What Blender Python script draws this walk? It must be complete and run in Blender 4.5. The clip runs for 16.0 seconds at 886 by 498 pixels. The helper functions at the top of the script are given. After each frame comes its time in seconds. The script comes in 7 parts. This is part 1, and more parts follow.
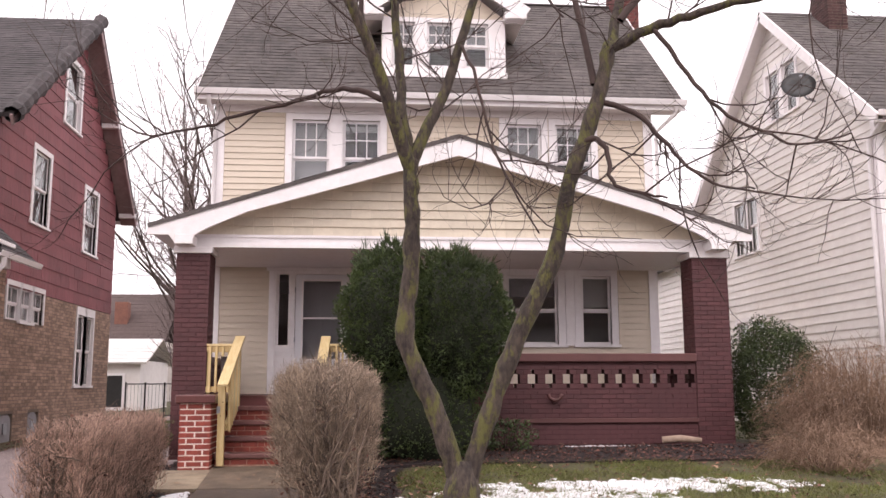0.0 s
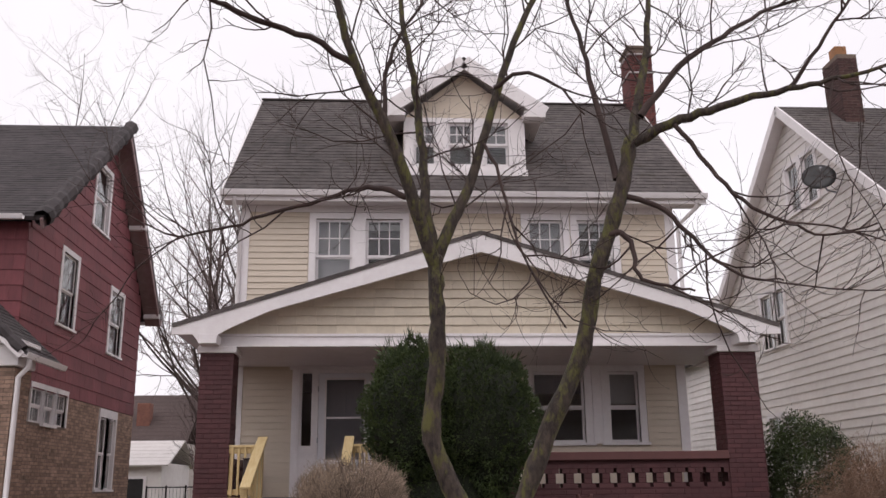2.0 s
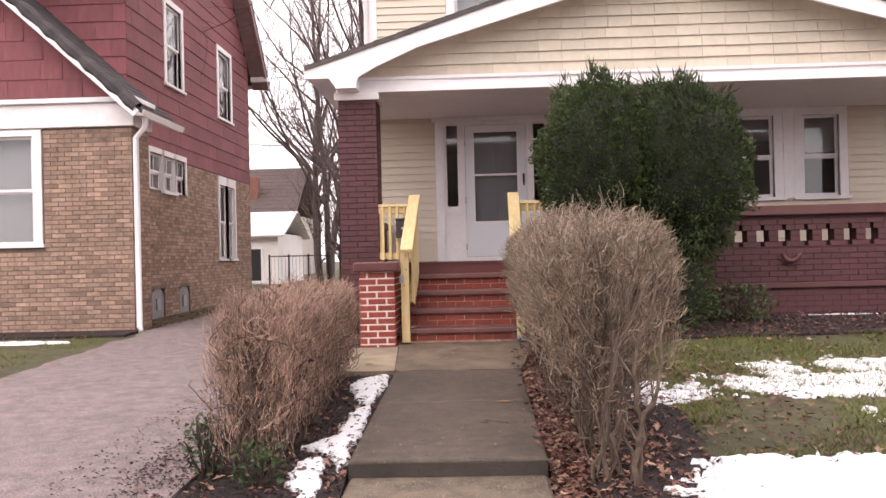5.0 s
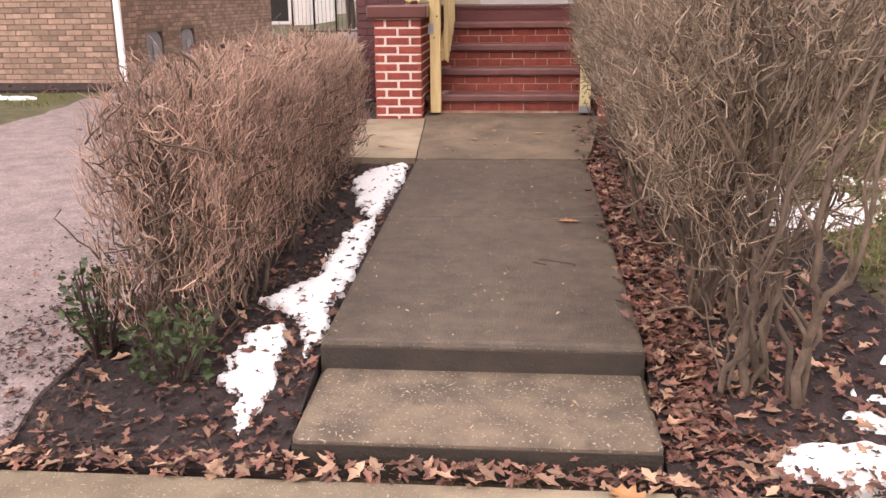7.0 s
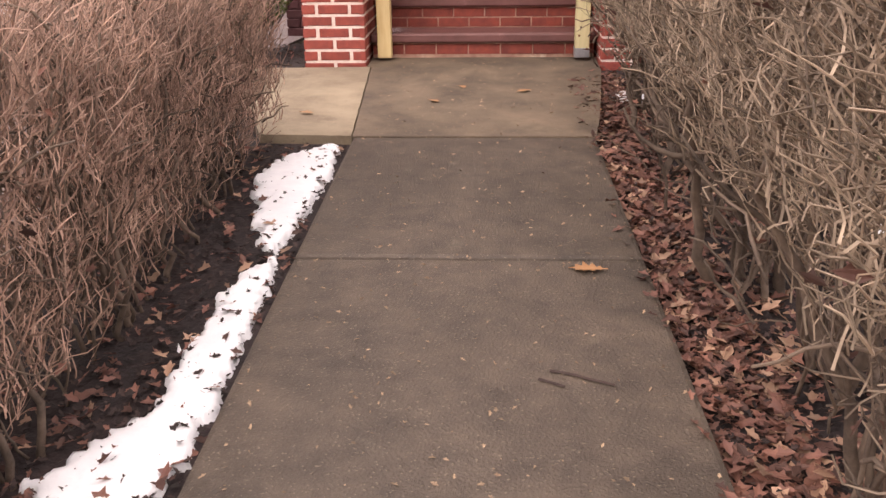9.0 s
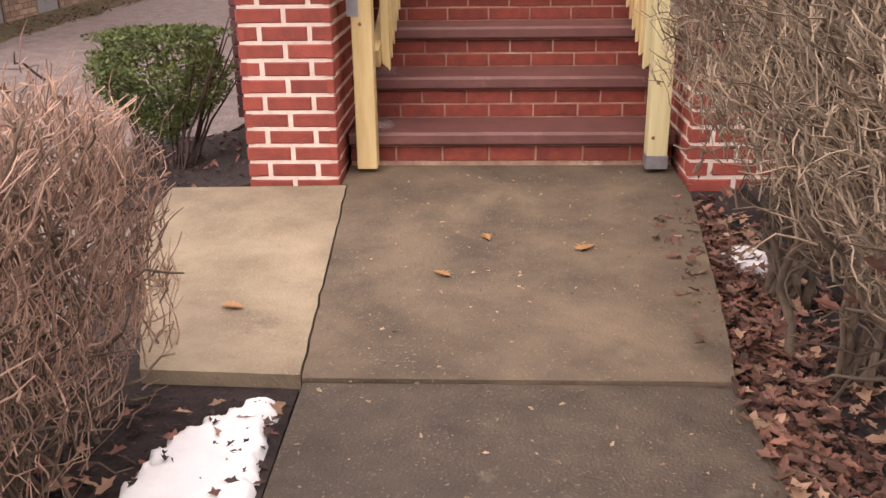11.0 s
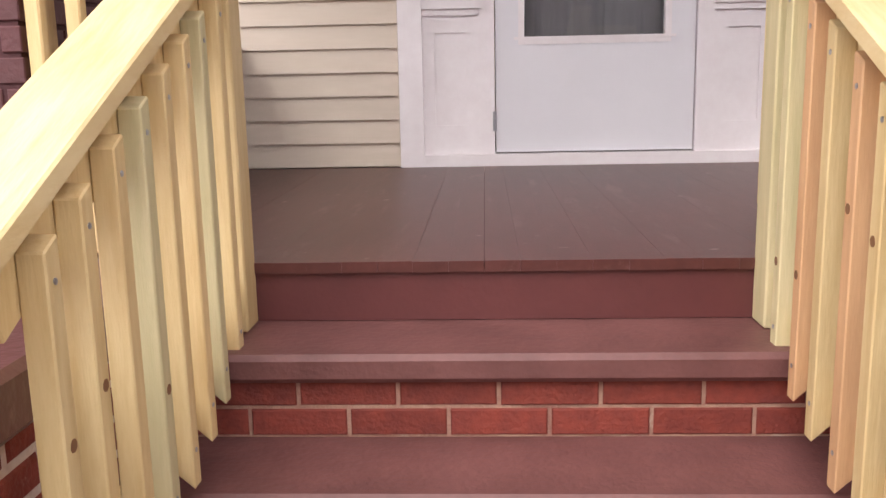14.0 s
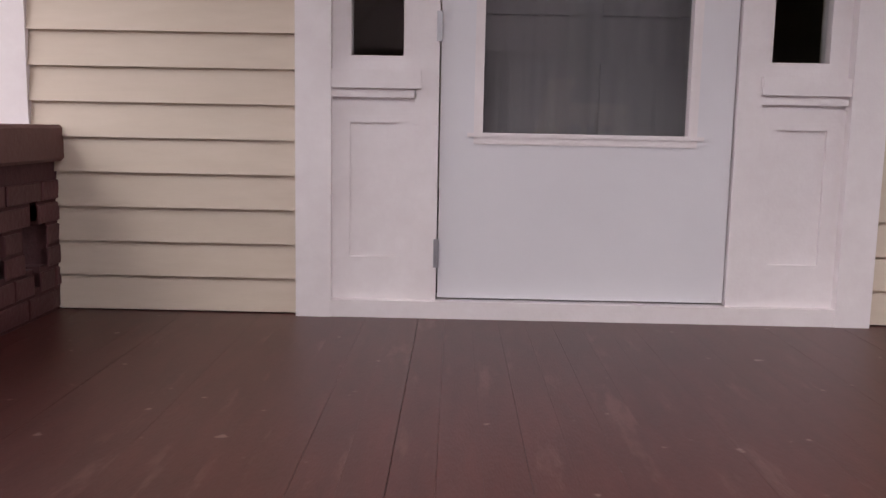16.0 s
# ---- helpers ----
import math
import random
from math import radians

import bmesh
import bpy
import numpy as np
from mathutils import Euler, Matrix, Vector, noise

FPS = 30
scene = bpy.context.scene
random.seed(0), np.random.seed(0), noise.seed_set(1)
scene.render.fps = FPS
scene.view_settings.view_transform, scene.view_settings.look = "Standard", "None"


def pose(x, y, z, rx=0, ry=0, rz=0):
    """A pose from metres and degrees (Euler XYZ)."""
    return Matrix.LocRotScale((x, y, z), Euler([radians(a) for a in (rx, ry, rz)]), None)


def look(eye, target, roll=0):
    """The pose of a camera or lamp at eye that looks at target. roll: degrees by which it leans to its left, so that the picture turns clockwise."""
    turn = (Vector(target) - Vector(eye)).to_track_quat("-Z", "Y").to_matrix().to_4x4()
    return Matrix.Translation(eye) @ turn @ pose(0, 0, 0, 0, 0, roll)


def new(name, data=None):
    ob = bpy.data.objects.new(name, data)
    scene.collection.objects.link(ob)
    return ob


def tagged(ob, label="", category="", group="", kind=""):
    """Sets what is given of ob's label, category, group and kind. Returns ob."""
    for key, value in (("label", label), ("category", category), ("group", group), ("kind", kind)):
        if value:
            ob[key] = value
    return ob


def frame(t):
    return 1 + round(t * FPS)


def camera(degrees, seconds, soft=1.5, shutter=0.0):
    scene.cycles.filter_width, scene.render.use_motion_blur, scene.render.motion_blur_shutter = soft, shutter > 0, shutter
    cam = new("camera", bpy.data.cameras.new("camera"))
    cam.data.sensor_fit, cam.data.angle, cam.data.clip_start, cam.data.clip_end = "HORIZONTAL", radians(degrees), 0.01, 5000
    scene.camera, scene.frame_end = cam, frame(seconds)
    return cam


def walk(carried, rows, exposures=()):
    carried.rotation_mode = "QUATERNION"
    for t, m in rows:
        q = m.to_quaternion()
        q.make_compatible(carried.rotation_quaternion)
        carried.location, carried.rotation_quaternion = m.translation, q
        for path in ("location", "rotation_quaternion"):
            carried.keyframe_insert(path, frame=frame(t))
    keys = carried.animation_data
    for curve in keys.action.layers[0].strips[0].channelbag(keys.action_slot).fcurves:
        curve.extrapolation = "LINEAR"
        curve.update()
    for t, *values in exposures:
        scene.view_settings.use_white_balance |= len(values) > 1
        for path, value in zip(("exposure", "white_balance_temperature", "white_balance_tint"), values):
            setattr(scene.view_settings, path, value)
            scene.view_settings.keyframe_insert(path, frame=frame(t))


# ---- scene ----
cam = camera(52.6, 16.0)
PATH = [
    (0, (1.188, -11.93, 1.015), (1.366, -9.961, 1.317), -0.2),
    (0.5, (1.181, -11.921, 1.028), (1.304, -9.973, 1.463), -0.4),
    (1, (1.181, -11.937, 1.035), (1.336, -10.016, 1.573), -0.8),
    (1.5, (1.173, -11.928, 1.027), (1.293, -10.02, 1.613), -0.8),
    (2, (1.175, -11.91, 1.016), (1.302, -9.982, 1.529), -0.7),
    (2.5, (1.157, -11.852, 0.997), (1.268, -9.9, 1.418), -0.2),
    (3, (0.895, -11.79, 0.96), (0.926, -9.809, 1.228), 0.3),
    (3.2, (0.765, -11.66, 0.945), (0.705, -9.67, 1.131), -0.4),
    (5.3, (0.157, -9.526, 0.933), (0.09, -7.528, 0.902), -1.6),
    (5.5, (0.157, -9.27, 0.887), (0.117, -7.272, 0.807), -1.4),
    (6, (0.135, -8.6, 0.857), (0.067, -6.611, 0.659), -3.5),
    (6.5, (0.102, -8.109, 0.926), (-0.132, -6.174, 0.48), -4.1),
    (7, (0.111, -7.676, 0.964), (-0.059, -5.757, 0.425), -0.6),
    (7.5, (0.096, -7.166, 0.976), (-0.078, -5.246, 0.441), -1.4),
    (8, (0.111, -6.715, 0.935), (-0.03, -4.829, 0.287), -2.0),
    (8.5, (0.091, -6.31, 0.943), (-0.077, -4.494, 0.123), -2.0),
    (9, (0.035, -5.788, 0.92), (-0.059, -3.921, 0.209), -0.7),
    (9.2, (0.033, -5.551, 0.893), (-0.026, -3.688, 0.166), -0.2),
    (11.3, (-0.123, -3.492, 1.114), (-0.218, -1.615, 0.433), -1.0),
    (11.5, (-0.12, -3.319, 1.142), (-0.211, -1.435, 0.477), -1.3),
    (12, (-0.059, -2.76, 1.198), (-0.149, -0.857, 0.587), -0.4),
    (12.5, (-0.072, -2.192, 1.208), (-0.169, -0.283, 0.617), -0.6),
    (13, (-0.013, -1.72, 1.263), (-0.092, 0.194, 0.69), -0.9),
    (13.5, (-0.019, -1.213, 1.268), (-0.14, 0.726, 0.793), -1.7),
    (14, (-0.001, -0.733, 1.311), (-0.098, 1.228, 0.93), -1.2),
    (14.5, (0.041, -0.313, 1.369), (-0.029, 1.668, 1.106), -0.2),
    (15, (0.015, 0.073, 1.385), (-0.052, 2.069, 1.287), 0.2),
    (15.5, (0.045, 0.401, 1.4), (-0.029, 2.394, 1.252), -0.4),
    (16, (0.099, 0.673, 1.502), (0.076, 2.654, 1.224), 1.1),
]
# the clip's own exposure and white balance on the way
EXPO = [
    (0.0, 1.0, 6700, 17), (0.5, 0.77, 6600, 17), (1.0, 0.1, 6550, 14), (1.5, 0.0, 6500, 14), (2.0, 0.1, 6500, 14), (2.5, 0.23, 6550, 16), (3.0, 0.49, 6600, 17),
    (5.3, 1.3, 6800, 16), (6.5, 1.44, 7000, 18), (8.0, 1.58, 7150, 18), (9.0, 1.48, 7200, 18), (11.5, 1.5, 7200, 15), (12.5, 1.65, 6950, 12), (13.5, 1.82, 6700, 13), (14.5, 1.66, 6650, 14), (15.2, 1.37, 6650, 18), (16.0, 1.22, 6600, 18),
]
walk(cam, [(t, look(eye, target, roll)) for t, eye, target, roll in PATH], EXPO)

# overcast winter sky: a pale cloud layer over the clear-sky model, one wide soft sun
SUN_EL, SUN_ROT = radians(32), radians(200)
world = bpy.data.worlds.new("overcast_sky")
scene.world = world
world.use_nodes = True
wn, wl = world.node_tree.nodes, world.node_tree.links
wn.clear()
w_out, w_bg = wn.new("ShaderNodeOutputWorld"), wn.new("ShaderNodeBackground")
w_sky = wn.new("ShaderNodeTexSky")
w_sky.sky_type, w_sky.sun_disc, w_sky.sun_elevation, w_sky.sun_rotation = "NISHITA", False, SUN_EL, SUN_ROT
w_noise, w_ramp, w_mix, w_tc = wn.new("ShaderNodeTexNoise"), wn.new("ShaderNodeValToRGB"), wn.new("ShaderNodeMix"), wn.new("ShaderNodeTexCoord")
w_noise.inputs["Scale"].default_value, w_noise.inputs["Detail"].default_value = 2.5, 4
w_ramp.color_ramp.elements[0].position, w_ramp.color_ramp.elements[0].color = 0.3, (9.2, 8.75, 9.1, 1)
w_ramp.color_ramp.elements[1].position, w_ramp.color_ramp.elements[1].color = 0.7, (10.6, 10.3, 10.4, 1)
w_mix.data_type = "RGBA"
w_mix.inputs["Factor"].default_value = 0.92
wl.new(w_tc.outputs["Generated"], w_noise.inputs["Vector"])
wl.new(w_noise.outputs["Fac"], w_ramp.inputs["Fac"])
wl.new(w_sky.outputs["Color"], w_mix.inputs["A"])
wl.new(w_ramp.outputs["Color"], w_mix.inputs["B"])
wl.new(w_mix.outputs["Result"], w_bg.inputs["Color"])
w_bg.inputs["Strength"].default_value = 0.1
wl.new(w_bg.outputs["Background"], w_out.inputs["Surface"])
sun = new("sun", bpy.data.lights.new("sun", "SUN"))
sun.data.energy, sun.data.angle, sun.data.color = 0.5, radians(40), (1.0, 0.96, 0.9)
sun.matrix_world = look((-6, -14, 16), (0, 0, 0))


# ---- materials ----
def mat(name, col, col2=None, scale=6.0, rough=0.75, bump=0.15, fine=70.0, rnd=0.0, metal=0.0, big=0.18, stretch=(1, 1, 1), island=False, stain=None, stain_at=0.62, spec=0.5, speck=None, speck_at=0.6, speck_scale=170):
    """Two-scale noise between two colours, large soft dirt, fine bump; rnd varies the value from piece to piece."""
    m = bpy.data.materials.new(name)
    m.use_nodes = True
    n, l = m.node_tree.nodes, m.node_tree.links
    b = n["Principled BSDF"]
    col2 = col2 or tuple(c * 0.75 for c in col)
    tc, mp = n.new("ShaderNodeTexCoord"), n.new("ShaderNodeMapping")
    mp.inputs["Scale"].default_value = stretch
    l.new(tc.outputs["Object"], mp.inputs["Vector"])
    info = n.new("ShaderNodeObjectInfo")
    add = n.new("ShaderNodeVectorMath")
    add.operation = "ADD"
    l.new(mp.outputs["Vector"], add.inputs[0])
    sc = n.new("ShaderNodeMath")
    sc.operation, sc.inputs[1].default_value = "MULTIPLY", 37.0 if rnd else 0.0
    l.new(info.outputs["Random"], sc.inputs[0])
    l.new(sc.outputs[0], add.inputs[1])
    n1 = n.new("ShaderNodeTexNoise")
    n1.inputs["Scale"].default_value, n1.inputs["Detail"].default_value, n1.inputs["Roughness"].default_value = scale, 6, 0.65
    l.new(add.outputs[0], n1.inputs["Vector"])
    ramp = n.new("ShaderNodeValToRGB")
    ramp.color_ramp.elements[0].position, ramp.color_ramp.elements[1].position = 0.32, 0.68
    ramp.color_ramp.elements[0].color, ramp.color_ramp.elements[1].color = (*col2, 1), (*col, 1)
    l.new(n1.outputs["Fac"], ramp.inputs["Fac"])
    n2 = n.new("ShaderNodeTexNoise")
    n2.inputs["Scale"].default_value, n2.inputs["Detail"].default_value = scale * 0.12, 3
    l.new(tc.outputs["Object"], n2.inputs["Vector"])
    val = n.new("ShaderNodeMapRange")
    val.inputs["To Min"].default_value, val.inputs["To Max"].default_value = 1 - big, 1 + big
    val.inputs["From Min"].default_value, val.inputs["From Max"].default_value = 0.25, 0.75
    l.new(n2.outputs["Fac"], val.inputs["Value"])
    hsv = n.new("ShaderNodeHueSaturation")
    l.new(ramp.outputs["Color"], hsv.inputs["Color"])
    last = val.outputs["Result"]
    if rnd:
        pr = n.new("ShaderNodeMapRange")
        pr.inputs["To Min"].default_value, pr.inputs["To Max"].default_value = 1 - rnd, 1 + rnd
        if island:
            geo = n.new("ShaderNodeNewGeometry")
            l.new(geo.outputs["Random Per Island"], pr.inputs["Value"])
        else:
            l.new(info.outputs["Random"], pr.inputs["Value"])
        mul = n.new("ShaderNodeMath")
        mul.operation = "MULTIPLY"
        l.new(last, mul.inputs[0])
        l.new(pr.outputs["Result"], mul.inputs[1])
        last = mul.outputs[0]
    l.new(last, hsv.inputs["Value"])
    out = hsv.outputs["Color"]
    if stain:
        n3 = n.new("ShaderNodeTexNoise")
        n3.inputs["Scale"].default_value, n3.inputs["Detail"].default_value, n3.inputs["Roughness"].default_value = scale * 0.45, 8, 0.7
        l.new(add.outputs[0], n3.inputs["Vector"])
        r3 = n.new("ShaderNodeMapRange")
        r3.inputs["From Min"].default_value, r3.inputs["From Max"].default_value = stain_at, stain_at + 0.1
        l.new(n3.outputs["Fac"], r3.inputs["Value"])
        mx = n.new("ShaderNodeMix")
        mx.data_type = "RGBA"
        mx.inputs["B"].default_value = (*stain, 1)
        l.new(r3.outputs["Result"], mx.inputs["Factor"])
        l.new(out, mx.inputs["A"])
        out = mx.outputs["Result"]
    if speck:
        n5 = n.new("ShaderNodeTexNoise")
        n5.inputs["Scale"].default_value, n5.inputs["Detail"].default_value = speck_scale, 2
        l.new(tc.outputs["Object"], n5.inputs["Vector"])
        r5 = n.new("ShaderNodeMapRange")
        r5.inputs["From Min"].default_value, r5.inputs["From Max"].default_value = speck_at, speck_at + 0.06
        l.new(n5.outputs["Fac"], r5.inputs["Value"])
        m5 = n.new("ShaderNodeMix")
        m5.data_type = "RGBA"
        m5.inputs["B"].default_value = (*speck, 1)
        l.new(r5.outputs["Result"], m5.inputs["Factor"])
        l.new(out, m5.inputs["A"])
        out = m5.outputs["Result"]
    l.new(out, b.inputs["Base Color"])
    b.inputs["Roughness"].default_value, b.inputs["Metallic"].default_value = rough, metal
    b.inputs["Specular IOR Level"].default_value = spec
    if bump:
        n4, bp = n.new("ShaderNodeTexNoise"), n.new("ShaderNodeBump")
        n4.inputs["Scale"].default_value, n4.inputs["Detail"].default_value = fine, 5
        l.new(add.outputs[0], n4.inputs["Vector"])
        bp.inputs["Strength"].default_value, bp.inputs["Distance"].default_value = bump, 0.01
        l.new(n4.outputs["Fac"], bp.inputs["Height"])
        l.new(bp.outputs["Normal"], b.inputs["Normal"])
    return m


def glass_mat(name, tint=(0.9, 0.92, 0.92), rough=0.02):
    m = bpy.data.materials.new(name)
    m.use_nodes = True
    b = m.node_tree.nodes["Principled BSDF"]
    b.inputs["Base Color"].default_value = (*tint, 1)
    b.inputs["Roughness"].default_value, b.inputs["Transmission Weight"].default_value, b.inputs["IOR"].default_value = rough, 1.0, 1.48
    return m


M_WHITE = mat("white_paint", (0.86, 0.82, 0.83), (0.80, 0.75, 0.76), 9, 0.45, 0.08, 90, big=0.05)
M_DOOR = mat("door_enamel", (0.76, 0.755, 0.79), (0.73, 0.725, 0.76), 3, 0.35, 0.03, 120, big=0.03)
M_SIDING = mat("cream_siding", (0.66, 0.57, 0.47), (0.62, 0.53, 0.43), 5, 0.5, 0.06, 60, rnd=0.03, big=0.06, stretch=(1, 1, 6))
M_GABLE = mat("cream_shingle", (0.66, 0.58, 0.47), (0.60, 0.52, 0.42), 12, 0.65, 0.2, 60, rnd=0.06, big=0.06)
M_MAROON_BRICK = mat("maroon_painted_brick", (0.094, 0.030, 0.033), (0.075, 0.024, 0.027), 14, 0.6, 0.35, 60, rnd=0.14, big=0.1)
M_MAROON = mat("maroon_paint", (0.115, 0.043, 0.040), (0.095, 0.034, 0.033), 5, 0.55, 0.2, 50, big=0.15)
M_TREAD = mat("worn_maroon_tread", (0.168, 0.069, 0.064), (0.112, 0.044, 0.041), 7, 0.5, 0.25, 60, big=0.15, stain=(0.26, 0.13, 0.12), stain_at=0.66)
M_FLOORBOARD = mat("maroon_floor_board", (0.092, 0.029, 0.025), (0.066, 0.021, 0.018), 5, 0.38, 0.10, 60, rnd=0.02, stretch=(5, 0.9, 5), big=0.22, stain=(0.14, 0.064, 0.056), stain_at=0.58, speck=(0.27, 0.19, 0.165), speck_at=0.715, speck_scale=19)
M_RED_BRICK = mat("red_brick", (0.31, 0.060, 0.042), (0.20, 0.040, 0.031), 16, 0.75, 0.5, 90, rnd=0.16, big=0.08, stain=(0.46, 0.27, 0.22), stain_at=0.66)
M_MORTAR = mat("pale_mortar", (0.74, 0.63, 0.57), (0.60, 0.47, 0.42), 25, 0.9, 0.5, 120, big=0.1)
M_MORTAR_STEP = mat("dull_red_mortar", (0.42, 0.27, 0.20), (0.26, 0.13, 0.10), 12, 0.9, 0.5, 120, stain=(0.55, 0.45, 0.36), stain_at=0.58)
M_STEP_BRICK = mat("dark_red_brick", (0.26, 0.048, 0.030), (0.16, 0.030, 0.023), 16, 0.7, 0.5, 90, rnd=0.15, big=0.08)
M_MORTAR_DARK = mat("brown_mortar", (0.20, 0.15, 0.12), (0.15, 0.11, 0.09), 25, 0.9, 0.5, 120)
M_MAROON_JOINT = mat("maroon_joint", (0.075, 0.024, 0.027), None, 25, 0.8, 0.4, 90)
M_TAN_BRICK = mat("brown_tan_brick", (0.41, 0.268, 0.2), (0.22, 0.145, 0.11), 8, 0.8, 0.4, 60, rnd=0.3, big=0.12)
M_TAN_STUFF = mat("brown_tan_brick_far", (0.41, 0.268, 0.2), (0.22, 0.145, 0.11), 8, 0.8, 0.4, 60, rnd=0.3, big=0.12, island=True)
M_RED_SHINGLE = mat("oxblood_shingle", (0.245, 0.072, 0.082), (0.18, 0.052, 0.062), 6, 0.7, 0.25, 40, rnd=0.12, big=0.12, stretch=(2, 2, 0.5))
M_ROOF = mat("grey_asphalt_shingle", (0.125, 0.106, 0.102), (0.066, 0.057, 0.056), 5, 0.9, 0.5, 40, big=0.3, rnd=0.1, island=True, stain=(0.06, 0.05, 0.042), stain_at=0.56)
M_ROOF_DARK = mat("dark_asphalt_shingle", (0.078, 0.066, 0.068), (0.044, 0.038, 0.04), 5, 0.9, 0.5, 40, big=0.25, rnd=0.12, island=True)
M_WHITE_SIDING = mat("white_wood_siding", (0.80, 0.76, 0.74), (0.72, 0.67, 0.65), 4, 0.6, 0.12, 50, rnd=0.05, big=0.1)
M_CONCRETE = mat("damp_concrete", (0.116, 0.086, 0.065), (0.056, 0.042, 0.033), 9, 0.6, 0.6, 120, big=0.32, stain=(0.165, 0.132, 0.10), stain_at=0.64, speck=(0.20, 0.158, 0.12), speck_at=0.64, speck_scale=120)
M_CONCRETE_PALE = mat("pale_concrete", (0.31, 0.245, 0.17), (0.165, 0.123, 0.085), 3.5, 0.8, 0.5, 90, big=0.4, stain=(0.12, 0.086, 0.062), stain_at=0.6, speck=(0.38, 0.31, 0.23), speck_at=0.64, speck_scale=140)
M_ASPHALT = mat("weathered_asphalt", (0.28, 0.212, 0.206), (0.12, 0.093, 0.092), 55, 0.85, 0.7, 110, big=0.3, stain=(0.32, 0.265, 0.26), stain_at=0.6, speck=(0.40, 0.34, 0.33), speck_at=0.62, speck_scale=120)
M_SOIL = mat("dark_mulch_soil", (0.036, 0.022, 0.021), (0.014, 0.009, 0.010), 14, 0.9, 0.9, 60, big=0.3)
M_LAWN = mat("winter_lawn", (0.10, 0.10, 0.037), (0.052, 0.039, 0.026), 9, 0.9, 0.9, 70, big=0.3, stain=(0.095, 0.058, 0.04), stain_at=0.58)
M_GRASS = mat("grass_blade", (0.17, 0.19, 0.045), (0.10, 0.092, 0.036), 1.5, 0.7, 0, rnd=0.3, island=True)
M_SNOW = mat("old_snow", (0.86, 0.85, 0.87), (0.76, 0.75, 0.78), 9, 0.6, 0.5, 30, big=0.05)
M_LEAF = mat("fallen_leaf", (0.205, 0.092, 0.064), (0.085, 0.036, 0.03), 9, 0.65, 0.1, 80, rnd=0.65, island=True)
M_OAKLEAF = mat("tan_oak_leaf", (0.46, 0.24, 0.11), (0.33, 0.16, 0.07), 14, 0.6, 0.1, 80)
M_PINE = mat("new_treated_pine", (0.68, 0.53, 0.28), (0.55, 0.39, 0.18), 5, 0.6, 0.15, 40, rnd=0.12, big=0.12, stretch=(7, 7, 0.7), stain=(0.44, 0.29, 0.14), stain_at=0.64)
M_PINE_CAP = mat("pine_cap_board", (0.72, 0.58, 0.33), (0.60, 0.43, 0.20), 4, 0.6, 0.15, 40, rnd=0.08, stretch=(12, 0.8, 3), stain=(0.46, 0.30, 0.14), stain_at=0.66)
M_PINE_GREEN = mat("greenish_treated_pine", (0.66, 0.57, 0.34), (0.52, 0.46, 0.25), 5, 0.6, 0.15, 40, rnd=0.08, stretch=(8, 8, 0.6))
M_PINE_PINK = mat("reddish_pine", (0.62, 0.38, 0.20), (0.50, 0.29, 0.15), 5, 0.6, 0.12, 40, stretch=(7, 7, 0.7))
M_KNOT = mat("pine_knot", (0.20, 0.09, 0.035), None, 30, 0.6, 0.05)
M_STEEL = mat("galvanised_steel", (0.42, 0.42, 0.45), (0.33, 0.33, 0.36), 20, 0.45, 0.1, 90, metal=0.8)
M_BARK = mat("grey_bark", (0.088, 0.066, 0.052), (0.02, 0.015, 0.014), 18, 0.9, 1.0, 30, big=0.4, stretch=(2.2, 2.2, 0.9), stain=(0.11, 0.105, 0.034), stain_at=0.5)
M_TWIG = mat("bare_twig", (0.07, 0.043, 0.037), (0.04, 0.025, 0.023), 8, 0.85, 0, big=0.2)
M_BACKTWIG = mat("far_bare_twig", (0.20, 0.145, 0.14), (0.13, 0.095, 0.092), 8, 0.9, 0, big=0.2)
M_PRIVET = mat("privet_twig", (0.37, 0.28, 0.205), (0.10, 0.07, 0.052), 7, 0.8, 0, rnd=0.5, island=True, big=0.2)
M_PRIVET_RED = mat("reddish_privet_twig", (0.51, 0.332, 0.255), (0.19, 0.114, 0.087), 7, 0.8, 0, rnd=0.5, island=True, big=0.2)
M_YEW = mat("yew_needles", (0.074, 0.104, 0.025), (0.018, 0.032, 0.012), 4.5, 0.6, 0, rnd=0.35, island=True, big=0.35)
M_YEW_CORE = mat("yew_inner_shade", (0.016, 0.020, 0.010), None, 8, 0.95, 0.5)
M_BOX = mat("boxwood_leaf", (0.12, 0.15, 0.038), (0.05, 0.07, 0.02), 5, 0.55, 0, rnd=0.3, island=True, big=0.3)
M_SHRUB = mat("green_shrub_leaf", (0.07, 0.105, 0.03), (0.03, 0.05, 0.018), 4, 0.55, 0, rnd=0.35, island=True)
M_GLASS = glass_mat("window_glass")
# shade behind the panes put into colour: near-black, and a dim room grey
M_DARK = mat("unlit_room_black", (0.03, 0.028, 0.028), None, 4, 0.9, 0)
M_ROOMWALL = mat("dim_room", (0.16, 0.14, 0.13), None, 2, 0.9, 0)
M_CURTAIN = mat("grey_curtain", (0.34, 0.32, 0.34), (0.26, 0.25, 0.27), 3, 0.9, 0, stretch=(9, 9, 0.3))
M_BLIND = mat("white_blind", (0.55, 0.53, 0.53), None, 5, 0.8, 0)
M_BLACK = mat("black_iron", (0.012, 0.011, 0.012), None, 20, 0.4, 0.1)
M_GREYDISH = mat("grey_dish", (0.045, 0.045, 0.047), None, 10, 0.5, 0.05)
M_FLUE = mat("clay_flue", (0.42, 0.20, 0.09), None, 20, 0.8, 0.3)
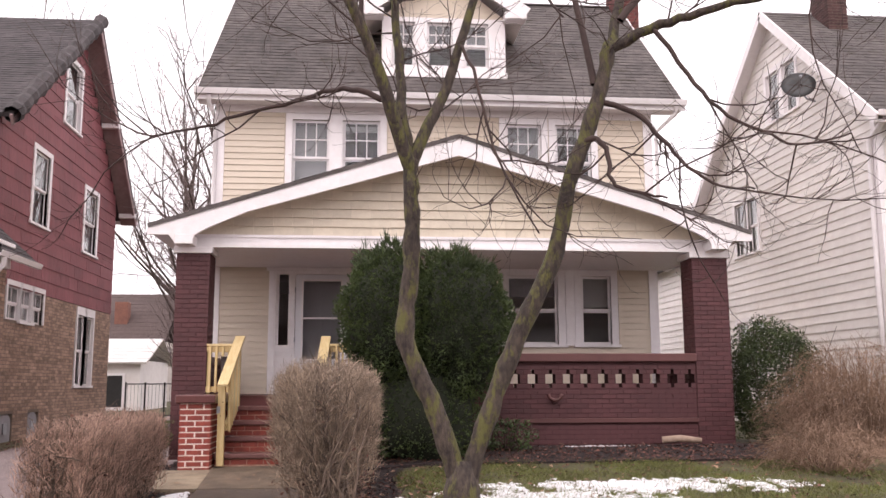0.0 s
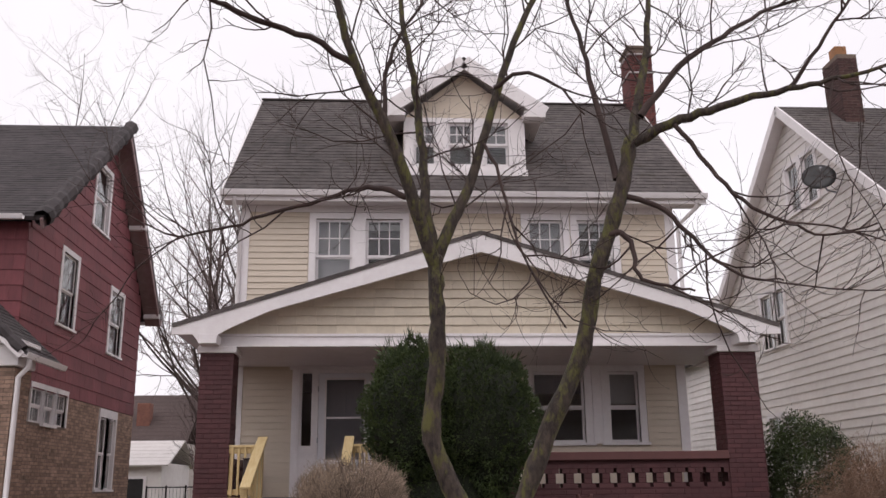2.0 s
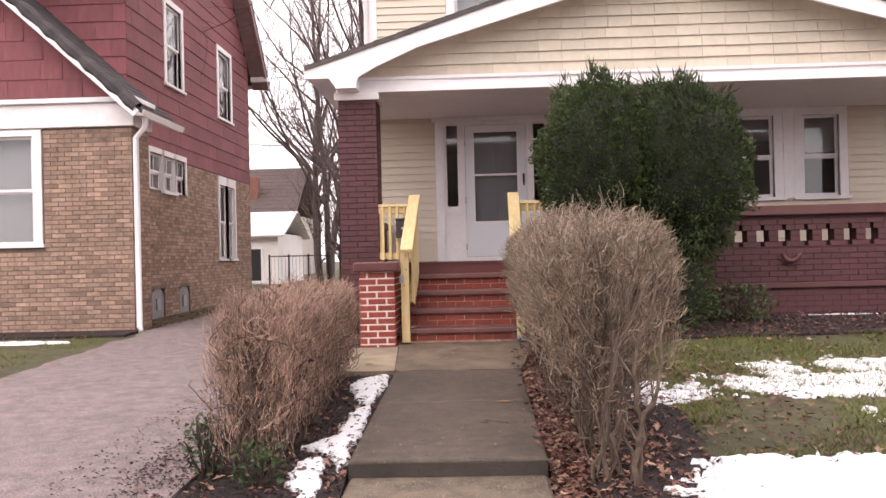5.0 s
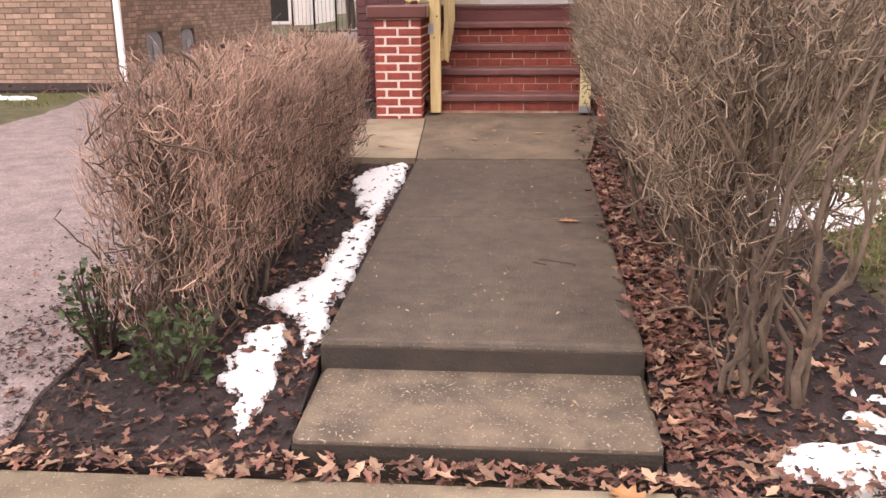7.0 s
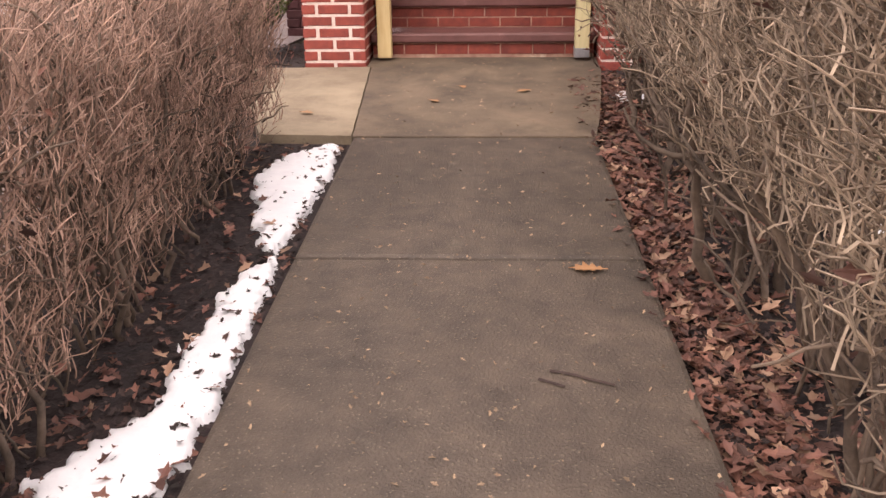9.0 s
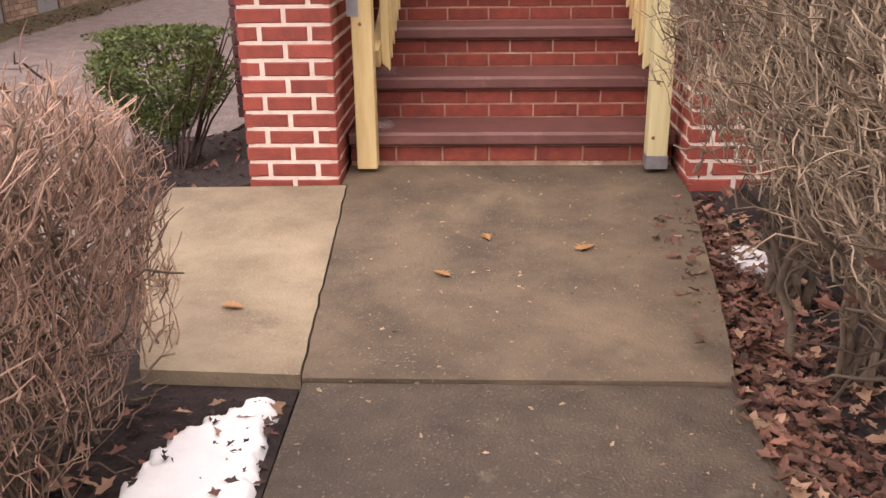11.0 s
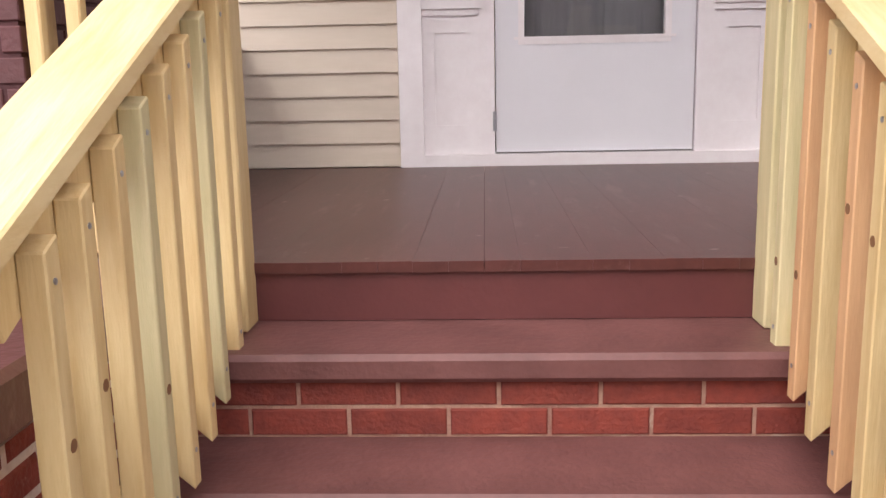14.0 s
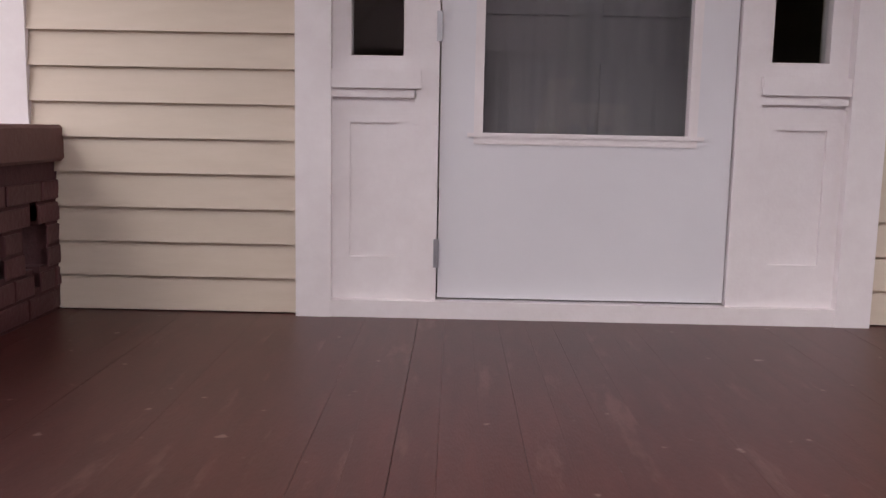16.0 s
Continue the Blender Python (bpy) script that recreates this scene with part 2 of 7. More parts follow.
M_FARWHITE = mat("far_white_siding", (0.40, 0.37, 0.36), (0.34, 0.31, 0.30), 3, 0.7, 0.1, stretch=(1, 1, 8))
M_FARCREAM = mat("far_cream_siding", (0.56, 0.50, 0.45), (0.47, 0.42, 0.38), 3, 0.7, 0.1, stretch=(1, 1, 8))
M_FARBRICK = mat("far_red_brick", (0.24, 0.105, 0.075), (0.16, 0.07, 0.055), 6, 0.85, 0.3)
M_FARROOF = mat("far_brown_roof", (0.10, 0.07, 0.065), None, 5, 0.9, 0.3)
M_DARKBRICK = mat("sooty_chimney_brick", (0.10, 0.05, 0.045), (0.055, 0.03, 0.03), 8, 0.9, 0.3, rnd=0.25, island=True)
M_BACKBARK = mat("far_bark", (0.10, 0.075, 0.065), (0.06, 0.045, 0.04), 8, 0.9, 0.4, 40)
M_STEM = mat("privet_stem", (0.17, 0.12, 0.088), (0.065, 0.046, 0.036), 14, 0.85, 0.5, 60, rnd=0.35, island=True)
M_STRAW = mat("tan_stem", (0.33, 0.22, 0.15), (0.2, 0.125, 0.09), 5, 0.85, 0, rnd=0.3, island=True)
M_SCRAP = mat("leaf_scrap", (0.42, 0.30, 0.20), (0.14, 0.085, 0.055), 30, 0.8, 0, rnd=0.6, island=True)
M_CONCRETE_TAN = mat("stained_tan_concrete", (0.165, 0.121, 0.083), (0.068, 0.05, 0.037), 3.2, 0.75, 0.5, 110, big=0.5, stain=(0.22, 0.165, 0.11), stain_at=0.58, speck=(0.23, 0.18, 0.128), speck_at=0.64, speck_scale=95)
M_CONCRETE_WET_SHADE = mat("wet_shaded_concrete", (0.055, 0.042, 0.033), (0.03, 0.023, 0.02), 6, 0.6, 0.6, 90)
M_MULCH = mat("mulch_chip", (0.05, 0.03, 0.026), (0.018, 0.011, 0.011), 9, 0.85, 0, rnd=0.6, island=True)
M_LEAF_PALE = mat("pale_fallen_leaf", (0.40, 0.25, 0.17), (0.22, 0.12, 0.08), 9, 0.65, 0.1, 80, rnd=0.45, island=True)
M_LOG = mat("pale_split_wood", (0.42, 0.31, 0.24), (0.26, 0.18, 0.13), 12, 0.8, 0.4, 40)
M_CAP = mat("damp_maroon_cap", (0.15, 0.060, 0.056), (0.105, 0.042, 0.039), 7, 0.28, 0.2, 40, big=0.15, stain=(0.22, 0.12, 0.112), stain_at=0.66)
M_BOXMETAL = mat("dark_brown_metal", (0.05, 0.034, 0.034), (0.035, 0.024, 0.024), 12, 0.45, 0.1, 80)
M_FLASHING = mat("pale_metal_band", (0.55, 0.5, 0.5), (0.4, 0.36, 0.36), 12, 0.5, 0.1, 60)
M_RAKE = mat("faded_mauve_board", (0.33, 0.225, 0.225), (0.25, 0.16, 0.16), 6, 0.7, 0.2, 40, big=0.15)
M_STEP_CONCRETE = mat("worn_step_concrete", (0.20, 0.152, 0.109), (0.08, 0.06, 0.046), 5.5, 0.75, 0.6, 110, big=0.35, stain=(0.075, 0.056, 0.043), stain_at=0.6, speck=(0.36, 0.29, 0.22), speck_at=0.62, speck_scale=95)
M_SALT = mat("salt_crust", (0.62, 0.54, 0.55), (0.42, 0.32, 0.33), 40, 0.9, 0.3, 150)
M_TOP_RISER = mat("deep_maroon_board", (0.11, 0.030, 0.029), (0.088, 0.024, 0.024), 5, 0.5, 0.15, 50, big=0.15)


# ---- tools for building ----
def thing(name, at, label, category, group="", kind=""):
    ob = new(name)
    ob.empty_display_size = 0.1
    ob.location = at
    return tagged(ob, label, category, group, kind)


def under(ob, parent):
    ob.parent = parent
    ob.matrix_parent_inverse = Matrix.Translation(-parent.matrix_basis.translation)
    return ob


def part(name, bm, material, parent=None, label="", smooth=False):
    me = bpy.data.meshes.new(name)
    bm.to_mesh(me)
    bm.free()
    me.materials.append(material)
    if smooth:
        me.polygons.foreach_set("use_smooth", [True] * len(me.polygons))
    ob = new(name, me)
    if parent:
        under(ob, parent)
    return tagged(ob, label)


def raw(name, verts, faces, material, parent=None, label="", smooth=False):
    me = bpy.data.meshes.new(name)
    me.from_pydata(verts, [], faces)
    me.materials.append(material)
    if smooth:
        me.polygons.foreach_set("use_smooth", [True] * len(me.polygons))
    ob = new(name, me)
    if parent:
        under(ob, parent)
    return tagged(ob, label)


BOX_FACES = [(0, 3, 2, 1), (4, 5, 6, 7), (0, 1, 5, 4), (1, 2, 6, 5), (2, 3, 7, 6), (3, 0, 4, 7)]


def box(bm, x0, x1, y0, y1, z0, z1, bevel=0.0):
    vs = [bm.verts.new(p) for p in ((x0, y0, z0), (x1, y0, z0), (x1, y1, z0), (x0, y1, z0), (x0, y0, z1), (x1, y0, z1), (x1, y1, z1), (x0, y1, z1))]
    fs = [bm.faces.new([vs[i] for i in f]) for f in BOX_FACES]
    if bevel:
        es = list({e for f in fs for e in f.edges})
        bmesh.ops.bevel(bm, geom=es, offset=bevel, segments=1, affect="EDGES", profile=0.5)


def boxed(name, x0, x1, y0, y1, z0, z1, material, parent=None, bevel=0.0, label=""):
    bm = bmesh.new()
    box(bm, x0, x1, y0, y1, z0, z1, bevel)
    return part(name, bm, material, parent, label)


def beam(bm, a, b, wide, thick, up=(0, 0, 1), bevel=0.0):
    """A straight bar from a to b; thick is measured along up, wide across it."""
    a, b = Vector(a), Vector(b)
    d = (b - a).normalized()
    s = d.cross(Vector(up)).normalized()
    u = s.cross(d).normalized()
    vs = []
    for p in (a, b):
        for i, j in ((-1, -1), (1, -1), (1, 1), (-1, 1)):
            vs.append(bm.verts.new(p + s * (i * wide / 2) + u * (j * thick / 2)))
    fs = [bm.faces.new([vs[i] for i in f]) for f in BOX_FACES]
    if bevel:
        es = list({e for f in fs for e in f.edges})
        bmesh.ops.bevel(bm, geom=es, offset=bevel, segments=1, affect="EDGES", profile=0.5)


def beamed(name, a, b, wide, thick, material, parent, up=(0, 0, 1), bevel=0.0, label=""):
    bm = bmesh.new()
    beam(bm, a, b, wide, thick, up, bevel)
    bmesh.ops.recalc_face_normals(bm, faces=bm.faces)
    return part(name, bm, material, parent, label)


def tube_mesh(paths, sides=6):
    """Vertices and faces of tapered tubes; each path is a list of (point, radius)."""
    verts, faces = [], []
    ring = [(math.cos(2 * math.pi * k / sides), math.sin(2 * math.pi * k / sides)) for k in range(sides)]
    for path in paths:
        base, n = len(verts), len(path)
        for i, (p, r) in enumerate(path):
            p = Vector(p)
            d = Vector(path[min(i + 1, n - 1)][0]) - Vector(path[max(i - 1, 0)][0])
            if d.length < 1e-6:
                d = Vector((0, 0, 1))
            d.normalize()
            s = d.cross(Vector((0.31, 0.9, 0.2))).normalized()
            u = s.cross(d)
            verts += [tuple(p + s * (c * r) + u * (w * r)) for c, w in ring]
        for i in range(n - 1):
            for k in range(sides):
                k2 = (k + 1) % sides
                faces.append((base + i * sides + k, base + i * sides + k2, base + (i + 1) * sides + k2, base + (i + 1) * sides + k))
        faces.append(tuple(base + (n - 1) * sides + k for k in range(sides)))
    return verts, faces


class Plane:
    """A wall's face: origin, direction along it, outward normal; (u, v, n) to world, v being height."""

    def __init__(self, o, u, n):
        self.o, self.u, self.n = Vector(o), Vector(u), Vector(n)

    def at(self, u, v, n=0.0):
        return tuple(self.o + self.u * u + self.n * n + Vector((0, 0, v)))


def slab(pl, u0, u1, v0, v1, n0, nb, nt=None):
    """Eight points and six faces of a board on a wall: nb proud at its foot, nt at its head."""
    nt = nb if nt is None else nt
    pts = [pl.at(u0, v0, n0), pl.at(u1, v0, n0), pl.at(u1, v0, nb), pl.at(u0, v0, nb), pl.at(u0, v1, n0), pl.at(u1, v1, n0), pl.at(u1, v1, nt), pl.at(u0, v1, nt)]
    flip = pl.u.cross(Vector((0, 0, 1))).dot(pl.n) > 0
    return pts, [tuple(reversed(f)) for f in BOX_FACES] if flip else BOX_FACES


def wslab(name, pl, u0, u1, v0, v1, n0, nb, material, parent, nt=None, label=""):
    pts, fs = slab(pl, u0, u1, v0, v1, n0, nb, nt)
    return raw(name, pts, fs, material, parent, label)


def spans(u0, u1, v0, v1, holes):
    """The stretches of [u0, u1] left free by the holes that a course from v0 to v1 meets."""
    out = [(u0, u1)]
    for a, b, c, d in holes:
        if c < v1 - 0.01 and d > v0 + 0.01:
            out = [s for p, q in out for s in ((p, min(q, a)), (max(p, b), q)) if s[1] - s[0] > 0.01]
    return out


def bands(v, top, holes):
    """A course cut at the heads and feet of the holes, so that it runs right up to them."""
    cuts = sorted({v, top, *(k for h in holes for k in h[2:] if v + 0.012 < k < top - 0.012)})
    return list(zip(cuts, cuts[1:]))


def wall_mesh(pl, u0, u1, v0, v1, thick, holes):
    """A wall with openings cut through, as a grid of solid cells."""
    us = sorted({u0, u1, *(min(max(k, u0), u1) for h in holes for k in h[:2])})
    vs = sorted({v0, v1, *(min(max(k, v0), v1) for h in holes for k in h[2:])})
    verts, faces = [], []
    for a, b in zip(us, us[1:]):
        for c, d in zip(vs, vs[1:]):
            mu, mv = (a + b) / 2, (c + d) / 2
            if any(h[0] < mu < h[1] and h[2] < mv < h[3] for h in holes):
                continue
            p, f = slab(pl, a, b, c, d, -thick, 0.0)
            faces += [tuple(i + len(verts) for i in q) for q in f]
            verts += p
    # join the cells into one solid: shared corners once, inner faces away
    key, ids, keep = lambda q: tuple(round(c, 4) for c in q), {}, {}
    for q in faces:
        loop = tuple(ids.setdefault(key(verts[i]), len(ids)) for i in q)
        same = frozenset(loop)
        keep[same] = None if same in keep else loop
    return list(ids), [q for q in keep.values() if q]


def clapboards(pl, u0, u1, v0, v1, step, holes, material, parent, name="plank", edge=None, proud=0.016):
    """Lapped boards, each a piece of its own. edge(v) gives the free stretch under a rake."""
    v = v0
    while v < v1 - 0.02:
        top = min(v + step, v1)
        a, b = edge((v + top) / 2) if edge else (u0, u1)
        if b - a > 0.08:
            for lo, hi in bands(v, top, holes):
                foot = proud + (0.004 - proud) * (lo - v) / (top - v)
                for p, q in spans(max(a, u0), min(b, u1), lo, hi, holes):
                    wslab(name, pl, p, q, lo, hi, 0.0, foot, material, parent, nt=proud + (0.004 - proud) * (hi - v) / (top - v))
        v = top


def shingle_wall(pl, u0, u1, v0, v1, step, width, holes, material, parent, name="shingle", edge=None, seed=1, proud=0.016, stuff_after=300):
    rng, v, row, made = random.Random(seed), v0, 0, 0
    more_v, more_f = [], []
    while v < v1 - 0.02:
        top = min(v + step, v1)
        a, b = edge((v + top) / 2) if edge else (u0, u1)
        for lo, hi, p, q in [(lo, hi, p, q) for lo, hi in bands(v, top, holes) for p, q in spans(max(a, u0), min(b, u1), lo, hi, holes)] if b - a > 0.05 else ():
            ka, kb = (lo - v) / (top - v), (hi - v) / (top - v)
            u = p - (row % 2) * width * 0.5 - rng.uniform(0, 0.2) * width
            while u < q:
                s, e = max(u, p), min(u + width - 0.004, q)
                if e - s > 0.01:
                    out = proud + rng.uniform(-0.002, 0.003)
                    if made < stuff_after:
                        wslab(name, pl, s, e, lo + rng.uniform(-0.003, 0.003), hi, 0.0, out + (0.004 - out) * ka, material, parent, nt=out + (0.004 - out) * kb)
                    else:
                        pp, ff = slab(pl, s, e, lo, hi, 0.0, out + (0.004 - out) * ka, out + (0.004 - out) * kb)
                        more_f += [tuple(i + len(more_v) for i in f) for f in ff]
                        more_v += pp
                    made += 1
                u += width
        v, row = top, row + 1
    if more_v:
        tagged(raw(name + "_rest", more_v, more_f, material, parent), kind="stuff")


def brick_wall(pl, u0, u1, v0, v1, holes, material, parent, length=0.205, high=0.058, joint=0.011, proud=0.007, limit=300, near=None, seed=3, edge_bevel=0.003, far_material=None, head=None):
    """Running-bond bricks proud of the mortar behind; the first `limit` in the stretch `near` are pieces, the rest one mesh."""
    rng, course, v, made = random.Random(seed), 0, v0, 0
    more_v, more_f, shared = [], [], {}
    while v + high < v1 + 0.02:
        for p, q in spans(u0, u1, v, v + high, holes):
            u = p - (course % 2) * (length + (head or joint)) / 2
            while u < q - 0.005:
                s, e = max(u, p), min(u + length, q)
                if e - s > 0.015:
                    w, c = e - s, (s + e) / 2
                    out = proud + rng.uniform(-0.0015, 0.0015)
                    if made < limit and (near is None or near[0] <= c <= near[1]):
                        key = round(w, 3)
                        if key not in shared:
                            zero = Plane((0, 0, 0), pl.u, pl.n)
                            k = edge_bevel
                            ps = [zero.at(-w / 2, 0, -0.03), zero.at(w / 2, 0, -0.03), zero.at(w / 2, high, -0.03), zero.at(-w / 2, high, -0.03),
                                  zero.at(-w / 2, 0, -k), zero.at(w / 2, 0, -k), zero.at(w / 2, high, -k), zero.at(-w / 2, high, -k),
                                  zero.at(-w / 2 + k, k, 0), zero.at(w / 2 - k, k, 0), zero.at(w / 2 - k, high - k, 0), zero.at(-w / 2 + k, high - k, 0)]
                            fs = [(8, 9, 10, 11)] + [(b + i, b + (i + 1) % 4, b + 4 + (i + 1) % 4, b + 4 + i) for b in (0, 4) for i in range(4)]
                            if pl.u.cross(Vector((0, 0, 1))).dot(pl.n) < 0:
                                fs = [tuple(reversed(f)) for f in fs]
                            me = bpy.data.meshes.new("brick")
                            me.from_pydata(ps, [], fs)
                            me.materials.append(material)
                            shared[key] = me
                        ob = new("brick", shared[key])
                        under(ob, parent)
                        ob.location = pl.at(c, v, out)
                        made += 1
                    else:
                        pp, ff = slab(pl, s, e, v, v + high, -0.03, out)
                        more_f += [tuple(i + len(more_v) for i in f) for f in ff]
                        more_v += pp
                u += length + (head or joint)
        v += high + joint
        course += 1
    if more_v:
        tagged(raw("brick_rest", more_v, more_f, far_material or material, parent), kind="stuff")


def window(pl, u0, u1, v0, v1, parent, casing=0.11, rows=1, cols=1, lower=(1, 1), split=0.5, depth=0.09, sill=True, curtain=None, head=0.11, name="window", curtain_part=1.0):
    """Double-hung window set in an opening: casing, sill, two sashes with bars, panes, a blind or curtain behind."""
    w = under(tagged(new(name, bpy.data.meshes.new(name))), parent)
    vs, fs = [], []
    for a, b, c, d in ((u0 - casing, u0, v0, v1), (u1, u1 + casing, v0, v1), (u0 - casing, u1 + casing, v1, v1 + head)):
        p, f = slab(pl, a, b, c, d, -0.02, 0.032)
        fs += [tuple(i + len(vs) for i in q) for q in f]
        vs += p
    w.data.from_pydata(vs, [], fs)
    w.data.materials.append(M_WHITE)
    if sill:
        wslab("sill", pl, u0 - casing - 0.03, u1 + casing + 0.03, v0 - 0.05, v0, -0.05, 0.065, M_WHITE, w)
    mid = v0 + (v1 - v0) * split
    for k, (c, d, n, grid) in enumerate(((v0, mid, -0.055, lower), (mid - 0.02, v1, -0.03, (rows, cols)))):
        vs, fs = [], []
        t = 0.045
        bars = [(u0, u0 + t, c, d), (u1 - t, u1, c, d), (u0 + t, u1 - t, c, c + t), (u0 + t, u1 - t, d - t, d)]
        for j in range(1, grid[1]):
            x = u0 + t + (u1 - u0 - 2 * t) * j / grid[1]
            bars.append((x - 0.01, x + 0.01, c + t, d - t))
        for j in range(1, grid[0]):
            z = c + t + (d - c - 2 * t) * j / grid[0]
            bars.append((u0 + t, u1 - t, z - 0.01, z + 0.01))
        for a, b, e, g in bars:
            p, f = slab(pl, a, b, e, g, n - 0.02, n)
            fs += [tuple(i + len(vs) for i in q) for q in f]
            vs += p
        raw("sash", vs, fs, M_WHITE, w)
        g = wslab("pane", pl, u0 + t - 0.004, u1 - t + 0.004, c + t - 0.004, d - t + 0.004, n - 0.014, n - 0.010, M_GLASS, w)
        g.visible_shadow = False
    if curtain:
        wslab("curtain", pl, u0 - 0.02, u1 + 0.02, v0 + (v1 - v0) * (1 - curtain_part), v1, -0.17, -0.16, curtain, w)
    wslab("jamb", pl, u0 - 0.02, u0, v0, v1, -0.14, -0.02, M_WHITE, w)
    wslab("jamb", pl, u1, u1 + 0.02, v0, v1, -0.14, -0.02, M_WHITE, w)
    return w


def roof_plane(name, a, b, c, d, material, parent, step=0.14, thick=0.05, wave=0.0, seed=2):
    """A shingled slope: a-b along the eave, d-c along the ridge; each course is a row of tabs lapped over the one below."""
    a, b, c, d = (Vector(p) for p in (a, b, c, d))
    nrm = (b - a).cross(d - a).normalized()
    if nrm.z < 0:
        nrm = -nrm
    n = max(2, int(((d - a).length + (c - b).length) / 2 / step))
    rng = random.Random(seed)
    verts, faces = [], []

    def quad8(p):
        base = len(verts)
        verts.extend(tuple(q) for q in p)
        faces.extend(tuple(i + base for i in f) for f in BOX_FACES)

    quad8([q - nrm * thick for q in (a, b, c, d)] + [q - nrm * 0.004 for q in (a, b, c, d)])
    for i in range(n):
        t0, t1 = i / n, min(1.0, (i + 1.15) / n)
        l0, l1, r0, r1 = a.lerp(d, t0), a.lerp(d, t1), b.lerp(c, t0), b.lerp(c, t1)
        m = max(1, int((r0 - l0).length / 0.32))
        off = rng.uniform(-0.4, 0.4) / m
        cuts = [0.0] + sorted(min(max((k + 0.5 * (i % 2)) / m + off * 0.3, 0.001), 0.999) for k in range(1, m)) + [1.0]
        for s, e in zip(cuts, cuts[1:]):
            up = 0.012 + rng.uniform(-0.003, 0.004)
            g = 0.003 / max((r0 - l0).length, 0.1)
            q = (l0.lerp(r0, s + g), l0.lerp(r0, e - g), l1.lerp(r1, e - g), l1.lerp(r1, s + g))
            quad8([q[0], q[1], q[2], q[3], q[0] + nrm * up, q[1] + nrm * up, q[2] + nrm * 0.003, q[3] + nrm * 0.003])
    return raw(name, verts, faces, material, parent)


def strip(bm, pts, y0, y1):
    """A flat profile of (x, z) points drawn out from y0 to y1."""
    f0 = [bm.verts.new((x, y0, z)) for x, z in pts]
    f1 = [bm.verts.new((x, y1, z)) for x, z in pts]
    bm.faces.new(f0)
    bm.faces.new(list(reversed(f1)))
    for i in range(len(pts)):
        j = (i + 1) % len(pts)
        bm.faces.new((f0[j], f0[i], f1[i], f1[j]))
    bmesh.ops.recalc_face_normals(bm, faces=bm.faces)


def gz(x, y):
    """Height of the ground."""
    def ramp(v, stops):
        for (a, p), (b, q) in zip(stops, stops[1:]):
            if v <= b:
                return p + (q - p) * max(0.0, min(1.0, (v - a) / (b - a)))
        return stops[-1][1]
    mid = ramp(y, ((-60, -0.64), (-8.75, -0.64), (-8.7, -0.50), (-6.85, -0.45), (-5.25, -0.45), (-4.6, -0.29), (0.1, -0.06), (1.3, -0.03), (4, 0.0), (60, 0.3)))
    right = ramp(y, ((-60, -0.64), (-8.75, -0.64), (-8.7, -0.50), (-6.85, -0.45), (-5.25, -0.45), (-4.6, -0.29), (1.2, 0.12), (4, 0.12), (60, 0.3)))
    left = ramp(y, ((-60, -0.64), (-8.75, -0.64), (-8.7, -0.50), (-6.85, -0.45), (-5.25, -0.44), (-4.6, -0.36), (3.5, -0.07), (14, 0.05), (60, 0.3)))
    k = max(0.0, min(1.0, (x - 0.9) / 1.0))
    j = max(0.0, min(1.0, (-1.1 - x) / 0.6))
    return mid + (right - mid) * k + (left - mid) * j


# ---- ground ----
def ground_sheet():
    xs = sorted({-400, -150, -60, *np.arange(-30, 30.1, 1.0).tolist(), 60, 150, 400, *np.arange(-4, 9, 0.25).tolist()})
    ys = sorted({-400, -150, -60, *np.arange(-30, 40.1, 1.0).tolist(), 80, 200, 600, *np.arange(-7, 4, 0.2).tolist(), -8.75, -8.7, -6.85, -5.25})
    v = [(x, y, gz(x, y) - (0.12 if -1.7 < x < 1.5 and -5.3 < y < 1.2 else 0.0) + 0.012 * noise.noise(Vector((x * 0.9, y * 0.9, 0))) - (0.06 if y < -8.7 else 0.0)) for y in ys for x in xs]
    w = len(xs)
    f = [(j * w + i, j * w + i + 1, (j + 1) * w + i + 1, (j + 1) * w + i) for j in range(len(ys) - 1) for i in range(w - 1)]
    return tagged(raw("ground", v, f, M_LAWN, smooth=True), "patchy winter lawn with bare brown soil", "lawn", kind="structure")


ground_sheet()


def sheet(name, corners, material, label, category, lift=0.03, n=24, m=24, wobble=0.0, thick=0.12, z=None, out_left=False, both=False):
    """A slab that follows the ground between four corners (a, b, c, d), with real thickness."""
    a, b, c, d = (Vector((*p, 0)) for p in corners)
    v, f = [], []
    for j in range(m + 1):
        for i in range(n + 1):
            p = a.lerp(b, i / n).lerp(d.lerp(c, i / n), j / m)
            if i == (0 if out_left else n) or (both and i in (0, n)):
                p.x += wobble * (noise.noise(Vector((p.x, p.y * 1.7, 3))) + 0.6 * noise.noise(Vector((p.x, p.y * 5.3, 9))))
            v.append((p.x, p.y, (gz(p.x, p.y) if z is None else z(p.x, p.y)) + lift))
    w = n + 1
    f = [(j * w + i, j * w + i + 1, (j + 1) * w + i + 1, (j + 1) * w + i) for j in range(m) for i in range(n)]
    rim = [i for i in range(w)] + [j * w + n for j in range(1, m + 1)] + [m * w + i for i in range(n - 1, -1, -1)] + [j * w for j in range(m - 1, 0, -1)]
    base = len(v)
    v += [(v[i][0], v[i][1], v[i][2] - thick) for i in rim]
    k = len(rim)
    f += [(rim[(i + 1) % k], rim[i], base + i, base + (i + 1) % k) for i in range(k)]
    return tagged(raw(name, v, f, material, smooth=False), label, category, kind="structure")


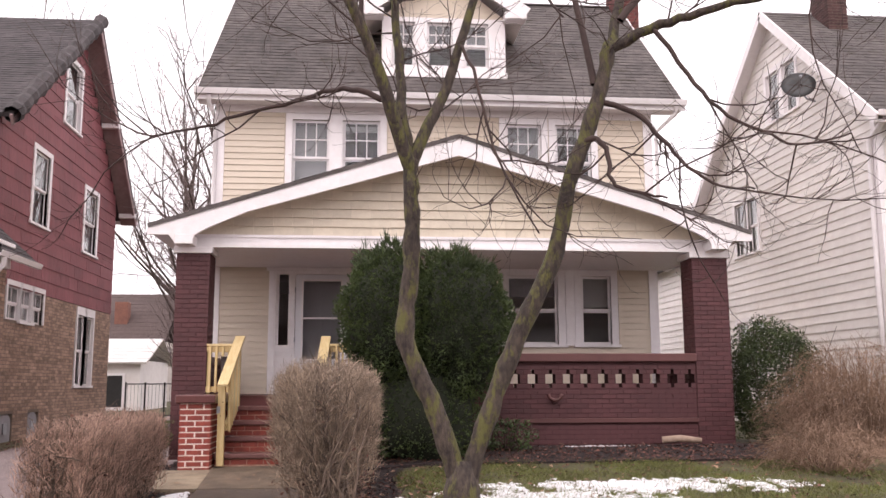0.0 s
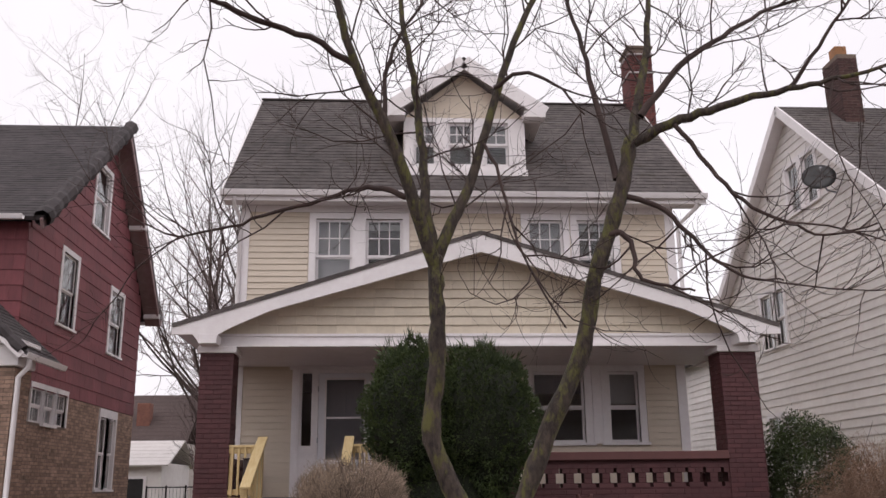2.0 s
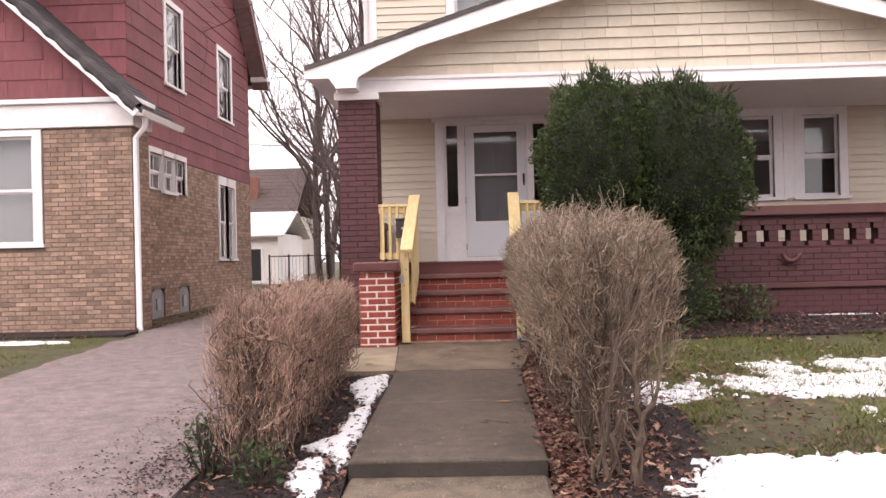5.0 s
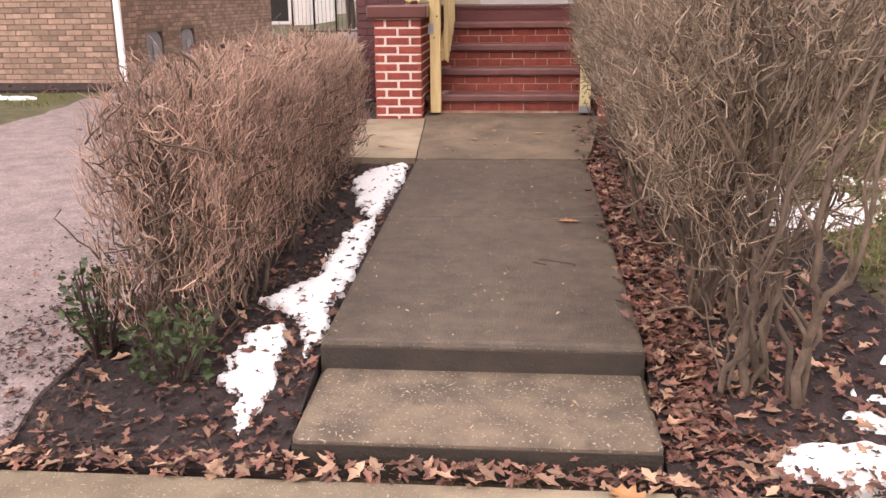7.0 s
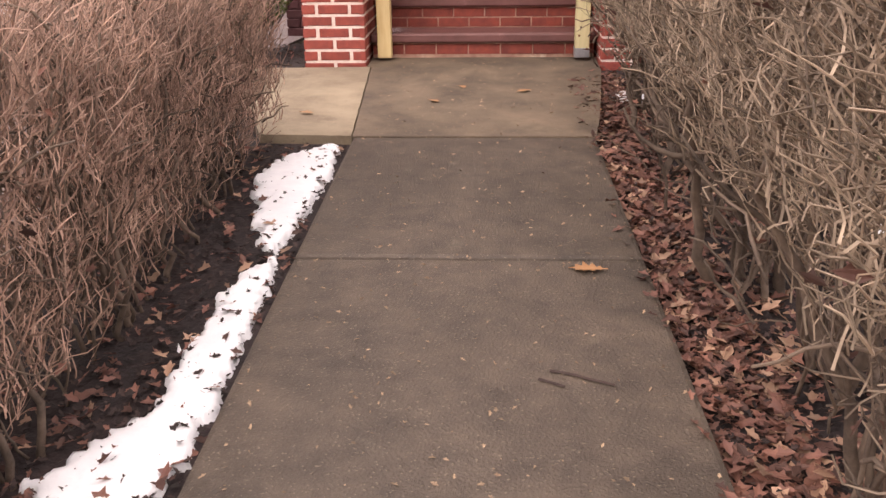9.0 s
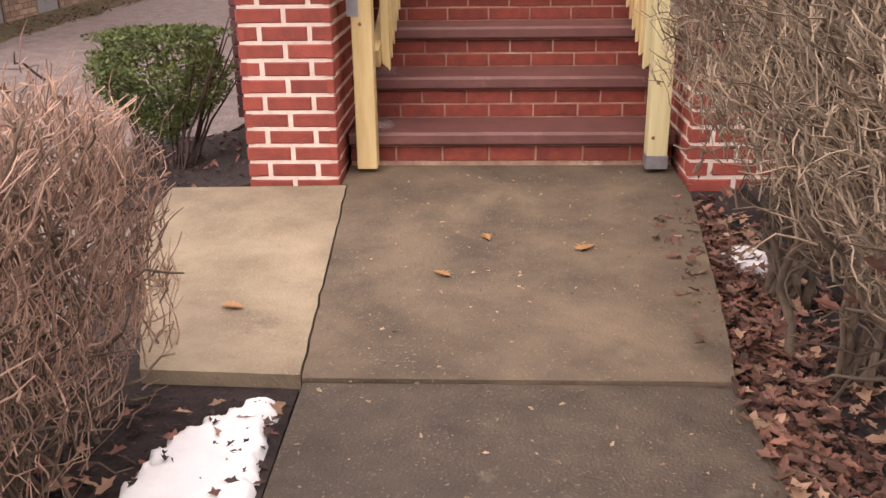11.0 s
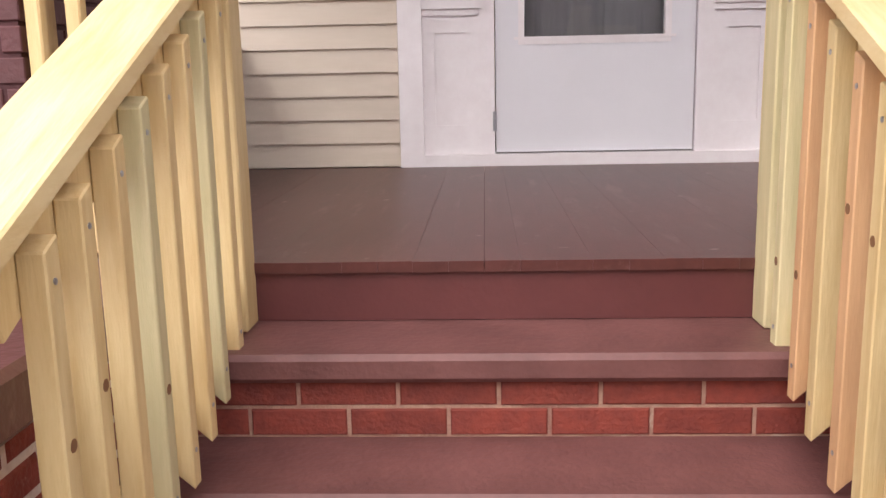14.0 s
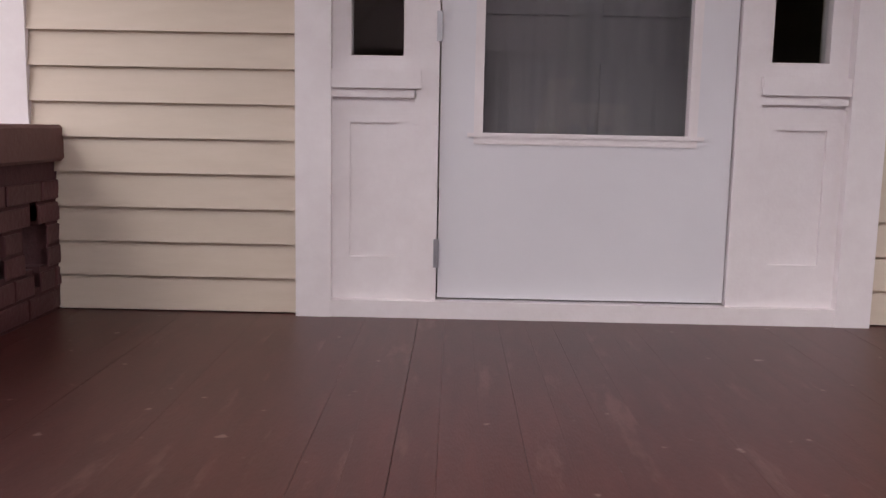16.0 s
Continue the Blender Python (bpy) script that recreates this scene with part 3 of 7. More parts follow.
sheet("road", ((-60, -18), (60, -18), (60, -8.75), (-60, -8.75)), M_ASPHALT, "worn grey asphalt street", "road", lift=0.02, n=60, m=10)
sheet("driveway", ((-4.7, -8.7), (-1.5, -8.7), (-1.6, 24), (-4.98, 24)), M_ASPHALT, "weathered grey asphalt driveway between the houses", "driveway", lift=0.022, n=16, m=120, wobble=0.17, both=True, thick=0.05)
sheet("soil_bed", ((-2.15, 0.02), (-1.14, 0.02), (-1.14, 1.25), (-2.1, 1.25)), M_SOIL, "dark soil bed round a clipped boxwood", "soil bed", lift=0.045, n=10, m=20, wobble=0.2, thick=0.06, out_left=True)
# soil beds beside the walk and along the porch
sheet("soil_bed", ((-1.75, -5.24), (-0.615, -5.24), (-0.615, 0.25), (-1.75, 0.9)), M_SOIL, "dark mulched soil bed under a hedge", "soil bed", lift=0.004, out_left=True, n=10, m=70, wobble=0.2, thick=0.06)
sheet("soil_bed", ((0.57, -5.24), (1.6, -5.24), (1.7, 0.4), (0.57, 0.4)), M_SOIL, "dark soil bed with leaf litter under a hedge", "soil bed", lift=0.004, n=10, m=40, wobble=0.25, thick=0.06)
sheet("soil_bed", ((1.0, -0.35), (8.6, -0.1), (8.6, 1.3), (1.0, 1.3)), M_SOIL, "dark soil bed along the porch wall", "soil bed", lift=0.032, n=40, m=10, wobble=0.2, thick=0.06)
sheet("soil_bed", ((-12, 2.5), (-4.9, 2.9), (-4.95, 3.6), (-12, 3.6)), M_SOIL, "dark leaf-strewn bed along a brick wall", "soil bed", lift=0.034, n=30, m=6, wobble=0.2, thick=0.06)


def walk_z(x, y):
    return -0.018 + (y - 0.25) * 0.0405


def slab_row(parent, x0, x1, cuts, zf, material, joint=0.008, bevel=0.012, jitter=0.0, name="slab"):
    for a, b in zip(cuts, cuts[1:]):
        bm = bmesh.new()
        box(bm, x0, x1, a + joint / 2, b - joint / 2, -0.2, 0.0)
        for v in bm.verts:
            v.co.z += zf(v.co.x, v.co.y)
        bmesh.ops.bevel(bm, geom=[e for e in bm.edges if all(v.co.z > zf(v.co.x, v.co.y) - 0.05 for v in e.verts)], offset=bevel, segments=2, affect="EDGES", profile=0.5)
        part(name, bm, material, parent)


path_walk = thing("walkway", (0, -2.3, -0.1), "damp grey concrete front walk of jointed slabs", "walkway", kind="structure")
slab_row(path_walk, -0.60, 0.555, (-4.70, -3.052, -1.626), walk_z, M_CONCRETE, bevel=0.02)


def poly_slab(pts, lower, material, parent):
    """A flat slab with a free outline."""
    bm = bmesh.new()
    low = [bm.verts.new((x, y, walk_z(x, y) - lower - 0.15)) for x, y in pts]
    up = [bm.verts.new((x, y, walk_z(x, y) - lower)) for x, y in pts]
    bm.faces.new(up)
    bm.faces.new(low[::-1])
    for i in range(len(pts)):
        j = (i + 1) % len(pts)
        bm.faces.new((low[i], low[j], up[j], up[i]))
    bmesh.ops.recalc_face_normals(bm, faces=bm.faces)
    part("slab", bm, material, parent)


# the crooked joint between the last slab and the pale one beside it
JOINT = [(-0.605 - 0.10 * k + 0.010 * noise.noise(Vector((k * 5, 2, 1))) + 0.006 * noise.noise(Vector((k * 17, 5, 1))), -1.622 + 1.622 * k) for k in (i / 22 for i in range(23))]
poly_slab([(0.555, -1.622), (0.60, -1.35), (0.66, -0.9), (0.752, -0.12), (0.752, 0.35), (-0.73, 0.35), (-0.73, 0.012)] + [(x + 0.004, y) for x, y in reversed(JOINT)], 0.0, M_CONCRETE_TAN, path_walk)
# thin front skin; wet grime and the riser's own shade share its dark colour
boxed("riser_face", -0.60, 0.555, -4.706, -4.699, -0.36, -0.245, M_CONCRETE_WET_SHADE, path_walk)
step_low = boxed("concrete_step", -0.60, 0.56, -5.165, -4.68, -0.55, -0.325, M_STEP_CONCRETE, None, 0.022)
tagged(step_low, "low worn concrete step at the end of the walk", "step", kind="structure")
for v in step_low.data.vertices:
    if v.co.z > -0.4:
        v.co.z += (v.co.y + 4.7) * 0.06
# same dark skin here: damp dirt plus shade put onto the vertical face
boxed("riser_face", -0.598, 0.558, -5.171, -5.163, -0.5, -0.385, M_CONCRETE_WET_SHADE, step_low)
side_slab = thing("side_slab", (-1.0, -0.8, -0.05), "small pale concrete slab beside the walk", "slab", kind="structure")
poly_slab([(-1.06, -1.58)] + [(x - 0.004, y + 0.02 * (i == 0)) for i, (x, y) in enumerate(JOINT)] + [(-1.47, -0.03), (-1.45, -0.45)], 0.002, M_CONCRETE_PALE, side_slab)
pavement = thing("pavement", (0, -6.0, -0.45), "pale concrete public pavement of square slabs", "pavement", kind="structure")
for i in range(-9, 9):
    if i in (-2, -1):
        continue  # the driveway crosses here
    boxed("slab", -1.485 if i == 0 else i * 1.98 - 1.395, i * 1.98 + 0.575, -6.85, -5.31, -0.6, -0.425, M_CONCRETE_PALE, pavement, 0.01)
kerb = thing("kerb", (0, -8.72, -0.5), "long grey concrete street kerb", "kerb", kind="structure")
for i in range(-10, 10):
    boxed("kerb_stone", i * 3 + 0.005, i * 3 + 2.995, -8.85, -8.68, -0.7, -0.475, M_CONCRETE_PALE, kerb, 0.02)


# ---- the house with the porch ----
house = thing("house", (2.54, 6.5, 0), "cream two-storey house with grey shingle roof and white trim", "house")
FRONT, FLOOR = 3.5, 0.889
HX0, HX1, HY1, EAVE = -1.37, 6.38, 9.8, 5.93
front = Plane((0, FRONT, 0), (1, 0, 0), (0, -1, 0))
DOOR_HOLE = (-0.26, 1.275, FLOOR, 2.94)
PORCH_WINS = [(3.70, 4.60, 1.72, 2.92), (5.02, 5.55, 1.72, 2.92)]
UP_WINS = [(-0.06, 0.58, 4.30, 5.66), (0.82, 1.47, 4.30, 5.66), (3.72, 4.36, 4.30, 5.66), (4.62, 5.27, 4.30, 5.66)]
v, f = wall_mesh(front, HX0, HX1, 0.0, EAVE, 0.16, [DOOR_HOLE, *PORCH_WINS, *UP_WINS])
wall_front = raw("wall", v, f, M_SIDING, house)
CASED = [(-0.40, 1.42, FLOOR, 3.02), (3.56, 5.68, 1.66, 3.03), (-0.20, 1.61, 4.2, 5.78), (3.58, 5.41, 4.2, 5.78)]
clapboards(front, HX0 + 0.14, HX1 - 0.14, 0.894, 3.02, 0.109, CASED, M_SIDING, wall_front, proud=0.022)
clapboards(front, HX0 + 0.14, HX1 - 0.14, 3.3, 5.78, 0.109, CASED, M_SIDING, wall_front, proud=0.022)
for pl, a, b in ((Plane((HX0, 0, 0), (0, 1, 0), (-1, 0, 0)), FRONT, HY1), (Plane((HX1, 0, 0), (0, 1, 0), (1, 0, 0)), FRONT, HY1)):
    v, f = wall_mesh(pl, a + 0.17, b, 0.0, EAVE, 0.16, [])
    w = raw("wall", v, f, M_SIDING, house)
    clapboards(pl, a + 0.1, b, 0.35, EAVE, 0.112, [], M_SIDING, w)
    rise = lambda z: (3.2 + max(0.0, z - 6.1) / 0.934 + 0.1, 10.0 - max(0.0, z - 6.1) / 0.934 - 0.1)
    g = raw("gable_wall", [pl.at(a, EAVE, -0.05), pl.at(b, EAVE, -0.05), pl.at(6.6, 9.15, -0.05), pl.at(a, EAVE, 0), pl.at(b, EAVE, 0), pl.at(6.6, 9.15, 0)],
            [(0, 1, 2), (3, 5, 4), (0, 3, 4, 1), (1, 4, 5, 2), (2, 5, 3, 0)], M_SIDING, house)
    clapboards(pl, a, b, EAVE, 9.1, 0.112, [], M_SIDING, g, edge=rise)
boxed("back_wall", HX0, HX1, HY1 - 0.16, HY1, 0, EAVE, M_SIDING, house)
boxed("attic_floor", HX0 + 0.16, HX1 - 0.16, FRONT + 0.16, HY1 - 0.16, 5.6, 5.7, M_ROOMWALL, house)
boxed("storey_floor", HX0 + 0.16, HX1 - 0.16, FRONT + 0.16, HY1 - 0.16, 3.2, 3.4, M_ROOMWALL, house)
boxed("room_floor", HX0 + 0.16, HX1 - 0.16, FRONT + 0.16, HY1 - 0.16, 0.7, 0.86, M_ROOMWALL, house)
for x0, x1 in ((HX0 - 0.02, HX0 + 0.14), (HX1 - 0.14, HX1 + 0.02)):
    wslab("corner_board", front, x0, x1, FLOOR, EAVE, 0.0, 0.03, M_WHITE, house)
wslab("frieze", front, HX0 + 0.14, HX1 - 0.14, 5.78, EAVE, 0.0, 0.028, M_WHITE, house)
# main roof, ridge along x
RX0, RX1 = -1.69, 6.90
roof_plane("roof", (RX0, 3.08, 6.03), (RX1, 3.08, 6.03), (RX1 - 0.06, 6.6, 9.33), (RX0 + 0.11, 6.6, 9.33), M_ROOF, house, step=0.14, seed=5)
roof_plane("roof", (RX1, 10.12, 6.03), (RX0, 10.12, 6.03), (RX0 + 0.11, 6.6, 9.33), (RX1 - 0.06, 6.6, 9.33), M_ROOF, house, step=0.3, seed=6)
beamed("ridge_cap", (RX0 + 0.12, 6.6, 9.325), (RX1 - 0.07, 6.6, 9.325), 0.16, 0.03, M_ROOF, house)
boxed("soffit", RX0 + 0.02, RX1 - 0.02, 3.1, FRONT - 0.002, 5.90, 5.93, M_WHITE, house)
boxed("fascia", RX0, RX1, 3.07, 3.1, 5.86, 5.99, M_WHITE, house)
for x in (RX0 + 0.02, RX1 - 0.02):
    for s in (1, -1):
        beamed("rake_board", (x + (0.11 if x < 0 else -0.06), 6.6, 9.24), (x, 6.6 - s * 3.5, 5.96), 0.03, 0.16, M_WHITE, house)


def gutter(name, a, b, parent, r=0.06):
    """A half-round trough with a rolled lip, open above."""
    a, b = Vector(a), Vector(b)
    s = (b - a).normalized().cross(Vector((0, 0, 1)))
    prof = [(-r, 0), (-r, -r * 1.1), (-r * 0.5, -r * 1.5), (r * 0.6, -r * 1.5), (r, -r * 0.5), (r * 1.15, 0.0), (r * 0.95, 0.005), (r * 0.85, -r * 0.5), (r * 0.5, -r * 1.35), (-r * 0.4, -r * 1.35), (-r * 0.88, -r), (-r * 0.88, 0)]
    n = len(prof)
    vs = [tuple(p + s * x + Vector((0, 0, z))) for p in (a, b) for x, z in prof]
    fs = [(i, (i + 1) % n, n + (i + 1) % n, n + i) for i in range(n)] + [tuple(range(n - 1, -1, -1)), tuple(range(n, 2 * n))]
    return raw(name, vs, fs, M_WHITE, parent)


def downspout(pts, parent, r=0.038, material=None):
    v, f = tube_mesh([[(p, r) for p in pts]], 8)
    return raw("downspout", v, f, material or M_WHITE, parent, smooth=True)


gutter("gutter", (RX0, 3.02, 6.03), (RX1, 3.02, 6.03), house)
downspout([(-1.45, 3.02, 5.93), (-1.45, 3.1, 5.8), (-1.38, 3.42, 5.62), (-1.38, 3.43, 4.0), (-1.38, 3.43, 3.4)], house)
downspout([(6.72, 3.02, 5.93), (6.72, 3.1, 5.8), (6.46, 3.42, 5.55), (6.46, 3.43, 4.0), (6.46, 3.43, 3.4)], house)
# dormer
dorm = Plane((0, 3.7, 0), (1, 0, 0), (0, -1, 0))
DW = [(1.68, 2.10, 6.78, 7.62), (2.32, 2.79, 6.78, 7.62), (3.01, 3.45, 6.78, 7.62)]
DX0, DX1 = 1.50, 3.77
v, f = wall_mesh(dorm, DX0, DX1, 6.55, 7.72, 0.1, DW)
raw("dormer_wall", v, f, M_WHITE, house)
bm = bmesh.new()
strip(bm, [(DX0, 7.72), (DX1, 7.72), (2.63, 8.62)], 3.70, 3.80)
part("dormer_gable", bm, M_SIDING, house)
for x0, x1 in ((DX0, DX0 + 0.1), (DX1 - 0.1, DX1)):
    raw("dormer_side", [(x0, 3.8, 6.65), (x1, 3.8, 6.65), (x1, 5.0, 7.72), (x0, 5.0, 7.72), (x0, 3.8, 7.72), (x1, 3.8, 7.72)], [(0, 1, 2, 3), (4, 3, 2, 5), (0, 4, 5, 1), (0, 3, 4), (1, 5, 2)], M_SIDING, house)
for s in (-1, 1):
    e = (2.62 + s * 1.50, 7.82)
    roof_plane("dormer_roof", (e[0], 3.4, e[1]), (e[0], 5.0, e[1]), (2.62, 6.0, 8.83), (2.62, 3.4, 8.83), M_ROOF, house, step=0.16, seed=8 + s)
    beamed("rake_board", (2.62, 3.39, 8.72), (e[0], 3.39, e[1] - 0.11), 0.04, 0.26, M_WHITE, house)
    bm = bmesh.new()
    strip(bm, [(2.62, 8.745), (e[0], e[1] - 0.085), (e[0], e[1] - 0.11), (2.62, 8.72)], 3.42, 4.9)
    part("dormer_soffit", bm, M_WHITE, house)
    boxed("eave_return", min(e[0], e[0] - s * 0.4), max(e[0], e[0] - s * 0.4), 3.38, 3.68, e[1] - 0.19, e[1] - 0.07, M_WHITE, house)
wslab("dormer_sill", dorm, DX0 - 0.02, DX1 + 0.02, 6.55, 6.66, 0.0, 0.09, M_WHITE, house)
for a, b, c, d in DW:
    window(dorm, a, b, c, d, house, casing=0.07, rows=2, cols=3 if b - a > 0.45 else 2, sill=False, curtain=M_CURTAIN, curtain_part=0.5, head=0.05)
# house chimney at the ridge
chim = boxed("chimney", 6.58, 7.10, 6.1, 6.75, 6.2, 10.48, M_MORTAR_DARK, house)
for pl, a, b in ((Plane((0, 6.1, 0), (1, 0, 0), (0, -1, 0)), 6.58, 7.10), (Plane((6.58, 0, 0), (0, 1, 0), (-1, 0, 0)), 6.1, 6.75)):
    brick_wall(pl, a, b, 8.4, 10.42, [], M_RED_BRICK, chim, limit=0, far_material=mat("dark_red_chimney_brick", (0.15, 0.045, 0.04), (0.10, 0.03, 0.03), 8, 0.85, 0.3, rnd=0.25, island=True))
boxed("chimney_cap", 6.54, 7.14, 6.06, 6.79, 10.48, 10.56, M_MORTAR_DARK, house, 0.02)
boxed("chimney_band", 6.55, 7.13, 6.07, 6.78, 10.33, 10.37, M_FLASHING, house, 0.008)
boxed("chimney_band", 6.55, 7.13, 6.07, 6.78, 9.88, 9.92, M_FLASHING, house, 0.008)
# upper and porch windows
for i, (a, b, c, d) in enumerate(UP_WINS):
    window(front, a, b, c, d, house, casing=0.12, rows=2, cols=3, curtain=M_CURTAIN if i in (0, 2) else M_BLIND, curtain_part=1.0 if i in (0, 2) else 0.12)
a, b, c, d = PORCH_WINS[0]
window(front, a, b, c, d, house, casing=0.13, curtain=M_CURTAIN, curtain_part=0.3)
a, b, c, d = PORCH_WINS[1]
window(front, a, b, c, d, house, casing=0.12, curtain=M_BLIND, curtain_part=0.45)
wslab("window_mullion", front, 4.735, 4.895, 1.70, 3.03, 0.0, 0.036, M_WHITE, house)


# ---- the front door with its sidelights ----
door_set = thing("door", (0.5, FRONT - 0.01, FLOOR), "white front storm door with sidelights and panelled surround", "door", kind="structure")
for a, b in ((-0.395, -0.285), (1.30, 1.41)):
    wslab("pilaster", front, a, b, FLOOR, 2.97, 0.0, 0.055, M_WHITE, door_set)
wslab("door_head", front, -0.44, 1.455, 2.97, 3.025, 0.0, 0.075, M_WHITE, door_set)
wslab("threshold", front, -0.285, 1.30, FLOOR, FLOOR + 0.055, -0.1, 0.05, M_WHITE, door_set)
for a, b in ((-0.03, 0.045), (0.962, 1.036)):
    wslab("door_jamb", front, a, b, FLOOR + 0.055, 2.97, -0.1, 0.03, M_WHITE, door_set)
wslab("door_header", front, 0.045, 0.962, 2.915, 2.97, -0.1, 0.03, M_WHITE, door_set)
for side, (a, b) in enumerate(((-0.285, -0.03), (1.036, 1.30))):
    wslab("base_panel", front, a, b, FLOOR + 0.055, 1.59, -0.1, 0.008, M_WHITE, door_set)
    for p, q, r, s in ((a, a + 0.055, FLOOR + 0.055, 1.56), (b - 0.055, b, FLOOR + 0.055, 1.56), (a + 0.055, b - 0.055, 1.50, 1.56), (a + 0.055, b - 0.055, FLOOR + 0.055, FLOOR + 0.19)):
        wslab("panel_rail", front, p, q, r, s, 0.008, 0.02, M_WHITE, door_set)
    wslab("panel_ledge", front, a - 0.005, b + 0.02, 1.605, 1.66, -0.02, 0.045, M_WHITE, door_set)
    wslab("panel_moulding", front, a, b + 0.005, 1.577, 1.605, 0.0, 0.03, M_WHITE, door_set)
    g0, g1 = (-0.228, -0.066) if side == 0 else (1.064, 1.240)
    for p, q, r, s in ((a, g0, 1.625, 2.97), (g1, b, 1.625, 2.97), (g0, g1, 1.625, 1.705), (g0, g1, 2.915, 2.97)):
        wslab("sidelight_frame", front, p, q, r, s, -0.06, 0.012, M_WHITE, door_set)
    pane = wslab("sidelight_pane", front, g0 - 0.005, g1 + 0.005, 1.70, 2.92, -0.03, -0.025, M_GLASS, door_set)
    pane.visible_shadow = False
# storm door leaf
leaf = wslab("door_leaf", front, 0.05, 0.957, FLOOR + 0.062, 1.44, -0.035, 0.012, M_DOOR, door_set)
wslab("stile", front, 0.05, 0.155, 1.44, 2.91, -0.035, 0.012, M_DOOR, leaf)
wslab("stile", front, 0.847, 0.957, 1.44, 2.91, -0.035, 0.012, M_DOOR, leaf)
wslab("top_rail", front, 0.155, 0.847, 2.83, 2.91, -0.035, 0.012, M_DOOR, leaf)
for p, q, r, s in ((0.155, 0.183, 1.475, 2.83), (0.819, 0.847, 1.475, 2.83), (0.155, 0.847, 1.44, 1.475), (0.183, 0.819, 2.80, 2.83), (0.183, 0.819, 2.15, 2.18)):
    wslab("glazing_frame", front, p, q, r, s, -0.03, 0.018, M_WHITE, leaf)
wslab("glazing_ledge", front, 0.135, 0.867, 1.462, 1.474, 0.0, 0.024, M_WHITE, leaf)
for r, s, n in ((1.47, 2.16, -0.02), (2.17, 2.81, -0.012)):
    pane = wslab("door_pane", front, 0.18, 0.822, r, s, n - 0.004, n, M_GLASS, leaf)
    pane.visible_shadow = False
# panelled inner door behind the glass
inner = wslab("inner_door", front, 0.05, 0.957, FLOOR + 0.06, 2.91, -0.16, -0.12, M_CURTAIN, door_set, label="grey panelled inner door behind the glass")
for p, q in ((0.17, 0.45), (0.56, 0.84)):
    for r, s in ((1.05, 1.70), (1.85, 2.35), (2.47, 2.78)):
        wslab("inner_panel", front, p, q, r, s, -0.12, -0.108, M_CURTAIN, inner)
bm = bmesh.new()
beam(bm, (0.912, FRONT - 0.05, 1.99), (0.912, FRONT - 0.05, 2.15), 0.022, 0.02, (0, 1, 0), 0.006)
box(bm, 0.902, 0.922, FRONT - 0.055, FRONT - 0.012, 2.115, 2.135)
box(bm, 0.897, 0.927, FRONT - 0.022, FRONT - 0.012, 2.03, 2.17)
part("handle", bm, M_BLACK, leaf, "black lever handle")
for z in (1.05, 1.75, 2.6):
    wslab("hinge", front, 0.036, 0.052, z, z + 0.09, 0.0, 0.034, M_STEEL, leaf)
# house number, too blurred to read: four dark bars
for i in range(4):
    wslab("number_bar", front, 0.40 + i * 0.085, 0.445 + i * 0.085, 3.035, 3.12, 0.036, 0.042, M_MORTAR_DARK, door_set)


# ---- porch ----
porch = thing("porch", (2.62, 2.2, 0), "covered front porch with maroon brick posts and low walls", "porch")
PX0, PX1, PY = -1.53, 6.78, 1.27
core = boxed("porch_core", PX0 + 0.03, PX1 - 0.03, PY + 0.1, FRONT - 0.01, 0.0, 0.84, M_MAROON_JOINT, porch)
ceil = boxed("porch_ceiling", PX0, PX1, 1.25, FRONT - 0.002, 3.03, 3.07, M_WHITE, porch)
# beams round the porch
boxed("porch_beam", PX0 - 0.0, PX1, 1.30, 1.55, 3.035, 3.225, M_WHITE, porch, 0.006)
boxed("beam_moulding", PX0, PX1, 1.275, 1.30, 3.185, 3.225, M_WHITE, porch)
for x in (PX0 + 0.02, PX1 - 0.22):
    boxed("side_beam", x, x + 0.2, 1.552, FRONT - 0.002, 3.0, 3.029, M_WHITE, porch)
post_plane = lambda x, n: Plane((x, 0, 0), (0, 1, 0), (n, 0, 0))


def brick_post(x0, x1, y0, y1, z0, z1, limit):
    p = boxed("brick_post", x0 + 0.008, x1 - 0.008, y0 + 0.008, y1 - 0.008, z0, z1, M_MAROON_JOINT, porch)
    brick_wall(Plane((0, y0 + 0.008, 0), (1, 0, 0), (0, -1, 0)), x0, x1, z0, z1, [], M_MAROON_BRICK, p, seed=11, limit=limit)
    for x, n in ((x0 + 0.008, -1), (x1 - 0.008, 1)):
        brick_wall(post_plane(x, n), y0 + 0.01, y1, z0, z1, [], M_MAROON_BRICK, p, seed=12, limit=limit // 2)
    boxed("post_cap", x0 - 0.04, x1 + 0.04, y0 - 0.04, y1 + 0.04, z1, z1 + 0.09, M_WHITE, p, 0.008)
    return p


brick_post(PX0 + 0.02, -1.03, 1.27, 1.76, 0.0, 2.94, 220)
brick_post(6.20, PX1 - 0.02, 1.27, 1.76, 0.0, 2.94, 200)
# porch gable
APX, AZ, EX0, EX1, EZ = 2.60, 4.70, -1.87, 7.04, 3.29
rake = lambda x: AZ - (AZ - EZ) * abs(x - APX) / (APX - EX0)
bm = bmesh.new()
strip(bm, [(PX0 + 0.1, 3.226), (PX1 - 0.1, 3.226), (PX1 - 0.1, rake(PX1 - 0.1) - 0.1), (APX, AZ - 0.1), (PX0 + 0.1, rake(PX0 + 0.1) - 0.1)], 1.36, 1.44)
gable = part("gable_wall", bm, M_GABLE, porch)
gp = Plane((0, 1.36, 0), (1, 0, 0), (0, -1, 0))
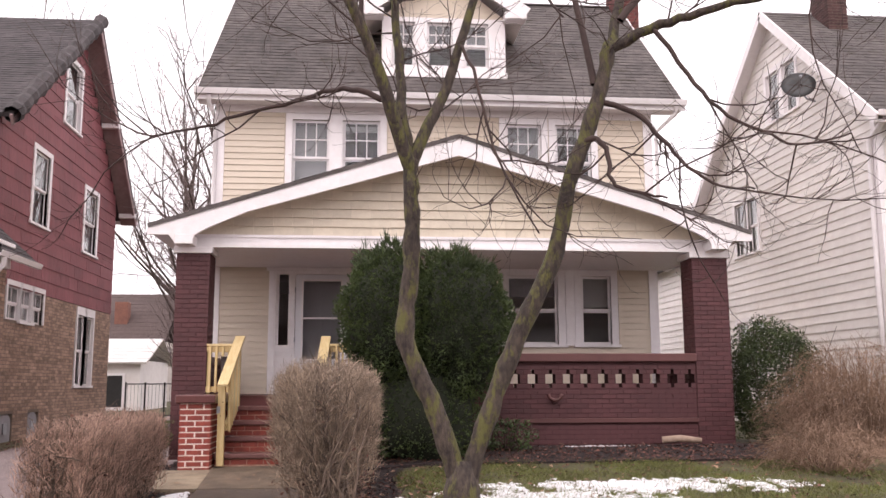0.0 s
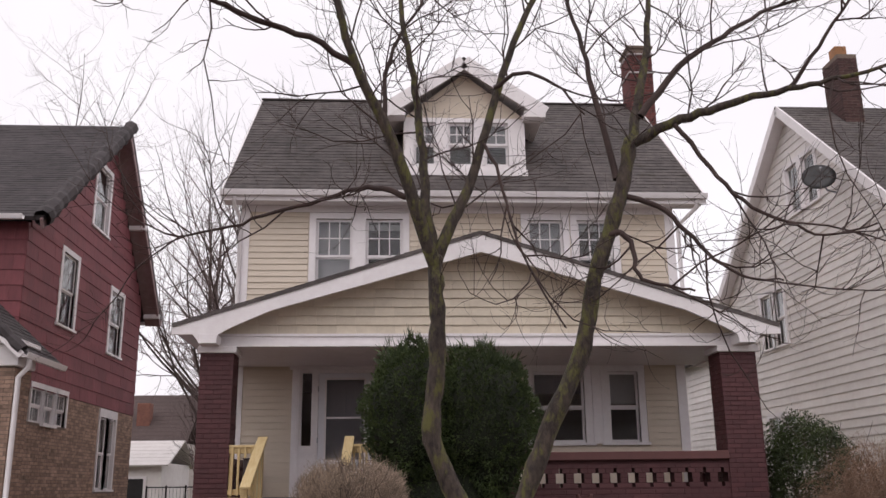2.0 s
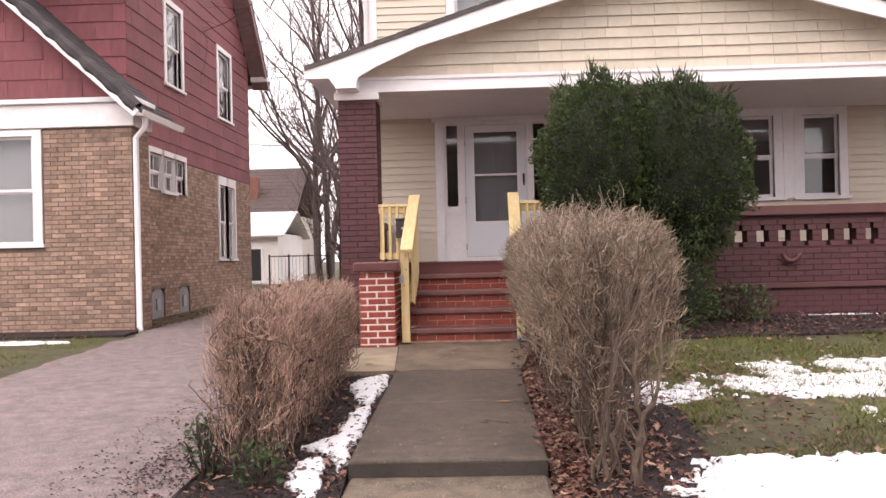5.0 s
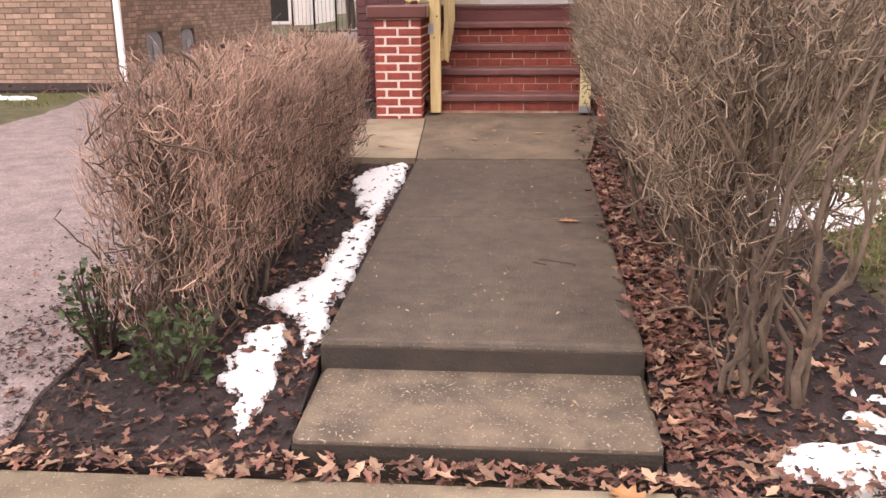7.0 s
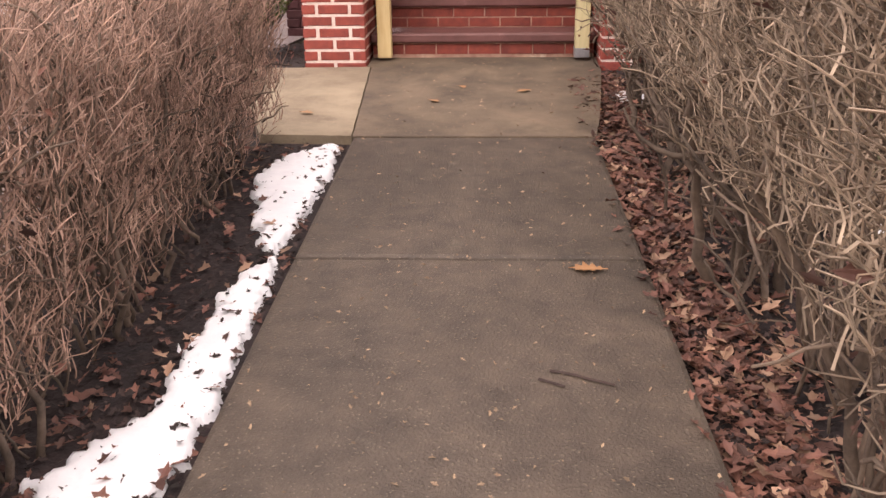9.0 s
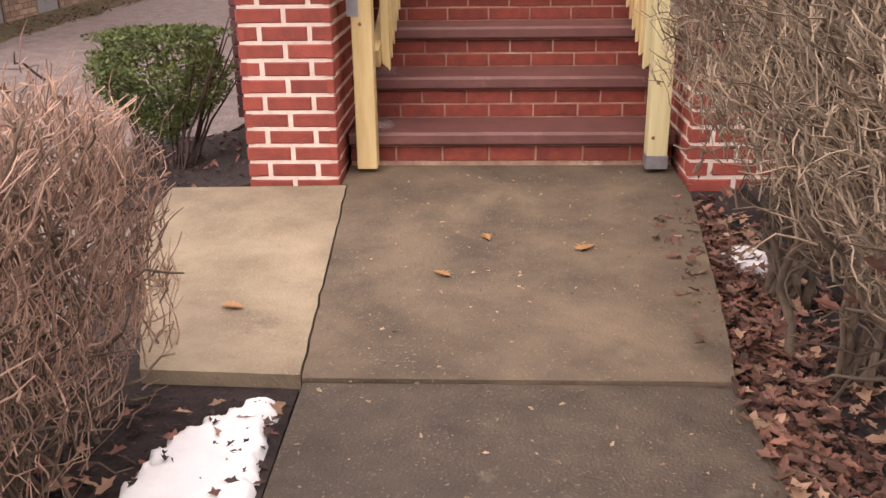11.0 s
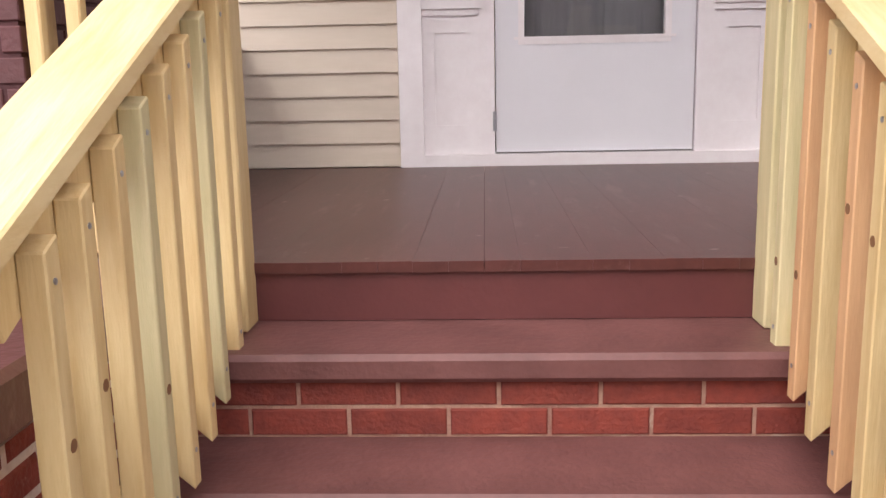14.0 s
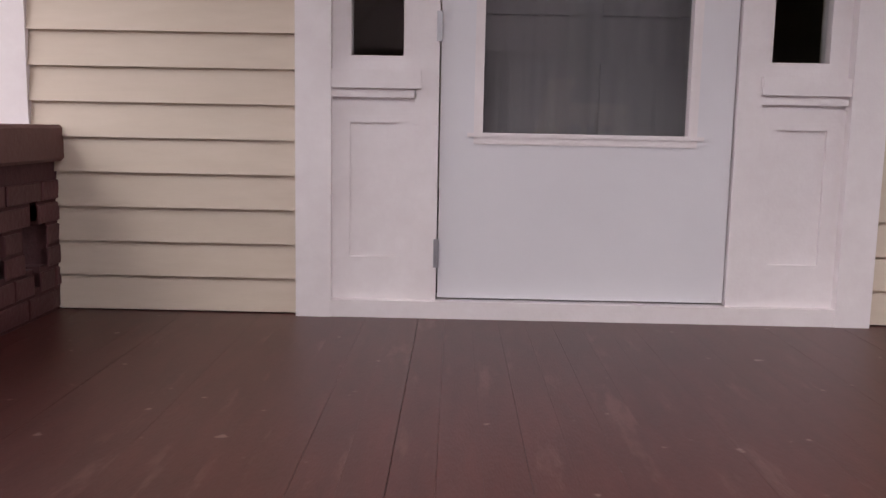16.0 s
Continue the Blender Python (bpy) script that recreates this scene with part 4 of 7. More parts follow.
shingle_wall(gp, PX0 + 0.1, PX1 - 0.1, 3.228, AZ - 0.1, 0.137, 0.29, [], M_GABLE, gable, seed=21, proud=0.03, edge=lambda z: (APX - (AZ - 0.18 - z) / 0.3155, APX + (AZ - 0.18 - z) / 0.3155))
for s, ex in ((-1, EX0), (1, EX1)):
    roof_plane("porch_roof", (ex, 0.93, EZ + 0.02), (ex, FRONT - 0.01, EZ + 0.02), (APX, FRONT - 0.01, AZ + 0.02), (APX, 0.93, AZ + 0.02), M_ROOF, porch, step=0.15, seed=30 + s)
    bm = bmesh.new()
    strip(bm, [(APX, AZ), (ex, EZ), (ex, EZ - 0.13), (ex - s * 0.30, EZ - 0.13), (ex - s * 0.40, EZ - 0.26), (ex - s * 0.62, EZ - 0.26), (ex - s * 0.66, EZ - 0.13), (ex - s * 0.85, EZ - 0.02), (ex - s * 1.4, rake(ex - s * 1.4) - 0.22), (APX, AZ - 0.30)], 0.95, 1.0)
    part("barge_board", bm, M_WHITE, porch)
    bm = bmesh.new()
    strip(bm, [(APX, AZ - 0.045), (ex, EZ - 0.045), (ex, EZ - 0.075), (APX, AZ - 0.075)], 1.0, FRONT - 0.01)
    part("roof_soffit", bm, M_WHITE, porch)
    boxed("bracket_block", min(ex - s * 0.38, ex - s * 0.64), max(ex - s * 0.38, ex - s * 0.64), 0.945, 1.3, EZ - 0.26, EZ - 0.12, M_WHITE, porch, 0.006)
# low brick wall with cross-shaped gaps
WX0, WX1 = 1.08, 6.20
HOLES, k = [], WX0 + 0.24
while k < WX1 - 0.1:
    HOLES += [(k - 0.075, k + 0.075, 1.045, 1.185), (k - 0.022, k + 0.022, 0.985, 1.25)]
    k += 0.2655
pw = Plane((0, PY + 0.03, 0), (1, 0, 0), (0, -1, 0))
v, f = wall_mesh(pw, WX0, WX1, 0.0, 1.36, 0.2, HOLES)
pwall = raw("porch_wall", v, f, M_MAROON_JOINT, porch)
brick_wall(pw, WX0, WX1, 0.10, 0.46, [], M_MAROON_BRICK, pwall, seed=41, limit=0)
brick_wall(pw, WX0, WX1, 0.545, 0.96, [], M_MAROON_BRICK, pwall, seed=42, limit=150, near=(2.2, 5.5))
brick_wall(pw, WX0, WX1, 0.975, 1.35, HOLES, M_MAROON_BRICK, pwall, seed=43, limit=150, near=(2.2, 5.9))
boxed("wall_ledge", WX0, WX1, PY - 0.02, PY + 0.02, 0.47, 0.535, M_MAROON, pwall, 0.006)
boxed("wall_cap", WX0 - 0.02, WX1, PY - 0.04, PY + 0.27, 1.362, 1.485, M_MAROON, pwall, 0.012)
# side walls
for x0, x1 in ((-1.36, -1.16), (6.34, 6.54)):
    pl = Plane((x1 if x0 < 0 else x0, 0, 0), (0, 1, 0), (1 if x0 < 0 else -1, 0, 0))
    holes = []
    k = 2.0
    while k < 3.4:
        holes += [(k - 0.075, k + 0.075, 1.045, 1.185), (k - 0.022, k + 0.022, 0.985, 1.25)]
        k += 0.2655
    v, f = wall_mesh(pl, 1.76, FRONT - 0.004, 0.4, 1.36, 0.2, holes)
    sw = raw("side_wall", v, f, M_MAROON_JOINT, porch)
    brick_wall(pl, 1.76, FRONT - 0.01, 0.9, 1.35, holes, M_MAROON_BRICK, sw, seed=44, limit=60)
    boxed("wall_cap", x0 - 0.03, x1 + 0.03, 1.765, FRONT - 0.004, 1.362, 1.475, M_MAROON, sw, 0.01)
# walls under the floor either side of the steps
for x0, x1 in ((-1.03, -0.60), (0.64, WX0)):
    b = boxed("apron_wall", x0, x1, PY + 0.02, PY + 0.12, 0.0, 0.845, M_MAROON_JOINT, porch)
    brick_wall(Plane((0, PY + 0.02, 0), (1, 0, 0), (0, -1, 0)), x0, x1, 0.0, 0.84, [], M_MAROON_BRICK, b, seed=47, limit=40)
# floor boards run from the wall to the edge
rng = random.Random(9)
x = PX0 + 0.03
deck = boxed("porch_deck", PX0 + 0.03, PX1 - 0.03, 1.36, FRONT - 0.005, 0.842, 0.858, M_MAROON_JOINT, porch)
while x < PX1 - 0.05:
    w = 0.083
    y0 = 1.292 if -0.70 < x < 0.66 else 1.50
    bm = bmesh.new()
    box(bm, x + 0.0001, x + w - 0.0001 - (0.0014 if abs(x + w - 0.01) < 0.045 else 0.0004 if rng.random() < 0.2 else 0), y0 + rng.uniform(-0.002, 0.002), FRONT - 0.004, 0.863, FLOOR + rng.uniform(-0.0003, 0.0003))
    part("floor_board", bm, M_FLOORBOARD, deck)
    x += w
# cast wall ornament hanging under the gaps
v, f = tube_mesh([[((4.02 + 0.10 * math.cos(a), PY - 0.06, 0.90 + 0.10 * math.sin(a)), 0.028) for a in np.linspace(math.pi * 1.02, math.pi * 1.98, 9).tolist()],
                  [((4.02, PY - 0.06, 0.80), 0.035), ((4.02, PY + 0.03, 0.80), 0.035)]], 8)
tagged(raw("hose_hook", v, f, M_MAROON, None, smooth=True), "curved maroon hose hook fixed on the porch wall", "hose hook")


# ---- steps ----
steps = thing("front_steps", (0.02, 0.7, 0), "brick front steps with maroon painted stone treads", "steps")
SX0, SX1 = -0.733, 0.757
NOSE = ((0.24, 0.145), (0.53, 0.348), (0.795, 0.550), (1.035, 0.744))
for i, (y, z) in enumerate(NOSE):
    back = NOSE[i + 1][0] + 0.06 if i < 3 else 1.34
    boxed("tread", SX0, SX1, y, back, z - 0.062, z, M_TREAD, steps, 0.012)
    lo = 0.0 if i == 0 else NOSE[i - 1][1]
    rz = boxed("riser", SX0 + 0.01, SX1 - 0.01, y + 0.04, y + 0.25, max(lo - 0.06, -0.1), z - 0.063, M_MORTAR_STEP, steps)
    rp = Plane((0, y + 0.04, 0), (1, 0, 0), (0, -1, 0))
    hgt = 0.058 if i else 0.066
    brick_wall(rp, SX0 + 0.01, SX1 - 0.01, lo + 0.006, z - 0.064, [], M_STEP_BRICK, rz, high=hgt, joint=0.009, seed=50 + i, proud=0.005)
boxed("top_riser", SX0, SX1, 1.306, 1.35, 0.746, 0.8625, M_TOP_RISER, steps)


def brick_pier(x0, x1, label):
    p = thing("brick_pier", ((x0 + x1) / 2, 0.6, 0), label, "pier", group="brick piers beside the steps")
    c = boxed("pier_core", x0 + 0.008, x1 - 0.008, 0.008, 1.262, -0.1, 0.805, M_MORTAR, p)
    brick_wall(Plane((0, 0.008, 0), (1, 0, 0), (0, -1, 0)), x0, x1, -0.0645, 0.795, [], M_RED_BRICK, c, length=0.1905, high=0.0582, joint=0.0145, seed=61, proud=0.005, edge_bevel=0.006, head=0.019)
    for x, n in ((x0 + 0.008, -1), (x1 - 0.008, 1)):
        brick_wall(post_plane(x, n), 0.003, 1.262, -0.0645, 0.795, [], M_RED_BRICK, c, length=0.1905, high=0.0582, joint=0.0145, seed=62, proud=0.005, edge_bevel=0.006, head=0.019)
    boxed("pier_cap", x0 - 0.055, x1 + 0.055, -0.05, 1.27, 0.805, 0.912, M_CAP, p, 0.014)


brick_pier(-1.135, -0.735, "red brick pier with pale mortar and maroon stone cap")
brick_pier(0.76, 1.16, "red brick pier with maroon cap half hidden by hedge")


# ---- new wooden stair railings ----
def stair_railing(sx, label):
    """Railing on one side of the steps; sx = -1 or 1 mirrors it about the middle of the steps."""
    mid = 0.012
    X = lambda d: mid + sx * d
    off = 0.042 if sx > 0 else 0.0
    r = thing("stair_railing", (X(0.62), 0.7, 0), label, "railing", group="railings of the front steps")

    def bar(name, d0, d1, y0, y1, z0, z1, bevel=0.004, material=M_PINE):
        return boxed(name, min(X(d0), X(d1)), max(X(d0), X(d1)), y0, y1, z0, z1, material, r, bevel)

    head = lambda y: 0.985 + 0.468 * y
    foot = lambda y: 0.30 + 0.372 * y
    wood = M_PINE_GREEN if sx > 0 else M_PINE
    bar("newel_post", 0.60, 0.69, 0.15, 0.24, 0.0, head(0.2) - 0.005, material=wood)
    bar("upper_post", 0.555 + off, 0.645 + off, 1.21, 1.30, 0.745, head(1.25) - 0.005, material=wood)
    beamed("cap_rail", (X(0.61), -0.01, 1.03), (X(0.605 + off), 1.50, 1.03 + 1.51 * 0.468), 0.138, 0.036, M_PINE_CAP, r, bevel=0.004)
    beamed("top_rail", (X(0.60 + off), 0.24, head(0.24) - 0.05), (X(0.60 + off), 1.21, head(1.21) - 0.05), 0.038, 0.085, M_PINE, r, bevel=0.003)
    beamed("bottom_rail", (X(0.60 + off), 0.24, foot(0.24) + 0.09), (X(0.60 + off), 1.21, foot(1.21) + 0.09), 0.038, 0.085, M_PINE, r, bevel=0.003)
    rng = random.Random(31 + sx)
    for i in range(8):
        y = 0.315 + i * 0.112 + rng.uniform(-0.006, 0.006)
        w = 0.019
        bm = bmesh.new()
        box(bm, min(X(0.542 + off), X(0.580 + off)), max(X(0.542 + off), X(0.580 + off)), y - w, y + w, foot(y), head(y) - 0.012, 0.0)
        for v in bm.verts:
            if v.co.z < foot(y) + 0.01 and abs(v.co.x - mid) > 0.56 + off:
                v.co.z += 0.035
            if v.co.z > head(y) - 0.05:
                v.co.z += (v.co.y - y) * 0.468
        bmesh.ops.bevel(bm, geom=list(bm.edges), offset=0.0025, segments=1, affect="EDGES")
        b = part("baluster", bm, M_PINE_PINK if (sx > 0 and i in (4, 6)) else (M_PINE_GREEN if rng.random() < 0.25 else M_PINE), r)
        for z in (head(y) - 0.06, foot(y) + 0.07):
            s, f = tube_mesh([[((X(0.5435 + off), y, z), 0.005), ((X(0.5405 + off), y, z), 0.005)]], 6)
            raw("screw", s, f, M_STEEL, b)
        if rng.random() < 0.5:
            z = rng.uniform(foot(y) + 0.2, head(y) - 0.15)
            s, f = tube_mesh([[((X(0.5435 + off), y + 0.004, z), 0.011), ((X(0.5412 + off), y + 0.004, z), 0.009)]], 8)
            raw("knot", s, f, M_KNOT, b)
    bar("bracket", 0.6905, 0.694, 0.175, 0.24, 0.672, 0.76, 0.0, M_STEEL)
    bar("bracket", 0.655, 0.705, 0.1445, 0.1485, 0.672, 0.76, 0.0, M_STEEL)
    if sx > 0:
        bar("post_base", 0.597, 0.693, 0.147, 0.243, 0.0, 0.06, 0.0, M_STEEL)
    # level railing from the upper post to the brickwork
    end = 1.04
    bar("level_cap", 0.645 + off, end, 1.235, 1.325, 1.59, 1.625, material=M_PINE_CAP)
    bar("level_rail", 0.645 + off, end, 1.262, 1.298, 1.505, 1.589)
    bar("level_foot", 0.645 + off, end, 1.262, 1.298, 0.94, 1.02)
    bar("post_extension", 0.575 + off, 0.644 + off, 1.302, 1.37, 1.0, 1.60)
    for i in range(4):
        d = 0.72 + i * 0.09
        bar("baluster", d - 0.017, d + 0.017, 1.225, 1.261, 0.93, 1.589)
    bar("end_post", end - 0.04, end, 1.30, 1.36, 0.86, 1.589)
    for i in range(2):
        z, p = rng.uniform(0.1, 0.9), X(rng.uniform(0.62, 0.67))
        s, f = tube_mesh([[((p, 0.153, z), 0.010), ((p, 0.1485, z), 0.008)]], 8)
        raw("knot", s, f, M_KNOT, r)
    return r


stair_railing(-1, "new yellow pine stair railing with close balusters")
stair_railing(1, "new yellow and greenish pine stair railing beside the hedge")


# small dark letter box hung on the level railing
letter_box = thing("letter_box", (-0.73, 1.205, 1.2), "small dark metal letter box hung on the railing", "letter box")
boxed("body", -0.81, -0.65, 1.165, 1.223, 1.20, 1.42, M_BOXMETAL, letter_box, 0.006)
beamed("lid", (-0.818, 1.19, 1.432), (-0.642, 1.19, 1.432), 0.075, 0.02, M_BOXMETAL, letter_box, bevel=0.005)
v, f = tube_mesh([[((-0.73, 1.166, 1.32), 0.018), ((-0.73, 1.156, 1.32), 0.014)]], 10)
raw("lock", v, f, M_STEEL, letter_box)


# ---- the red neighbour house ----
red = thing("red_house", (-9, 9, 0), "oxblood shingled house with tan brick ground floor", "house")
RXW = -5.68
side = Plane((RXW, 0, 0), (0, 1, 0), (1, 0, 0))
RY0, RY1, RPK, RPZ, REZ, RYB = 5.1, 13.3, 9.7, 9.82, 6.05, 4.25
R_LOW = [(6.05, 8.05, 2.33, 3.0), (10.45, 11.75, 1.05, 2.75)]
R_UP = [(7.05, 7.95, 4.42, 5.98), (10.55, 11.55, 4.32, 5.88), (8.72, 9.75, 7.05, 8.6)]
R_BASE = [(6.1, 6.75, -0.04, 0.5), (7.6, 8.2, -0.04, 0.5)]
v, f = wall_mesh(side, RYB, RY1, -0.1, 3.05, 0.2, R_LOW + R_BASE)
rw = raw("wall", v, f, M_MORTAR_DARK, red)
lo = [(a - 0.11, b + 0.11, c - 0.06, d + 0.13) for a, b, c, d in R_LOW] + [(a - 0.03, b + 0.03, c, d + 0.06) for a, b, c, d in R_BASE]
brick_wall(side, RYB, RY1, -0.06, 3.0, lo, M_TAN_BRICK, rw, length=0.21, limit=300, near=(4.2, 8.0), seed=71, far_material=M_TAN_STUFF)
v, f = wall_mesh(side, RY0, RY1, 3.05, REZ, 0.2, R_UP)
ru = raw("upper_wall", v, f, M_RED_SHINGLE, red)
# near-black sheet set back: the unlit attic's shade as colour
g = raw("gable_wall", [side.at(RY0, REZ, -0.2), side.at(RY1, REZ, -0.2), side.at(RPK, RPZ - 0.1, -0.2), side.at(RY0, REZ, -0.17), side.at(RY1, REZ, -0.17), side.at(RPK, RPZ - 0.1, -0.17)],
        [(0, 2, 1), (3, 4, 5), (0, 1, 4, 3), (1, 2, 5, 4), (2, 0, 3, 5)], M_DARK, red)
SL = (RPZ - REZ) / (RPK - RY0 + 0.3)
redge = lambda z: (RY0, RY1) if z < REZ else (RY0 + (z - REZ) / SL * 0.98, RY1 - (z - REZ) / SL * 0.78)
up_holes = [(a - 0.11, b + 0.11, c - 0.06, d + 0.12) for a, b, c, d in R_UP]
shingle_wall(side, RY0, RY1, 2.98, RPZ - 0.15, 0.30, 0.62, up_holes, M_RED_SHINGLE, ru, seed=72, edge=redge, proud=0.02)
# second near-black sheet nearer the window, coloured as attic shade
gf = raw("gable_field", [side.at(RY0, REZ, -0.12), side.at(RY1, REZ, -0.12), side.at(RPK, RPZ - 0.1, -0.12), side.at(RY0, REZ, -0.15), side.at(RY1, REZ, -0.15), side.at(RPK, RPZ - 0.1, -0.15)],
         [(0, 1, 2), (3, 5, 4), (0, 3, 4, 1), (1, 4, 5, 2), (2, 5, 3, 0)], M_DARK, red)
a, b, c, d = R_LOW[0]
for i in range(3):
    w = (b - a) / 3
    window(side, a + i * w + (0.04 if i else 0), a + (i + 1) * w, c, d, red, casing=0.06, rows=1, cols=2, lower=(1, 2), curtain=M_BLIND, head=0.1, sill=i == 1)
a, b, c, d = R_LOW[1]
for i in range(2):
    window(side, a + i * 0.68, a + i * 0.68 + 0.6, c, d, red, casing=0.08, curtain=M_BLIND, curtain_part=0.75, head=0.2)
for i, (a, b, c, d) in enumerate(R_UP):
    window(side, a, b, c, d, red, casing=0.12, curtain=M_BLIND, curtain_part=0.5)
for a, b, c, d in R_BASE:
    n = 10
    pts = [(a, c), (b, c)] + [((a + b) / 2 + (b - a) / 2 * math.cos(t), d - 0.2 + 0.22 * math.sin(t)) for t in np.linspace(0, math.pi, n).tolist()]
    vs = [side.at(u, z, -0.02) for u, z in pts] + [side.at(u, z, -0.10) for u, z in pts]
    m = len(pts)
    raw("basement_window", vs, [tuple(range(m)), tuple(range(2 * m - 1, m - 1, -1))] + [(i, m + i, m + (i + 1) % m, (i + 1) % m) for i in range(m)], M_CURTAIN, red, "pale glass block basement window")
    wslab("basement_vent", side, (a + b) / 2 - 0.09, (a + b) / 2 + 0.09, c + 0.15, c + 0.36, -0.02, 0.005, M_STEEL, red)
# front wall and the roof over it
rfront = Plane((0, RY0, 0), (1, 0, 0), (0, -1, 0))
v, f = wall_mesh(rfront, -13, RXW - 0.2, 0, REZ, 0.2, [])
rfw = raw("front_wall", v, f, M_RED_SHINGLE, red)
shingle_wall(rfront, -13, RXW, 3.0, REZ, 0.30, 0.62, [], M_RED_SHINGLE, rfw, seed=73, proud=0.02, stuff_after=120)
boxed("back_wall", -13, RXW - 0.2, RY1 - 0.2, RY1, 0, REZ, M_RED_SHINGLE, red)
boxed("far_wall", -13.2, -13, RY0, RY1, 0, REZ, M_RED_SHINGLE, red)
boxed("room_floor", -12.9, RXW - 0.2, RY0 + 0.2, RY1 - 0.2, 3.1, 3.2, M_ROOMWALL, red)
OV = RXW + 0.42
roof_plane("roof", (-13.4, RY0 - 0.42, REZ - 0.02), (OV, RY0 - 0.42, REZ - 0.02), (OV, RPK, RPZ + 0.12), (-13.4, RPK, RPZ + 0.12), M_ROOF_DARK, red, step=0.14, seed=75, thick=0.08)
roof_plane("roof", (OV, RY1 + 0.7, 5.75), (-13.4, RY1 + 0.7, 5.75), (-13.4, RPK, RPZ + 0.12), (OV, RPK, RPZ + 0.12), M_ROOF_DARK, red, step=0.28, seed=76, thick=0.08)
# rolled shingle edge over the rake, barge board and brackets
v, f = tube_mesh([[((OV - 0.02, RY0 - 0.42 + (RPK - RY0 + 0.42) * k, REZ - 0.06 + (RPZ + 0.14 - REZ) * k), 0.17 + 0.025 * math.sin(k * 90) + 0.012 * math.sin(k * 31)) for k in np.linspace(0, 1, 40).tolist()]], 8)
raw("rake_roll", v, f, M_ROOF_DARK, red)
beamed("barge_board", (OV - 0.03, RPK, RPZ - 0.02), (OV - 0.03, RY1 + 0.7, 5.62), 0.05, 0.26, M_RAKE, red)
beamed("barge_board", (OV - 0.03, RPK, RPZ - 0.05), (OV - 0.03, RY0 - 0.4, REZ - 0.16), 0.05, 0.2, M_RAKE, red)
for k in (0.45, 0.93):
    y, z = RPK + (RY1 + 0.7 - RPK) * k, RPZ + (5.62 - RPZ) * k
    beamed("rake_bracket", (RXW, y, z - 0.12), (OV + 0.02, y, z - 0.12), 0.14, 0.12, M_WHITE, red)
beamed("gable_soffit", (OV - 0.24, RPK, RPZ - 0.08), (OV - 0.24, RY1 + 0.7, 5.58), 0.40, 0.03, M_RAKE, red)
gutter("gutter", (-13.3, RY0 - 0.48, REZ), (OV - 0.35, RY0 - 0.48, REZ), red)
gutter("gutter", (OV, RY1 + 0.75, 5.7), (OV - 0.6, RY1 + 0.75, 5.7), red)
# brick front room with its own gable
FX, FY = -5.02, 3.55
room = Plane((0, FY, 0), (1, 0, 0), (0, -1, 0))
F_WIN = [(-7.35, -6.55, 1.30, 2.95), (-8.7, -7.6, 1.30, 2.95)]
v, f = wall_mesh(room, -11.5, FX, -0.1, 3.06, 0.2, F_WIN)
fr = raw("front_room_wall", v, f, M_MORTAR_DARK, red)
brick_wall(room, -11.5, FX, -0.06, 3.04, [(-8.9, -6.38, 1.2, 3.06)], M_TAN_BRICK, fr, length=0.21, limit=300, near=(-7.6, -5.0), seed=77, far_material=M_TAN_STUFF)
fside = Plane((FX, 0, 0), (0, 1, 0), (1, 0, 0))
v, f = wall_mesh(fside, FY + 0.2, RYB, -0.1, 3.06, 0.2, [])
fs = raw("front_room_side", v, f, M_MORTAR_DARK, red)
brick_wall(fside, FY + 0.01, RYB, -0.06, 3.04, [], M_TAN_BRICK, fs, length=0.21, limit=200, seed=78)
boxed("return_wall", RXW, FX - 0.2, RYB - 0.2, RYB - 0.002, -0.1, 3.06, M_MORTAR_DARK, red)
for a, b, c, d in F_WIN:
    window(room, a, b, c, d, red, casing=0.14, curtain=M_CURTAIN, curtain_part=1.0, head=0.1)
boxed("room_beam", -11.5, FX + 0.06, FY - 0.06, RYB + 0.02, 3.062, 3.42, M_WHITE, red, 0.01)
boxed("beam_moulding", -11.5, FX + 0.12, FY - 0.12, RYB + 0.03, 3.422, 3.50, M_WHITE, red, 0.01)
FAX, FAZ = -8.2, 6.35
bm = bmesh.new()
strip(bm, [(FAX - 3.0, 3.5), (FX - 0.1, 3.5), (FAX, FAZ - 0.1)], FY + 0.02, FY + 0.1)
fg = part("front_gable", bm, M_RED_SHINGLE, red)
shingle_wall(Plane((0, FY + 0.02, 0), (1, 0, 0), (0, -1, 0)), FAX - 3, FX - 0.1, 3.52, FAZ - 0.2, 0.3, 0.62, [], M_RED_SHINGLE, fg, seed=79, edge=lambda z: (FAX - (FAZ - 0.25 - z), FAX + (FAZ - 0.25 - z)))
roof_plane("front_roof", (FX + 0.22, FY - 0.3, 3.28), (FX + 0.22, RY0 + 0.0, 3.28), (FAX, RY0 - 0.01, FAZ + 0.05), (FAX, FY - 0.3, FAZ + 0.05), M_ROOF_DARK, red, step=0.14, seed=80, thick=0.07)
roof_plane("front_roof", (FAX * 2 - FX - 0.22, RY0 + 0.0, 3.28), (FAX * 2 - FX - 0.22, FY - 0.3, 3.28), (FAX, FY - 0.3, FAZ + 0.05), (FAX, RY0 - 0.01, FAZ + 0.05), M_ROOF_DARK, red, step=0.2, seed=81, thick=0.07)
v, f = tube_mesh([[((FX + 0.2 + (FAX - FX - 0.2) * k, FY - 0.27, 3.29 + (FAZ - 3.27) * k), 0.10 + 0.015 * math.sin(k * 70)) for k in np.linspace(0, 1, 30).tolist()]], 8)
raw("rake_roll", v, f, M_ROOF_DARK, red)
